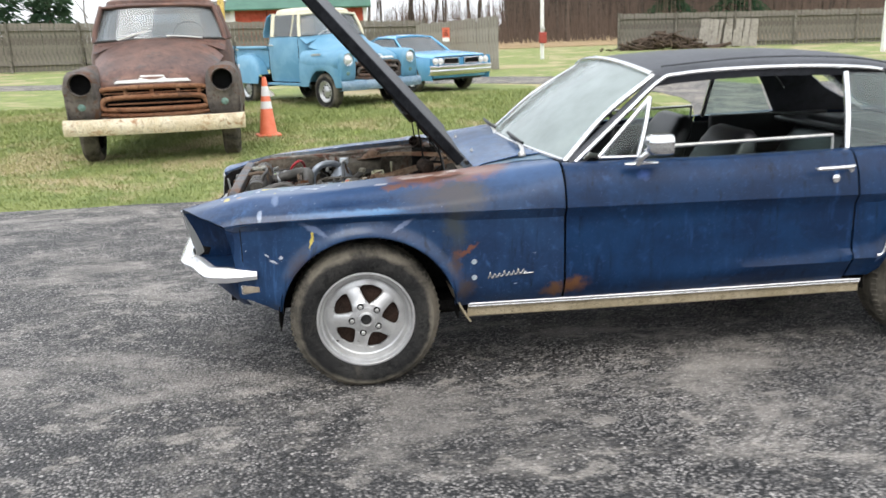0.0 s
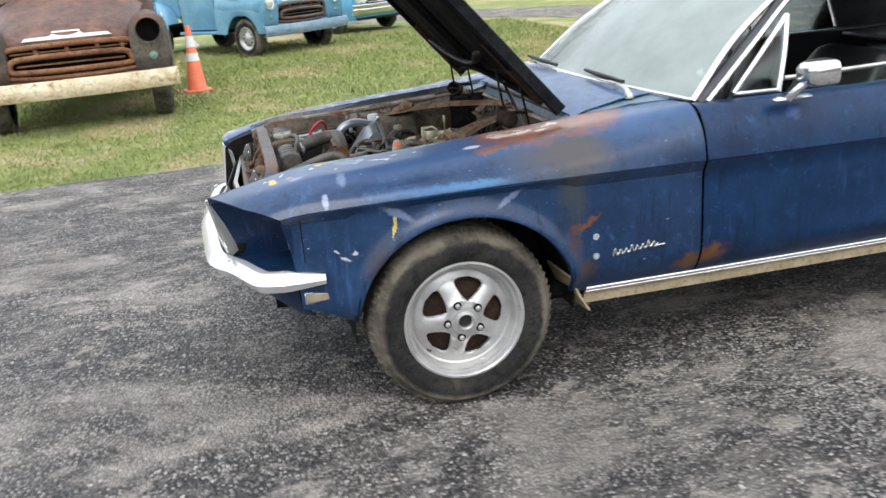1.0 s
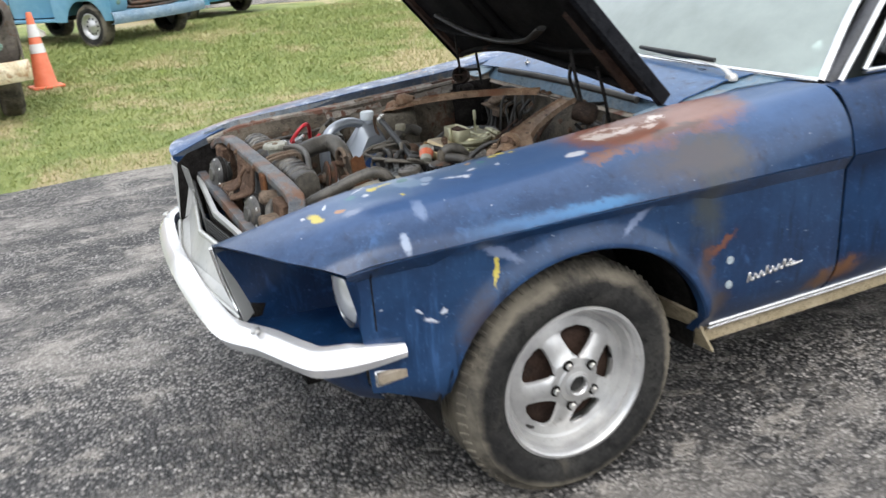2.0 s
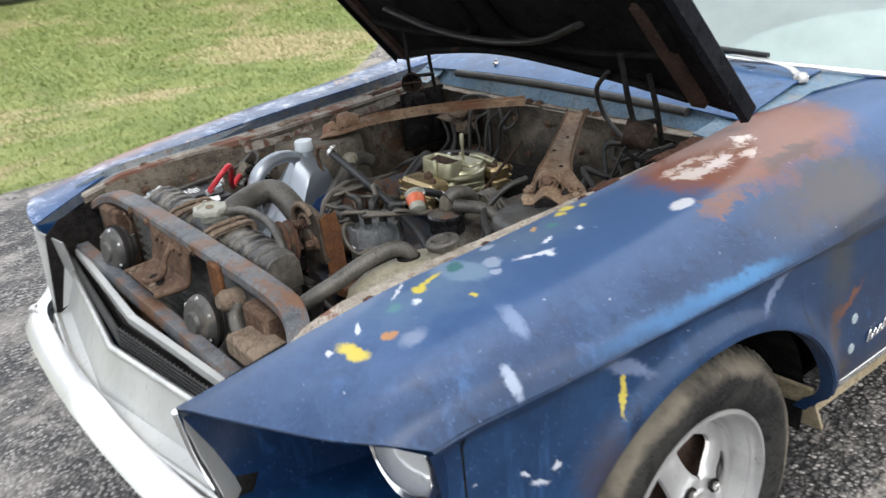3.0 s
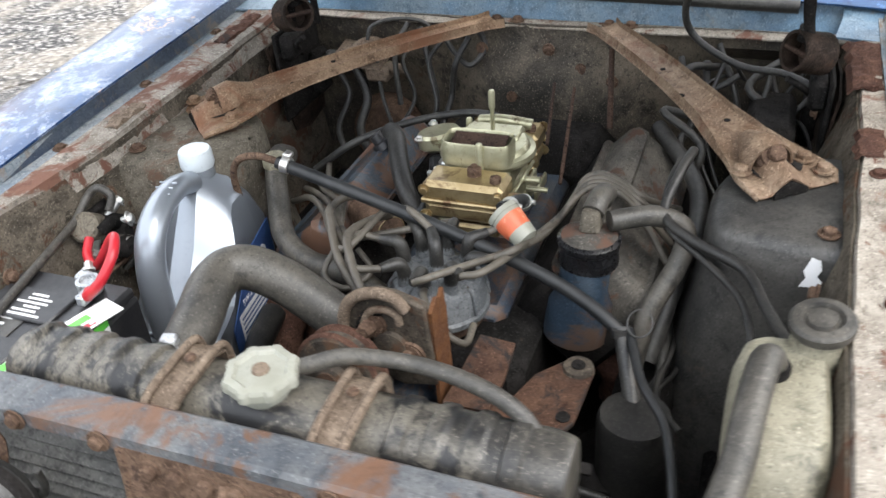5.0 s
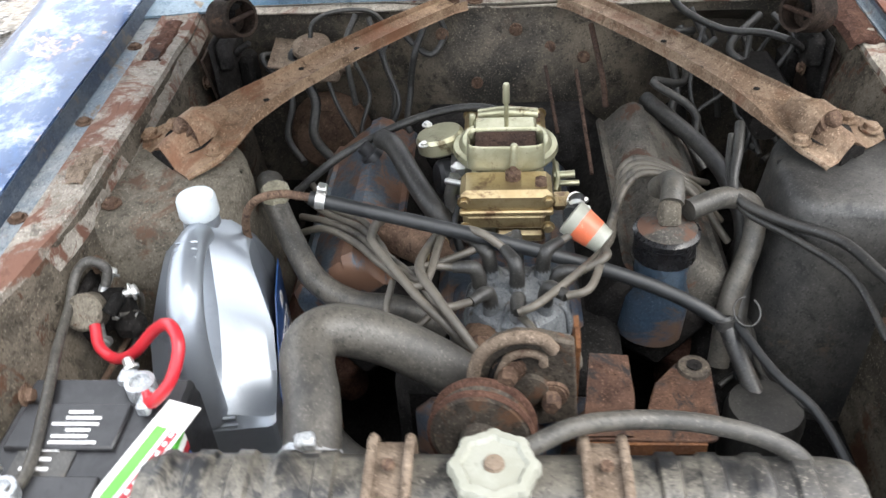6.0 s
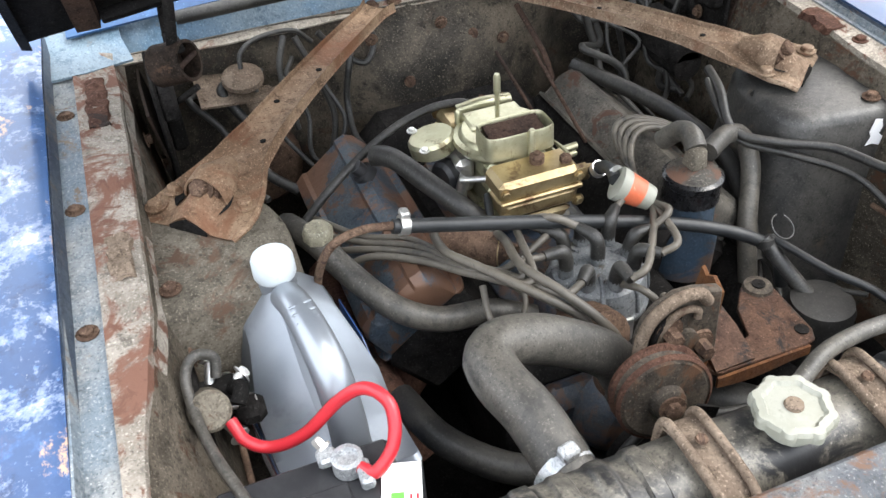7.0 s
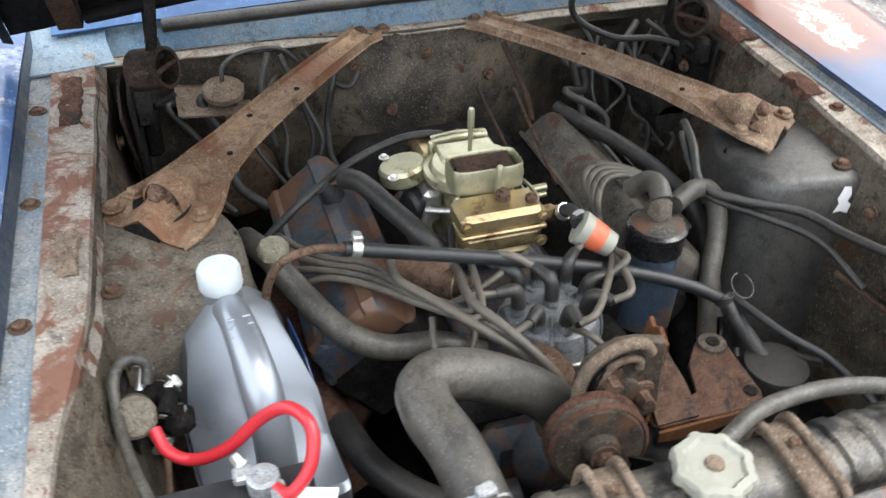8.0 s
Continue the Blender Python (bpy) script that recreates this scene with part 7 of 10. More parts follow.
part("long_hose", Geo().tube([(-0.051, 1.13, 0.849), (-0.052, 1.05, 0.826), (-0.056, 0.93, 0.793), (-0.066, 0.80, 0.757), (-0.085, 0.70, 0.73), (-0.115, 0.63, 0.708), (-0.135, 0.595, 0.68), (-0.15, 0.585, 0.63)], 0.0095, 16, 6), M["hose_black"], car, "new black rubber hose across the engine")
part("hose_clamp", Geo().lathe([(0.0098, -0.006), (0.0125, -0.006), (0.0125, 0.006), (0.0098, 0.006)], 18, axis_to((0, -1, -0.25), (-0.051, 1.116, 0.846))).box((0, 0, 0), (0.016, 0.009, 0.012), 0.002, axis_to((0, -1, -0.25), (-0.051, 1.116, 0.846)) @ Matrix.Translation((0.004, 0.015, 0))), M["zinc"], car)
part("dip_tube", Geo().tube([(-0.122, 0.612, 0.705), (-0.15, 0.60, 0.68), (-0.20, 0.58, 0.645)], 0.011, 10, 4).lathe([(0.0135, 0), (0.0135, 0.012), (0.011, 0.013)], 14, axis_to((0.3, 0.1, 0.9), (-0.128, 0.61, 0.695))), M["tower"], car)
part("dipstick_ring", Geo().tube([(-0.128 + 0.016 * math.cos(a) , 0.588 + 0.016 * math.sin(a), 0.722 + 0.01 * math.cos(a)) for a in np.linspace(0, 5.6, 16)], 0.0013, 6, 1), M["tower"], car)

# upper radiator hose
uh = part("radiator_hose", Geo().tube([(-0.245, 0.905, 0.645), (-0.243, 0.912, 0.685), (-0.243, 0.930, 0.718), (-0.242, 0.968, 0.752), (-0.241, 1.022, 0.786), (-0.244, 1.070, 0.803), (-0.262, 1.094, 0.806), (-0.295, 1.096, 0.804), (-0.34, 1.084, 0.798), (-0.385, 1.077, 0.786), (-0.415, 1.075, 0.777), (-0.445, 1.07, 0.77)], 0.0295, 18, 6), M["hose_dust"], car, "thick dusty upper radiator hose")
part("worm_clamp", Geo().lathe([(0.0296, -0.007), (0.0325, -0.007), (0.0325, 0.007), (0.0296, 0.007)], 24, axis_to((-1, -0.2, -0.1), (-0.405, 1.077, 0.777))).box((0, 0, 0), (0.02, 0.014, 0.016), 0.003, axis_to((-1, -0.2, -0.1), (-0.405, 1.077, 0.777)) @ Matrix.Translation((0.0, 0.036, 0))), M["lead"], uh)
part("worm_clamp", Geo().lathe([(0.0296, -0.007), (0.032, -0.007), (0.032, 0.007), (0.0296, 0.007)], 24, axis_to((-0.35, 0, 0.93), (-0.236, 0.908, 0.667))), M["rust"], uh)
part("lower_hose", Geo().tube([(-0.42, 0.58, 0.55), (-0.3, 0.66, 0.53), (-0.2, 0.8, 0.55)], 0.035, 12, 5), M["rubber"], car)
part("bypass_hose", Geo().tube([(-0.10, 1.16, 0.60), (-0.2, 1.13, 0.605), (-0.28, 1.06, 0.61), (-0.29, 0.98, 0.62)], 0.02, 10, 6), M["rubber"], car)
part("overflow_hose", Geo().tube([(-0.462, 0.873, 0.868), (-0.443, 0.82, 0.879), (-0.438, 0.74, 0.878), (-0.45, 0.668, 0.868), (-0.46, 0.632, 0.835), (-0.455, 0.635, 0.76), (-0.45, 0.64, 0.65)], 0.0085, 10, 6), M["hose_dust"], car, "grey overflow hose")

# accessory bracket, pulley, mounting plate
facing = Matrix(((0, 0, 1, -0.283), (1, 0, 0, 0), (0, 1, 0, 0), (0, 0, 0, 1)))
arc = [(0.905, 0.712), (0.919, 0.745), (0.920, 0.780), (0.912, 0.806), (0.897, 0.822), (0.875, 0.831), (0.850, 0.829)]
abp = part("pump_bracket", Geo().prism(arc + [(0.814, 0.818), (0.806, 0.70), (0.85, 0.69)], 0.014, facing), M["bracket_grey"], car, "grimy slotted pump bracket", bevel=0.003)
part("bracket_rib", Geo().tube([(-0.287, y, z) for y, z in arc] + [(-0.286, 0.836, 0.812)], 0.0075, 12, 5), M["rust_dust"], abp)
part("bracket_slot", Geo().tube([(-0.284, 0.903, 0.751), (-0.284, 0.899, 0.780), (-0.284, 0.888, 0.797), (-0.284, 0.870, 0.802)], 0.005, 10, 5), M["soot_shade"], abp)
part("slot_rim", Geo().tube([(-0.286, 0.892, 0.745), (-0.286, 0.894, 0.776), (-0.286, 0.884, 0.800), (-0.286, 0.864, 0.808), (-0.286, 0.848, 0.802), (-0.286, 0.846, 0.79)], 0.005, 10, 5), M["rust_dust"], abp)
for y_, z_ in ((0.883, 0.782), (0.836, 0.744)):
    part("bracket_bolt", Geo().bolt((-0.284, y_, z_), (-1, 0.1, 0.1), 0.0105, 0.024).lathe([(0.019, 0), (0.018, 0.004), (0, 0.004)], 18, axis_to((-1, 0, 0), (-0.2835, y_, z_))), M["rust"], abp)
part("bracket_boss", Geo().lathe([(0.024, -0.02), (0.022, 0.006), (0.010, 0.008), (0, 0.008)], 20, axis_to((-1, 0, 0), (-0.284, 0.862, 0.752))), M["bracket_grey"], abp)
part("orange_flange", Geo().prism([(0.004, 0), (0.044, 0.0), (0.05, 0.03), (0.046, 0.13), (0.040, 0.165), (0.03, 0.158), (0.018, 0.166), (0.0, 0.155)], 0.005, Matrix.Translation((-0.278, 0.812, 0.652)) @ Euler((radians(90), 0, 0)).to_matrix().to_4x4()), M["rust_orange"], abp, "orange-rusted bracket flange")
pul = part("idler_pulley", Geo().lathe([(0, 0.018), (0.012, 0.018), (0.02, 0.014), (0.022, 0.004), (0.05, 0.003), (0.0555, 0.0), (0.056, -0.003), (0.045, -0.012), (0.056, -0.021), (0.055, -0.026), (0, -0.026)], 36, axis_to((-0.98, 0.12, 0.16), (-0.335, 0.913, 0.733))), M["bracket_grey"], car, "rusty grooved idler pulley", angle=25)
part("pulley_rim", Geo().lathe([(0.0545, 0.0022), (0.0585, 0.0), (0.0585, -0.004), (0.053, -0.006)], 36, axis_to((-0.98, 0.12, 0.16), (-0.335, 0.913, 0.733))).lathe([(0.053, -0.018), (0.0585, -0.021), (0.058, -0.026), (0.05, -0.027)], 36, axis_to((-0.98, 0.12, 0.16), (-0.335, 0.913, 0.733))), M["rust_red"], pul)
part("pulley_bolt", Geo().bolt((-0.352, 0.915, 0.736), (-0.98, 0.12, 0.16), 0.011, 0.01), M["rust"], pul)
mpp = part("mounting_plate", Geo().prism([(-0.168, 0.678), (-0.158, 0.664), (-0.159, 0.645), (-0.172, 0.634), (-0.270, 0.640), (-0.285, 0.648), (-0.289, 0.664), (-0.286, 0.795), (-0.278, 0.804), (-0.250, 0.802), (-0.215, 0.766), (-0.250, 0.737), (-0.246, 0.722), (-0.20, 0.706)], 0.007, Matrix.Translation((0, 0, 0.6645))), M["plate_rust"], car, "red-rusted mounting plate", bevel=0.002)
part("plate_edge", Geo().sheet([[(-0.2885, y, 0.6715 - 0.003) for y in np.linspace(0.66, 0.80, 6)], [(-0.2885, y, 0.650 + 0.004 * math.sin(40 * y)) for y in np.linspace(0.66, 0.80, 6)]], 0.004), M["rust_orange"], mpp)
part("plate_boss", Geo().lathe([(0.021, 0.0), (0.019, 0.006), (0.008, 0.007), (0, 0.007)], 20, Matrix.Translation((-0.176, 0.655, 0.670))), M["bracket_grey"], mpp)
part("plate_leaf", Geo().sheet([[(-0.284, 0.800, 0.670), (-0.284, 0.742, 0.670)], [(-0.235, 0.792, 0.684), (-0.235, 0.736, 0.680)], [(-0.178, 0.785, 0.697), (-0.178, 0.738, 0.692)]], 0.006), M["plate_rust"], mpp)
part("plate_tab", Geo().prism([(0, 0), (0.045, 0), (0.04, -0.03), (0.022, -0.038), (0.004, -0.03)], 0.005, Matrix(((0, 0, 1, -0.275), (1, 0, 0, 0.675), (0, 1, 0, 0.666), (0, 0, 0, 1)))), M["rust_orange"], mpp)
for x, y, z in ((-0.263, 0.771, 0.6715), (-0.266, 0.654, 0.6715), (-0.176, 0.655, 0.677), (-0.199, 0.760, 0.6915)):
    part("plate_hole", Geo().lathe([(0.0092, 0.0), (0.0092, 0.0015), (0, 0.0015)], 16, Matrix.Translation((x, y, z + 0.0005))), M["soot_shade"], mpp)
# fan, belts and lower pulleys in the dark
part("crank_pulley", Geo().lathe([(0, 0.02), (0.07, 0.02), (0.075, 0.01), (0.068, 0.0), (0.075, -0.01), (0.07, -0.02), (0, -0.02)], 32, axis_to((-1, 0, 0), (-0.29, 0.885, 0.43))), M["soot_shade"], eng)
part("fan_pulley", Geo().lathe([(0, 0.03), (0.03, 0.03), (0.032, 0.01), (0.06, 0.008), (0.065, 0.0), (0.058, -0.006), (0.065, -0.014), (0, -0.014)], 32, axis_to((-1, 0, 0), (-0.30, 0.885, 0.575))), M["soot_shade"], eng)
part("alternator", Geo().lathe([(0, 0.06), (0.05, 0.06), (0.062, 0.04), (0.064, -0.04), (0.05, -0.06), (0, -0.06)], 24, axis_to((-1, 0, 0), (-0.20, 0.60, 0.50))), M["soot_shade"], car, "sooty black pump under the hoses")
part("pump_can", Geo().lathe([(0.046, 0.50), (0.047, 0.64), (0.043, 0.652), (0.02, 0.656), (0.0, 0.656)], 24, Matrix.Translation((-0.218, 0.575, 0))), M["rubber"], car, "black canister under the dipstick tube", angle=30)
part("fan_belt", Geo().tube([(-0.305, 0.95, 0.575), (-0.305, 0.93, 0.62), (-0.305, 0.88, 0.642), (-0.305, 0.75, 0.605), (-0.29, 0.60, 0.572), (-0.29, 0.565, 0.54), (-0.29, 0.59, 0.50), (-0.305, 0.83, 0.37), (-0.305, 0.90, 0.36), (-0.305, 0.955, 0.42), (-0.305, 0.95, 0.575)], 0.0065, 6, 5), M["rubber"], eng)
for k in range(5):
    a = 2 * math.pi * k / 5 + 0.3
    part("fan_blade", Geo().sheet([[(-0.335, 0.885 + 0.05 * math.cos(a), 0.575 + 0.05 * math.sin(a)), (-0.33, 0.885 + 0.10 * math.cos(a - 0.12), 0.575 + 0.10 * math.sin(a - 0.12)), (-0.328, 0.885 + 0.145 * math.cos(a - 0.16), 0.575 + 0.145 * math.sin(a - 0.16))], [(-0.345, 0.885 + 0.05 * math.cos(a + 0.5), 0.575 + 0.05 * math.sin(a + 0.5)), (-0.355, 0.885 + 0.10 * math.cos(a + 0.3), 0.575 + 0.10 * math.sin(a + 0.3)), (-0.36, 0.885 + 0.145 * math.cos(a + 0.22), 0.575 + 0.145 * math.sin(a + 0.22))]], 0.003), M["soot_shade"], eng)

# washer tank on the driver side
wt = Geo()
rows = []
for z, x0, x1, y0, y1 in ((0.56, -0.43, -0.31, 0.40, 0.455), (0.70, -0.445, -0.278, 0.388, 0.468), (0.78, -0.440, -0.260, 0.382, 0.478), (0.806, -0.428, -0.252, 0.382, 0.477), (0.824, -0.398, -0.246, 0.385, 0.470), (0.833, -0.362, -0.252, 0.392, 0.458)):
    ring_ = []
    for a in np.linspace(0, 2 * math.pi, 29)[:-1]:
        ring_.append(((x0 + x1) / 2 + (x1 - x0) / 2 * np.sign(math.cos(a)) * abs(math.cos(a)) ** 0.42, (y0 + y1) / 2 + (y1 - y0) / 2 * np.sign(math.sin(a)) * abs(math.sin(a)) ** 0.42, z))
    rows.append(ring_)
wt.loft(rows, ring=True, caps=True)
wsh = part("washer_tank", wt, M["washer"], car, "yellowed cream washer tank", angle=50)
part("tank_spout", Geo().lathe([(0.030, 0.815), (0.027, 0.835), (0.025, 0.853)], 24, Matrix.Translation((-0.250, 0.398, 0))), M["washer"], wsh)
part("tank_cap", Geo().lathe([(0.024, -0.010), (0.031, -0.006), (0.032, 0.004), (0.029, 0.008), (0.021, 0.009), (0.019, 0.004), (0.016, 0.004), (0.014, 0.008), (0, 0.009)], 24, axis_to((-0.12, 0.10, 1), (-0.25, 0.398, 0.858))), M["hose_dust"], wsh, "grey push-on cap")
part("tank_hole", Geo().prism([(0.024 * math.cos(a), 0.019 * math.sin(a)) for a in np.linspace(0, 2 * math.pi, 20)[:-1]], 0.003, Matrix.Translation((-0.300, 0.441, 0.8325))), M["soot_shade"], wsh)
part("washer_hose", Geo().tube([(-0.292, 0.440, 0.818), (-0.300, 0.442, 0.842), (-0.326, 0.449, 0.857), (-0.378, 0.457, 0.850), (-0.443, 0.465, 0.828), (-0.51, 0.485, 0.80), (-0.545, 0.52, 0.76)], 0.0155, 12, 6), M["hose_dust"], car, "thick grey hose into the tank")

# wiring on the driver side tower and apron
part("tower_wire", Geo().tube([(0.12, 0.56, 0.845), (0.07, 0.572, 0.835), (0.015, 0.583, 0.80), (-0.03, 0.54, 0.792), (-0.075, 0.475, 0.79), (-0.148, 0.446, 0.79), (-0.22, 0.42, 0.80), (-0.26, 0.40, 0.83)], 0.007, 8, 6), M["rubber"], car)
part("tower_wire", Geo().tube([(0.10, 0.575, 0.84), (0.05, 0.585, 0.815), (0.005, 0.575, 0.785), (-0.05, 0.52, 0.775), (-0.12, 0.47, 0.768), (-0.2, 0.45, 0.74)], 0.005, 8, 6), M["rubber"], car)
part("ground_cable", Geo().tube([(-0.125, 0.60, 0.705), (-0.21, 0.572, 0.70), (-0.273, 0.534, 0.69), (-0.38, 0.51, 0.66), (-0.48, 0.5, 0.60)], 0.006, 8, 6), M["hose_black"], car)
part("hood_cable", Geo().tube([(0.36, 0.53, 1.04), (0.40, 0.60, 0.985), (0.43, 0.615, 0.93), (0.44, 0.59, 0.885), (0.43, 0.52, 0.85), (0.42, 0.45, 0.845), (0.38, 0.40, 0.84)], 0.006, 8, 6), M["rubber"], car, "sagging black cable from the hood")
part("vacuum_hose", Geo().tube([(0.187, 1.215, 0.70), (0.214, 1.14, 0.75), (0.267, 1.045, 0.775), (0.295, 0.96, 0.785), (0.29, 0.90, 0.785), (0.27, 0.88, 0.77)], 0.0068, 8, 6), M["rubber"], car)
part("pcv_hose", Geo().tube([(0.225, 1.075, 0.772), (0.195, 1.052, 0.776), (0.13, 1.02, 0.762), (0.075, 0.985, 0.740), (0.06, 0.955, 0.71)], 0.016, 10, 6), M["rubber"], car)
part("pcv_grommet", Geo().lathe([(0.02, 0.0), (0.018, 0.012), (0.012, 0.014), (0.012, 0.03), (0, 0.03)], 16, axis_to((0, 0.6, 0.8), (0.225, 1.09, 0.738))), M["black_plastic"], car)
part("carb_hose", Geo().tube([(0.09, 0.945, 0.745), (0.055, 0.955, 0.73), (0.04, 0.95, 0.70), (0.045, 0.94, 0.67)], 0.0062, 8, 6), M["hose_black"], car)
# round vacuum motor and bracket at the passenger side of the firewall
vm = part("vacuum_motor", Geo().lathe([(0, 0.016), (0.012, 0.016), (0.026, 0.010), (0.034, 0.004), (0.035, -0.004), (0.02, -0.014), (0.012, -0.03), (0, -0.03)], 24, axis_to((-0.25, 0.0, 1), (0.47, 1.222, 0.822))), M["rust_dust"], car, "rusty round vacuum motor")
part("motor_bracket", Geo().sheet([[(0.44, 1.19, 0.79), (0.44, 1.30, 0.80)], [(0.53, 1.19, 0.80), (0.53, 1.30, 0.815)]], 0.004).box((0.47, 1.20, 0.775), (0.05, 0.05, 0.03), 0.006).tube([(0.47, 1.20, 0.78), (0.47, 1.15, 0.785)], 0.01, 8, 2), M["rust_dust"], vm)
part("motor_hose", Geo().tube([(0.47, 1.222, 0.838), (0.48, 1.215, 0.862), (0.50, 1.18, 0.872), (0.51, 1.12, 0.868), (0.51, 1.09, 0.84)], 0.004, 8, 6), M["rubber"], car)
part("blower_motor", Geo().lathe([(0, 0.05), (0.06, 0.05), (0.075, 0.03), (0.08, 0.0)], 28, axis_to((-1, 0, 0.1), (0.53, 1.22, 0.62))), M["rust"], car, "rusty blower motor")
for p in ([(0.50, 1.08, 0.86), (0.49, 1.05, 0.82), (0.47, 1.01, 0.80), (0.49, 0.985, 0.83), (0.5, 1.0, 0.865)], [(0.50, 1.12, 0.86), (0.48, 1.10, 0.80), (0.46, 1.08, 0.72), (0.44, 1.10, 0.65)], [(0.49, 1.14, 0.87), (0.46, 1.16, 0.82), (0.44, 1.15, 0.72)], [(0.48, 0.62, 0.84), (0.45, 0.60, 0.80), (0.44, 0.56, 0.80), (0.46, 0.52, 0.82)], [(0.50, 0.56, 0.86), (0.46, 0.52, 0.78), (0.44, 0.5, 0.68)]):
    part("firewall_wire", Geo().tube(p, 0.0055, 8, 6), M["rubber"], car)
part("master_cylinder", Geo().box((0.38, 0.46, 0.77), (0.16, 0.075, 0.06), 0.012).tube([(0.48, 0.46, 0.74), (0.30, 0.46, 0.74)], 0.028, 12, 3), M["soot_shade"], car, "sooty brake master cylinder")
part("steering_column", Geo().tube([(0.52, 0.56, 0.66), (0.30, 0.57, 0.55), (0.10, 0.57, 0.45)], 0.02, 10, 3), M["soot_shade"], car)

# battery, starter relay, cables
bat = part("battery", Geo().box((-0.385, 1.315, 0.66), (0.19, 0.185, 0.21), 0.006).box((-0.385, 1.315, 0.77), (0.186, 0.18, 0.018), 0.005), M["black_plastic"], car, "black battery with coloured labels")
part("battery_label", Geo().box((-0.405, 1.345, 0.7802), (0.10, 0.06, 0.0012), 0.0005), M["tower"], bat)
for k in range(5):
    part("label_bar", Geo().box((-0.43 + 0.012 * k, 1.35, 0.7812), (0.004, 0.034 - 0.004 * (k % 3), 0.0008), 0.0002), M["label_white"], bat)
for k, (nm, dz) in enumerate((("label_green", 0.0), ("label_white", -0.012), ("label_red", -0.024), ("label_blue", -0.04))):
    part("battery_stripe", Geo().box((-0.415, 1.2215, 0.768 + dz), (0.12, 0.0016, 0.011), 0.0004), M[nm], bat)
tag = Matrix.Translation((-0.412, 1.247, 0.7805)) @ Matrix.Rotation(radians(-17.5), 4, "Z")
part("battery_tag", Geo().box((0, 0, 0.0008), (0.165, 0.040, 0.0016), 0.0004, tag), M["label_white"], bat, "white sale label")
part("label_stripe", Geo().box((-0.015, 0.004, 0.0020), (0.125, 0.013, 0.0008), 0.0003, tag), M["label_green"], bat, "green stripe")
part("label_stripe", Geo().box((-0.01, -0.012, 0.0020), (0.11, 0.009, 0.0008), 0.0003, tag), M["label_red"], bat, "red stripe")
for k in range(9):
    part("label_bar", Geo().box((-0.055 + 0.012 * k, -0.012, 0.0026), (0.006, 0.004, 0.0006), 0.0002, tag), M["label_white"], bat)
part("battery_lid", Geo().box((-0.365, 1.335, 0.7815), (0.06, 0.115, 0.006), 0.002).box((-0.45, 1.335, 0.7815), (0.045, 0.115, 0.006), 0.002), M["black_plastic"], bat)
for k in range(6):
    part("label_bar", Geo().box((-0.388 + 0.008 * k, 1.322 + 0.006 * (k % 2), 0.7850), (0.0035, 0.050 - 0.012 * (k % 3), 0.0008), 0.0002), M["label_white"], bat)
for x, y in ((-0.318, 1.272), (-0.455, 1.36)):
    cl = part("battery_clamp", Geo().lathe([(0.016, 0), (0.016, 0.018), (0.011, 0.019), (0.0105, 0.014), (0, 0.014)], 20, Matrix.Translation((x, y, 0.781))).box((x - 0.02, y - 0.012, 0.79), (0.03, 0.014, 0.016), 0.003).box((x + 0.012, y + 0.018, 0.792), (0.018, 0.02, 0.013), 0.003), M["lead"], bat, "grey lead clamp", angle=30)
    part("clamp_bolt", Geo().bolt((x + 0.022, y + 0.018, 0.794), (0.6, 0.4, 0.5), 0.006, 0.014), M["zinc"], cl)
part("battery_tray", Geo().box((-0.385, 1.315, 0.548), (0.22, 0.21, 0.015), 0.004), M["rust_red"], car)
part("positive_cable", Geo().tube([(-0.205, 1.372, 0.775), (-0.227, 1.362, 0.762), (-0.243, 1.338, 0.758), (-0.262, 1.302, 0.785), (-0.272, 1.262, 0.83), (-0.287, 1.236, 0.851), (-0.312, 1.22, 0.845), (-0.336, 1.227, 0.82), (-0.345, 1.25, 0.797), (-0.33, 1.262, 0.792)], 0.0068, 12, 7), M["red_cable"], car, "bright red battery cable")
rel = part("starter_relay", Geo().lathe([(0, 0.034), (0.019, 0.034), (0.023, 0.030), (0.024, 0.0), (0.020, -0.012)], 22, axis_to((-0.75, -0.15, 0.6), (-0.168, 1.394, 0.765))), M["tower_dust"], car, "dusty starter relay with bolted leads")
part("relay_body", Geo().box((-0.150, 1.378, 0.752), (0.040, 0.060, 0.058), 0.012).box((-0.168, 1.350, 0.742), (0.035, 0.035, 0.030), 0.009).box((-0.150, 1.403, 0.750), (0.07, 0.014, 0.085), 0.005).tube([(-0.16, 1.36, 0.775), (-0.175, 1.352, 0.788), (-0.19, 1.36, 0.78)], 0.009, 10, 4), M["soot_shade"], rel)
for dx, dy, dz in ((0.025, -0.048, 0.012), (0.0, -0.052, -0.022), (-0.052, -0.026, -0.015), (0.045, -0.014, 0.03), (0.042, -0.03, -0.01)):
    part("relay_stud", Geo().tube([(-0.165 + dx * 0.4, 1.39 + dy * 0.4, 0.765 + dz * 0.4), (-0.165 + dx, 1.39 + dy, 0.765 + dz)], 0.006, 8, 2).bolt((-0.165 + dx * 0.85, 1.39 + dy * 0.85, 0.765 + dz * 0.85), (dx, dy, dz), 0.008, 0.008), M["zinc"], rel)
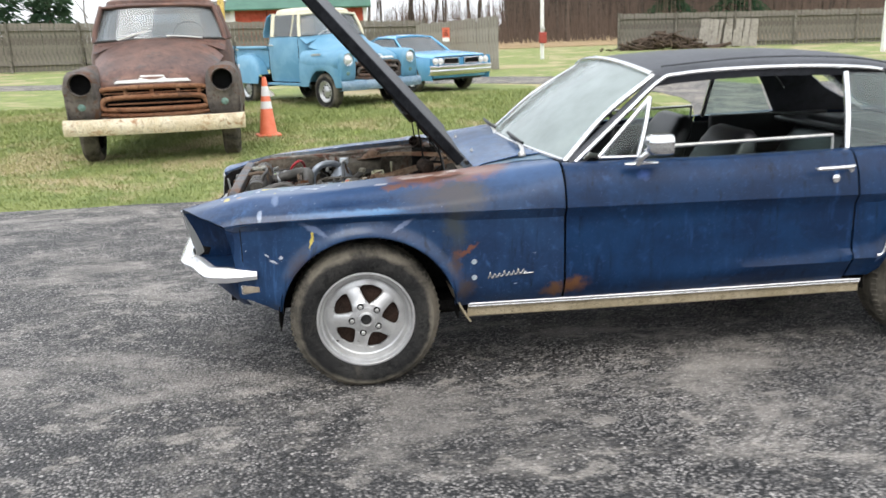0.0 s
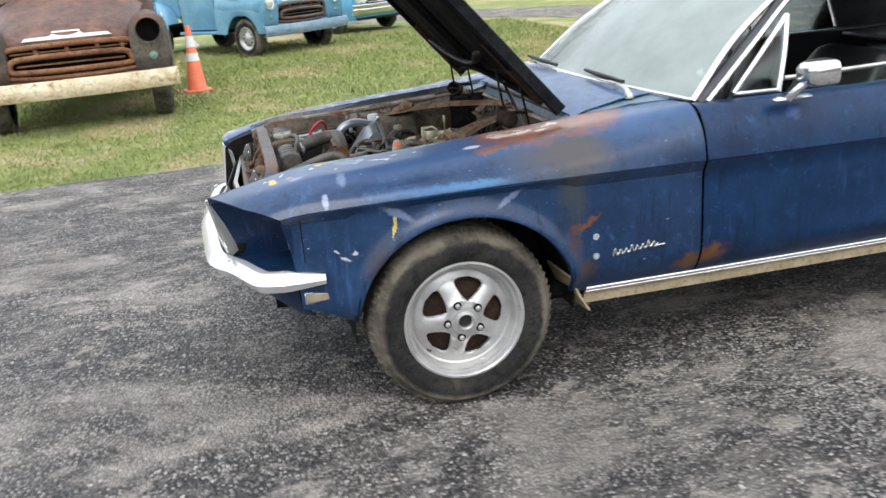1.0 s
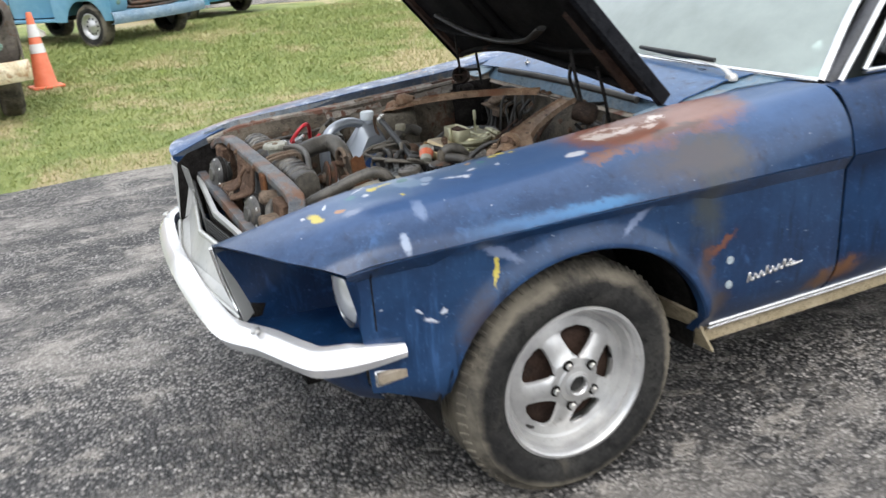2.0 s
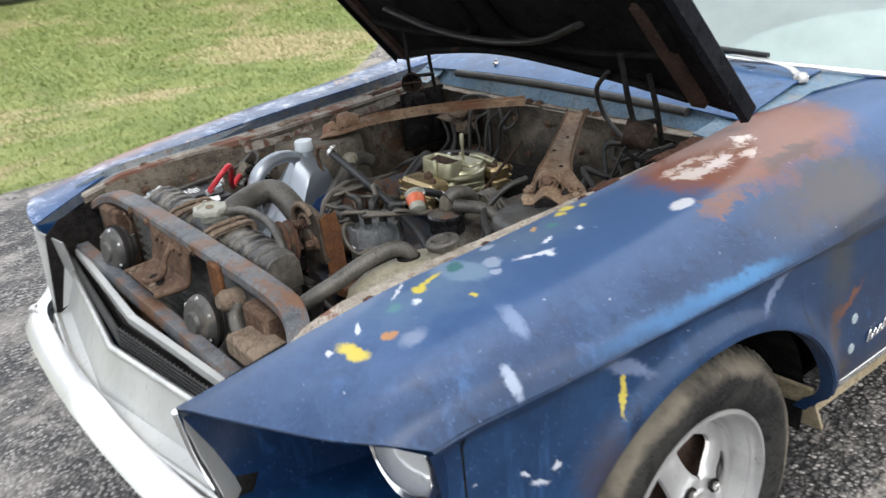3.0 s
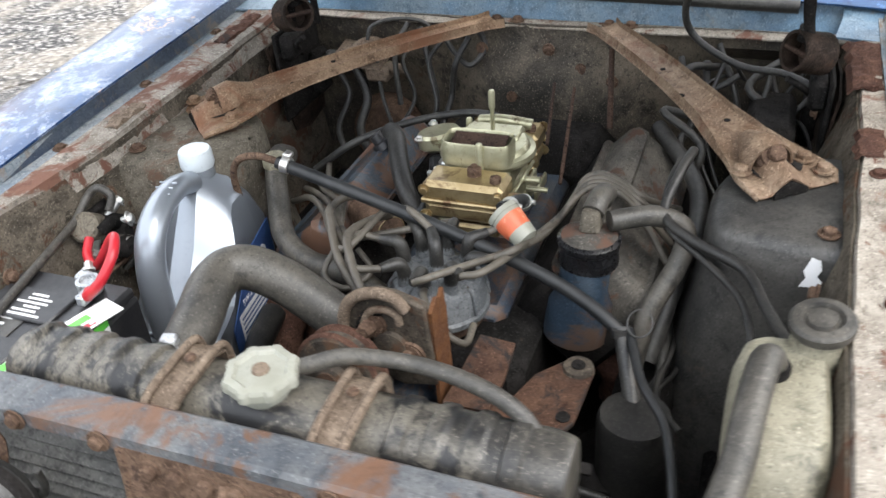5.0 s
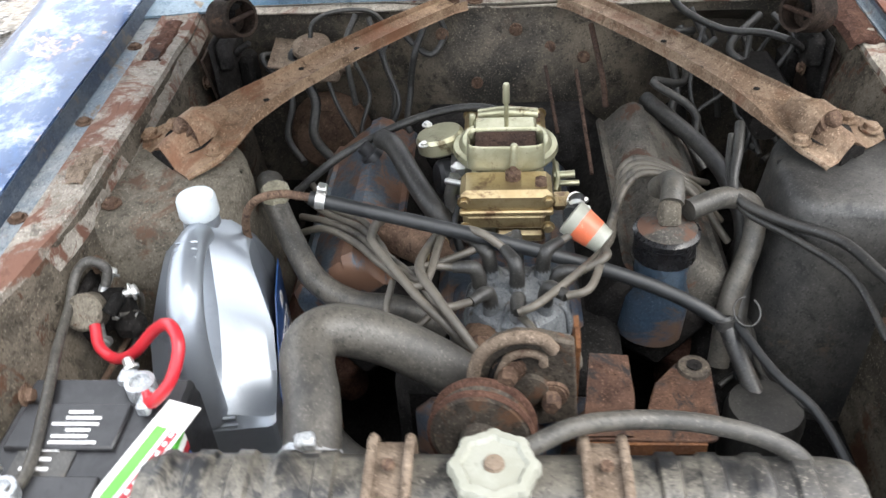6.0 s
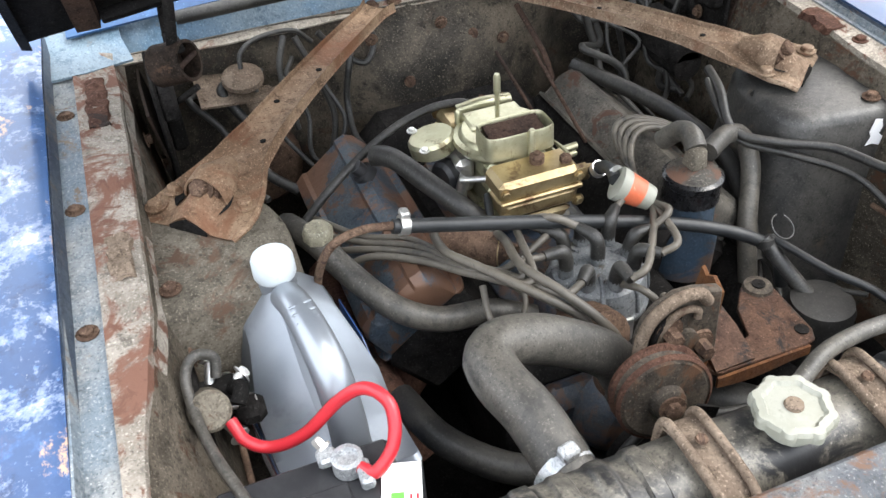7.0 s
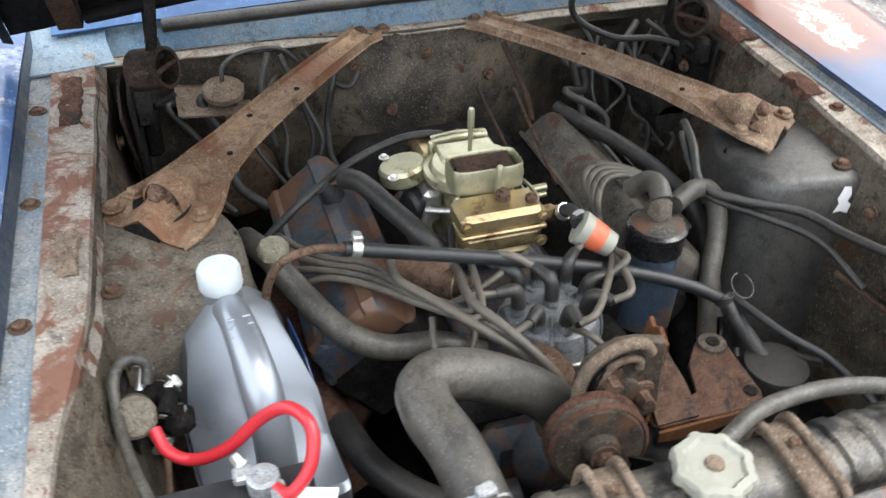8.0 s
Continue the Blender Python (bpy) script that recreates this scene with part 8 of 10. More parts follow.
for p in ([(-0.15, 1.375, 0.79), (-0.14, 1.372, 0.81), (-0.143, 1.39, 0.823), (-0.155, 1.405, 0.81), (-0.19, 1.405, 0.79), (-0.25, 1.395, 0.785), (-0.32, 1.375, 0.787), (-0.42, 1.35, 0.788), (-0.455, 1.355, 0.79)], [(-0.17, 1.36, 0.76), (-0.15, 1.345, 0.745), (-0.14, 1.355, 0.715), (-0.16, 1.37, 0.69)], [(-0.15, 1.36, 0.765), (-0.125, 1.35, 0.755), (-0.12, 1.36, 0.72), (-0.14, 1.38, 0.68)]):
    part("relay_lead", Geo().tube(p, 0.0062 if len(p) > 4 else 0.0035, 8, 6), M["hose_dust"], car)

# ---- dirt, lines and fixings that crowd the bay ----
part("bell_housing", Geo().box((0.40, 0.88, 0.57), (0.17, 0.36, 0.30), 0.05), M["soot_shade"], car, "near-black bell housing against the firewall")
clutter = random.Random(23)
for k in range(9):
    x0, y0 = 0.49, 0.40 + 0.022 * k
    pts = [(x0, y0, 0.80 + 0.05 * clutter.random())]
    for i in range(4):
        pts.append((x0 - 0.05 - 0.045 * i + clutter.uniform(-0.02, 0.02), y0 + clutter.uniform(-0.03, 0.06), 0.80 - 0.045 * i + clutter.uniform(-0.04, 0.05)))
    part("harness_wire", Geo().tube(pts, clutter.choice((0.0035, 0.005, 0.007)), 8, 6), M["rubber"], car, "black wiring behind the brake cylinder" if k == 0 else "")
for k in range(6):
    y0 = 1.02 + 0.055 * k
    pts = [(0.50, y0, 0.845 - 0.01 * k), (0.47, y0 + 0.02, 0.80), (0.45 + clutter.uniform(-0.02, 0.02), y0 + clutter.uniform(-0.04, 0.05), 0.73), (0.40, y0 + clutter.uniform(-0.08, 0.03), 0.68), (0.34, y0 - 0.06, 0.66)]
    part("harness_wire", Geo().tube(pts, clutter.choice((0.004, 0.006, 0.009)), 8, 6), M["rubber"], car)
for k in range(5):
    a0 = (-0.24 + 0.03 * k, 0.52 + 0.02 * k, 0.66 - 0.02 * k)
    part("lower_wire", Geo().tube([a0, (-0.16 + 0.02 * k, 0.56, 0.60 + clutter.uniform(-0.03, 0.04)), (-0.05, 0.54 + 0.01 * k, 0.62 + clutter.uniform(-0.03, 0.04)), (0.06, 0.56, 0.60)], clutter.choice((0.004, 0.006)), 8, 6), M["rubber"], car)
# brake lines along the aprons and bolts through them
for s_, y_ in ((1, 0.405), (-1, 1.383)):
    part("brake_line", Geo().tube([(-0.50, y_ + s_ * 0.01, 0.70), (-0.30, y_ + s_ * 0.014, 0.715), (-0.12, y_ + s_ * 0.012, 0.70)], 0.004, 6, 5), M["rust"], car)
    for x_, z_ in ((-0.46, 0.80), (-0.33, 0.79), (-0.24, 0.66), (-0.12, 0.80), (0.38, 0.80), (0.44, 0.72)):
        part("apron_bolt", Geo().bolt((x_, y_ - s_ * 0.012 * (z_ > 0.75), z_), (0, s_, 0.1), 0.008, 0.010), M["rust"], car)
for x_, y_, z_ in ((-0.03, 1.40, 0.831), (-0.035, 0.385, 0.831)):
    part("tower_bolt", Geo().bolt((x_, y_, z_ - 0.002), (0, 0, 1), 0.009, 0.009), M["rust"], car)
for y_, z_ in ((0.66, 0.83), (0.74, 0.78), (0.99, 0.83), (1.05, 0.76), (0.86, 0.835)):
    part("firewall_bolt", Geo().bolt((0.488 if abs(y_ - 0.87) < 0.16 else 0.53, y_, z_), (-1, 0, 0), 0.008, 0.009), M["rust"], fw)
# scaling rust at the rear of the driver side flange
def scale_patch(x0, x1, y0, y1, seed, mat_):
    rows = []
    for i in range(15):
        x = x0 + (x1 - x0) * i / 14
        wob = 0.010 * noise.noise((x * 40, seed, 0))
        rows.append([(x, y, lip_z(x) + 0.009 + 0.006 * noise.noise((x * 60, y * 60, seed)) - 0.010 * (k_ in (0, 8))) for k_, y in enumerate(np.linspace(y0 + wob, y1 + 0.012 * noise.noise((x * 50, seed, 3)), 9))])
    part("rust_scale", Geo().sheet(rows, 0.003), mat_, car, "flaking red rust scale", angle=20)


scale_patch(0.29, 0.45, 0.310, 0.366, 1, M["rust_red"])
scale_patch(0.10, 0.17, 0.318, 0.358, 2, M["rust_red"])
scale_patch(0.30, 0.43, 1.425, 1.462, 3, M["rust_red"])
scale_patch(-0.03, 0.05, 1.427, 1.462, 4, M["rust_dust"])

# black sheets closing the sides between the nose and the radiator support
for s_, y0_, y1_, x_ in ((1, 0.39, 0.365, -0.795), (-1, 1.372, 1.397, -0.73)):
    part("side_baffle", Geo().sheet([[(x_, y0_, 0.762), (-0.69, (y0_ + y1_) / 2, 0.79), (-0.585, y1_, 0.815)], [(-0.755, y0_, 0.56), (-0.67, (y0_ + y1_) / 2, 0.56), (-0.585, y1_, 0.56)]], 0.003), M["soot_shade"], car, "black baffle beside the radiator")

# ---- wheels ----
WM = Matrix.Rotation(radians(90), 4, "X")      # turns a lathe's z to -y


def tyre_geo(r, w, bead, bulge=0.016, sag=None):
    g = Geo()
    k = r / 0.326
    prof = [(bead, 0.0), (bead + 0.02, bulge * 0.75), (r * 0.82, bulge), (r * 0.905, bulge * 0.5), (r * 0.957, -0.012), (r * 0.985, -0.028), (r * 0.995, -0.042)]
    n = 5
    for i in range(n):
        a = -0.048 - (w - 0.095) * i / n
        b = -0.048 - (w - 0.095) * (i + 0.72) / n
        prof += [(r, a), (r, b), (r - 0.007, b - 0.001), (r - 0.007, -0.048 - (w - 0.095) * (i + 1) / n + 0.001)]
    prof += [(r * 0.985, -w + 0.03), (r * 0.93, -w + 0.008), (r * 0.82, -w), (bead, -w + 0.016)]
    g.lathe(prof, 96, WM)
    for a in np.linspace(0, 2 * math.pi, 73)[:-1]:
        for h, d in ((-0.026, -1), (-w + 0.03, 1)):
            m = Matrix.Rotation(a, 4, "Y") @ Matrix.Translation((r * 0.984, -h, 0))
            g.box((0, 0, 0), (0.006, 0.030, 0.011), 0.002, m @ Matrix.Rotation(radians(28 * d), 4, "Z"))
    if sag is not None:
        g.v = [(x, y, max(z, -sag)) for x, y, z in g.v]
    return g


def five_spoke_wheel():
    barrel = Geo().lathe([(0.206, -0.01), (0.2165, -0.006), (0.2185, 0.0), (0.2165, 0.006), (0.209, 0.007), (0.203, 0.0), (0.200, -0.014), (0.192, -0.016), (0.190, -0.022), (0.182, -0.046), (0.174, -0.050), (0.166, -0.045), (0.166, -0.06), (0.19, -0.075), (0.2, -0.17)], 72, WM)
    wheel = part("wheel", barrel, M["aluminium"], car, "dull alloy five-spoke wheel with dusty tyre", angle=40)
    part("tyre", tyre_geo(0.331, 0.205, 0.213, sag=0.3145), M["tyre"], wheel, "dusty black tyre", angle=30)
    table = [(0.052, 36, -0.004), (0.068, 36, -0.008), (0.073, 33, -0.012), (0.078, 27, -0.016), (0.090, 21.5, -0.022), (0.105, 17.5, -0.027), (0.122, 14.8, -0.032), (0.134, 14.2, -0.037), (0.141, 17, -0.041), (0.146, 24, -0.043), (0.149, 36, -0.044), (0.170, 36, -0.045)]
    for k in range(5):
        rows = []
        for r, al, h in table:
            rows.append([(r * math.cos(radians(40 + 72 * k + al * s)), -(h + 0.007 * (1 - abs(s) ** 2.5) * (0.07 < r < 0.156) - (0.006 if abs(s) > 0.99 and al < 35 else 0)), r * math.sin(radians(40 + 72 * k + al * s))) for s in (-1, -0.9, -0.6, -0.2, 0.2, 0.6, 0.9, 1)])
        part("spoke", Geo().sheet(rows, 0.014), M["aluminium"], wheel, angle=40)
    part("hub_ring", Geo().lathe([(0.055, -0.008), (0.050, 0.002), (0.036, 0.004), (0.034, 0.012), (0.028, 0.014), (0.024, 0.008), (0.024, -0.02)], 36, WM), M["aluminium"], wheel, angle=30)
    part("hub_cap", Geo().lathe([(0.0245, -0.005), (0.02, 0.0), (0.0, 0.001)], 24, WM), M["mesh_black"], wheel)
    for k in range(5):
        a = radians(39 + 72 * k)
        m = Matrix.Translation((0.063 * math.cos(a), -0.001, 0.063 * math.sin(a))) @ WM
        part("lug_recess", Geo().lathe([(0.015, -0.004), (0.0145, 0.001), (0.0, 0.0005)], 16, m), M["soot_shade"], wheel)
        part("lug_nut", Geo().lathe([(0.0095, 0.0), (0.0095, 0.007), (0.006, 0.010), (0, 0.010)], 6, m), M["zinc"], wheel)
    part("brake_drum", Geo().lathe([(0, -0.07), (0.13, -0.07), (0.155, -0.075), (0.16, -0.10), (0.16, -0.15), (0, -0.15)], 36, WM), M["wheel_dark"], wheel, "rust-brown brake drum")
    part("valve_stem", Geo().tube([(-0.135, 0.035, -0.10), (-0.132, 0.02, -0.098), (-0.128, 0.012, -0.095)], 0.004, 6, 2), M["rubber"], wheel)
    return wheel


front_wheel = five_spoke_wheel()
front_wheel.matrix_world = pose(0, 0.0, 0.3155)
for m in (pose(0, 1.765, 0.3155, 0, 0, 180), pose(2.765, 0.02, 0.3155), pose(2.765, 1.745, 0.3155, 0, 0, 180)):
    copy_thing(front_wheel, m)
for cx in (0.02, 2.765):
    for y0, y1 in ((0.03, 0.36), (1.73, 1.40)):
        part("wheel_well", Geo().sheet([[(cx + 0.40 * math.cos(a), y, 0.335 + 0.375 * math.sin(a)) for a in np.linspace(-0.15, math.pi + 0.15, 30)] for y in (y0, (y0 + y1) / 2, y1)], 0.004), M["soot_shade"], car)
        part("wheel_well", Geo().add([(cx + 0.40 * math.cos(a), y1, 0.335 + 0.375 * math.sin(a)) for a in np.linspace(-0.15, math.pi + 0.15, 30)], [tuple(range(30))]), M["soot_shade"], car)
part("splash_flap", Geo().sheet([[(0.40, 0.0, 0.41), (0.395, 0.10, 0.41), (0.39, 0.2, 0.41)], [(0.43, 0.0, 0.34), (0.425, 0.10, 0.34), (0.42, 0.2, 0.34)], [(0.472, 0.005, 0.268), (0.455, 0.1, 0.275), (0.44, 0.2, 0.28)]], 0.008), M["tan_rocker"], car, "muddy splash flap behind the wheel")
part("underbody", Geo().box((1.7, CY, 0.30), (3.6, 1.5, 0.06), 0.02).box((1.7, 0.30, 0.27), (2.2, 0.10, 0.06), 0.01).box((1.7, 1.46, 0.27), (2.2, 0.10, 0.06), 0.01), M["soot_shade"], car)
part("rear_axle", Geo().tube([(2.765, 0.15, 0.315), (2.765, 1.6, 0.315)], 0.045, 12, 2), M["soot_shade"], car)
part("front_axle", Geo().tube([(0.0, 0.12, 0.315), (0.0, 1.64, 0.315)], 0.03, 12, 2), M["soot_shade"], car)

# ---- cabin ----
part("cabin_floor", Geo().box((1.9, CY, 0.42), (2.3, 1.55, 0.04), 0.01), M["interior"], car)
part("dashboard", Geo().loft([[(0.86, y, 0.62) for y in np.linspace(0.12, 1.64, 9)], [(0.98, y, 0.66) for y in np.linspace(0.12, 1.64, 9)], [(1.10, y, 0.80) for y in np.linspace(0.12, 1.64, 9)], [(1.12, y, 0.89) for y in np.linspace(0.12, 1.64, 9)], [(1.06, y, 0.935) for y in np.linspace(0.12, 1.64, 9)], [(0.93, y, 0.945) for y in np.linspace(0.12, 1.64, 9)], [(0.82, y, 0.94) for y in np.linspace(0.12, 1.64, 9)]]), M["interior"], car, "black padded dashboard", angle=50)
sw = part("steering_wheel", Geo().tube([(1.19 + 0.07 * math.sin(a), 0.50 + 0.19 * math.cos(a), 0.93 + 0.18 * math.sin(a)) for a in np.linspace(0, 2 * math.pi, 33)], 0.012, 8, 1), M["interior"], car, "thin black steering wheel")
part("steering_spokes", Geo().tube([(1.18, 0.33, 0.93), (1.16, 0.5, 0.92), (1.18, 0.67, 0.93)], 0.012, 8, 4).tube([(1.16, 0.5, 0.92), (0.95, 0.5, 0.80)], 0.02, 8, 2), M["zinc"], sw)


def seat_geo(cx, cy, w, back_h, lean=0.22):
    rows = []
    for z, d0, d1, hw in ((0.46, 0.0, 0.48, 0.9), (0.54, -0.02, 0.5, 1.0), (0.60, -0.01, 0.49, 1.0), (0.625, 0.04, 0.44, 0.92)):
        rows.append([(cx + (d0 + d1) / 2 + (d1 - d0) / 2 * np.sign(math.cos(a)) * abs(math.cos(a)) ** 0.4, cy + w / 2 * hw * np.sign(math.sin(a)) * abs(math.sin(a)) ** 0.4, z) for a in np.linspace(0, 2 * math.pi, 33)[:-1]])
    base = Geo().loft(rows, ring=True, caps=True)
    rows = []
    for k, (u, t, hw) in enumerate(((0, 0.16, 0.94), (0.15, 0.17, 1.0), (0.5, 0.15, 1.0), (0.8, 0.12, 0.92), (0.95, 0.09, 0.8), (1.0, 0.04, 0.62))):
        bx, bz = cx + 0.42 + lean * u, 0.56 + back_h * u
        rows.append([(bx + t / 2 * np.sign(math.cos(a)) * abs(math.cos(a)) ** 0.5, cy + w / 2 * hw * np.sign(math.sin(a)) * abs(math.sin(a)) ** 0.4, bz - 0.15 * math.cos(a) * t) for a in np.linspace(0, 2 * math.pi, 33)[:-1]])
    return base, Geo().loft(rows, ring=True, caps=True)


for cx, cy, w, bh in ((1.28, 0.50, 0.50, 0.46), (1.28, 1.26, 0.50, 0.46), (2.2, CY, 1.15, 0.42)):
    b, k = seat_geo(cx, cy, w, bh)
    st = part("seat", b, M["interior"], car, "black vinyl seat", angle=50)
    part("seat_back", k, M["interior"], st, angle=50)
part("headliner", Geo().sheet([[(x, y, rail(x) + 0.02 - 0.035) for y in np.linspace(0.27, 1.49, 7)] for x in (1.42, 1.8, 2.2, 2.6, 2.8)], 0.004), M["interior"], car)
for y in (0.13, 1.63):
    part("door_card", Geo().box((1.62, y, 0.66), (1.4, 0.03, 0.52), 0.01), M["interior"], car)
part("parcel_shelf", Geo().box((3.0, CY, 0.93), (0.62, 1.35, 0.03), 0.01), M["interior"], car)
for y in (0.16, 1.60):
    part("rear_trim", Geo().box((2.68, y, 0.75), (0.8, 0.04, 0.42), 0.01), M["interior"], car)

# ---- oil jug standing in the bay ----
JX, JY, JZ = -0.124, 1.268, 0.522
jug = thing("oil_jug", "silver-grey plastic motor oil jug with blue label, standing beside the battery", "oil jug", Matrix.Translation((JX, JY, JZ)) @ Matrix.Rotation(radians(8), 4, "Z") @ Matrix.Scale(1.1, 4))
body = [(-0.107, 0.0), (-0.112, 0.012), (-0.112, 0.10), (-0.103, 0.118), (-0.075, 0.132), (-0.045, 0.155), (-0.010, 0.195), (0.018, 0.232), (0.040, 0.258), (0.055, 0.266), (0.092, 0.266), (0.103, 0.25), (0.110, 0.215), (0.112, 0.16), (0.112, 0.012), (0.107, 0.0)]
cx_, cz_ = 0.0, 0.12
rows = []
for y, k in ((-0.0575, 0.955), (-0.0545, 0.985), (-0.050, 1.0), (-0.030, 1.0), (-0.012, 1.0), (0.012, 1.0), (0.030, 1.0), (0.050, 1.0), (0.0545, 0.985), (0.0575, 0.955)):
    roof_ = 0.034 * min(1.0, max(0.0, (abs(y) - 0.012) / 0.040))
    rows.append([(cx_ + (x - cx_) * k, y * 1.26 * (1.0 if z < 0.2 else 1 - 0.30 * (z - 0.2) / 0.066), max(0.0, (z - cz_) * (k if z > 0.02 else 1) + cz_ - (roof_ * min(1.0, max(0.0, (z - 0.10) / 0.05)) if z > 0.09 else 0.0))) for x, z in body])
part("jug_body", Geo().loft(rows, ring=True, caps=True), M["jug"], jug, angle=22)
part("jug_handle", Geo().tube([(0.045, 0, 0.262), (0.01, 0, 0.274), (-0.035, 0, 0.272), (-0.072, 0, 0.252), (-0.092, 0, 0.215), (-0.099, 0, 0.165), (-0.098, 0, 0.11)], [0.018, 0.018, 0.019, 0.020, 0.020, 0.021, 0.021], 14, 6, flat=0.85), M["jug"], jug, angle=60)
for k in range(7):
    part("grip_groove", Geo().box((0, 0, 0), (0.003, 0.026, 0.002), 0.0008, Matrix.Translation((-0.005 - 0.0115 * k, 0, 0.2893 - 0.0009 * k * k)) @ Matrix.Rotation(radians(-4 * k), 4, "Y")), M["jug"], jug)
part("jug_neck", Geo().lathe([(0.022, 0.258), (0.021, 0.272), (0.019, 0.276)], 24, Matrix.Translation((0.074, 0, 0))), M["jug"], jug)
part("jug_cap", Geo().lathe([(0.0225, 0.272), (0.0238, 0.275), (0.0232, 0.294), (0.0212, 0.298), (0.0, 0.298)], 32, Matrix.Translation((0.074, 0, 0))), M["jug_cap"], jug, "pale grey screw cap", angle=30)
for k in range(9):
    s = -1
    part("body_rib", Geo().tube([(-0.108, y, 0.02 + 0.012 * k) for y in (-0.03, 0, 0.03)], 0.003, 6, 2), M["jug"], jug)


def words(text, size, m, material, parent, name="lettering"):
    """Lettering as a mesh, with the built-in font."""
    cu = bpy.data.curves.new(name, "FONT")
    cu.body, cu.size, cu.extrude = text, size, 0.0003
    tmp = bpy.data.objects.new(name, cu)
    scene.collection.objects.link(tmp)
    me = bpy.data.meshes.new_from_object(tmp.evaluated_get(bpy.context.evaluated_depsgraph_get()))
    bpy.data.objects.remove(tmp)
    me.materials.clear()
    me.materials.append(material)
    me.transform(m)
    ob = new(name, me)
    ob.parent = parent
    return ob


for s in (-1, 1):
    lab = part("front_label" if s < 0 else "back_label", Geo().prism([(-0.06, 0.03), (0.10, 0.03), (0.10, 0.176), (0.035, 0.168), (-0.01, 0.134), (-0.06, 0.090)] if s < 0 else [(-0.10, 0.03), (0.10, 0.03), (0.10, 0.155), (0.0, 0.132), (-0.10, 0.072)], 0.0015, Matrix.Translation((0, s * 0.0725, 0)) @ (Matrix.Rotation(radians(90), 4, "X")) @ Matrix.Translation((0, 0, 0.0003 if s < 0 else -0.0018))), M["label_blue"], jug, "dark blue label", smooth=False)
    rot = Matrix.Translation((0, s * 0.0744, 0)) @ (Matrix.Rotation(radians(90), 4, "X") if s < 0 else Matrix.Rotation(radians(180), 4, "Z") @ Matrix.Rotation(radians(90), 4, "X"))
    words("5W-20 MOTOR OIL", 0.0130, rot @ Matrix.Translation((-0.022 if s < 0 else -0.092, 0.104, 0)), M["label_white"], lab)
    part("label_shield", Geo().prism([(0.0, 0.0), (0.02, 0.0), (0.02, 0.014), (0.01, 0.022), (0.0, 0.014)], 0.0006, rot @ Matrix.Translation((0.055 if s < 0 else -0.08, 0.130 if s < 0 else 0.12, -0.0003))), M["label_white"], lab)
    part("label_panel", Geo().prism([(-0.04, 0.034), (0.095, 0.034), (0.095, 0.098), (-0.04, 0.098)], 0.0005, rot @ Matrix.Translation((0, 0, -0.0003))), M["label_white"] if s < 0 else M["label_red"], lab)
    for k in range(7):
        part("label_bar", Geo().prism([(-0.035, 0.04 + 0.008 * k), (0.09 - 0.02 * (k % 3), 0.04 + 0.008 * k), (0.09 - 0.02 * (k % 3), 0.043 + 0.008 * k), (-0.035, 0.043 + 0.008 * k)], 0.0004, rot @ Matrix.Translation((0, 0, 0.0004))), M["label_blue"] if s < 0 else M["label_white"], lab)

# ---- yard: old trucks, second car, cone ----
M["truck_rust"] = grime("bare_rusted_cab_steel", (0.105, 0.058, 0.046), (0.185, 0.098, 0.072), (0.080, 0.078, 0.077), 2.2, 40, 0.5, 0.2, 0.2, 0.56, 0.2)
M["grille_rust"] = grime("orange_rusted_grille", (0.20, 0.092, 0.050), (0.27, 0.145, 0.085), (0.10, 0.055, 0.036), 5, 60, 0.7, 0.1, 0.2, 0.58, 0.14)
M["truck_grey"] = grime("weathered_grey_primer", (0.10, 0.09, 0.085), (0.16, 0.14, 0.125), (0.13, 0.07, 0.045), 3.5, 45, 0.62, 0.1, 0.2, 0.54, 0.16)
M["truck_blue"] = grime("chalky_light_blue_paint", (0.105, 0.275, 0.41), (0.16, 0.34, 0.475), (0.3, 0.25, 0.2), 2.2, 40, 0.45, 0.0, 0.08, 0.7)
M["cream_roof"] = grime("cream_roof_paint", (0.62, 0.58, 0.42), (0.7, 0.66, 0.5), (0.45, 0.36, 0.24), 4, 40, 0.5, 0.0, 0.05, 0.68)
M["cream_bumper"] = grime("flaking_cream_bumper", (0.60, 0.50, 0.33), (0.72, 0.64, 0.48), (0.36, 0.19, 0.09), 5, 60, 0.5, 0.0, 0.1, 0.56, 0.16)
M["blue_bumper"] = grime("scuffed_blue_grey_bumper", (0.16, 0.26, 0.36), (0.24, 0.33, 0.42), (0.2, 0.15, 0.12), 5, 60, 0.5, 0.1, 0.1, 0.64)
M["car_blue"] = grime("bright_blue_car_paint", (0.10, 0.36, 0.62), (0.13, 0.4, 0.66), None, 2, 60, 0.25, 0.0, 0.0, coat=0.4)
M["white_trim"] = grime("white_painted_trim", (0.75, 0.75, 0.73), (0.8, 0.8, 0.78), (0.55, 0.5, 0.42), 8, 60, 0.5, 0.0, 0.03, 0.72)
M["truck_mint"] = grime("faded_mint_primer", (0.13, 0.22, 0.19), (0.2, 0.3, 0.26), (0.1, 0.08, 0.06), 12, 60, 0.6, 0.0, 0.1, 0.6)
# near-black that paints the shade inside openings and behind panes
M["black_void"] = grime("hollow_shade_black", (0.008, 0.008, 0.008), (0.012, 0.012, 0.012), None, 5, 40, 0.9, 0.0, 0.0)
# the grey veil paints the sky's reflection on the cab panes
M["cab_glass"] = glass("sky_hazed_cab_glass", (0.72, 0.76, 0.78), 0.08, (0.42, 0.45, 0.46), 0.22)
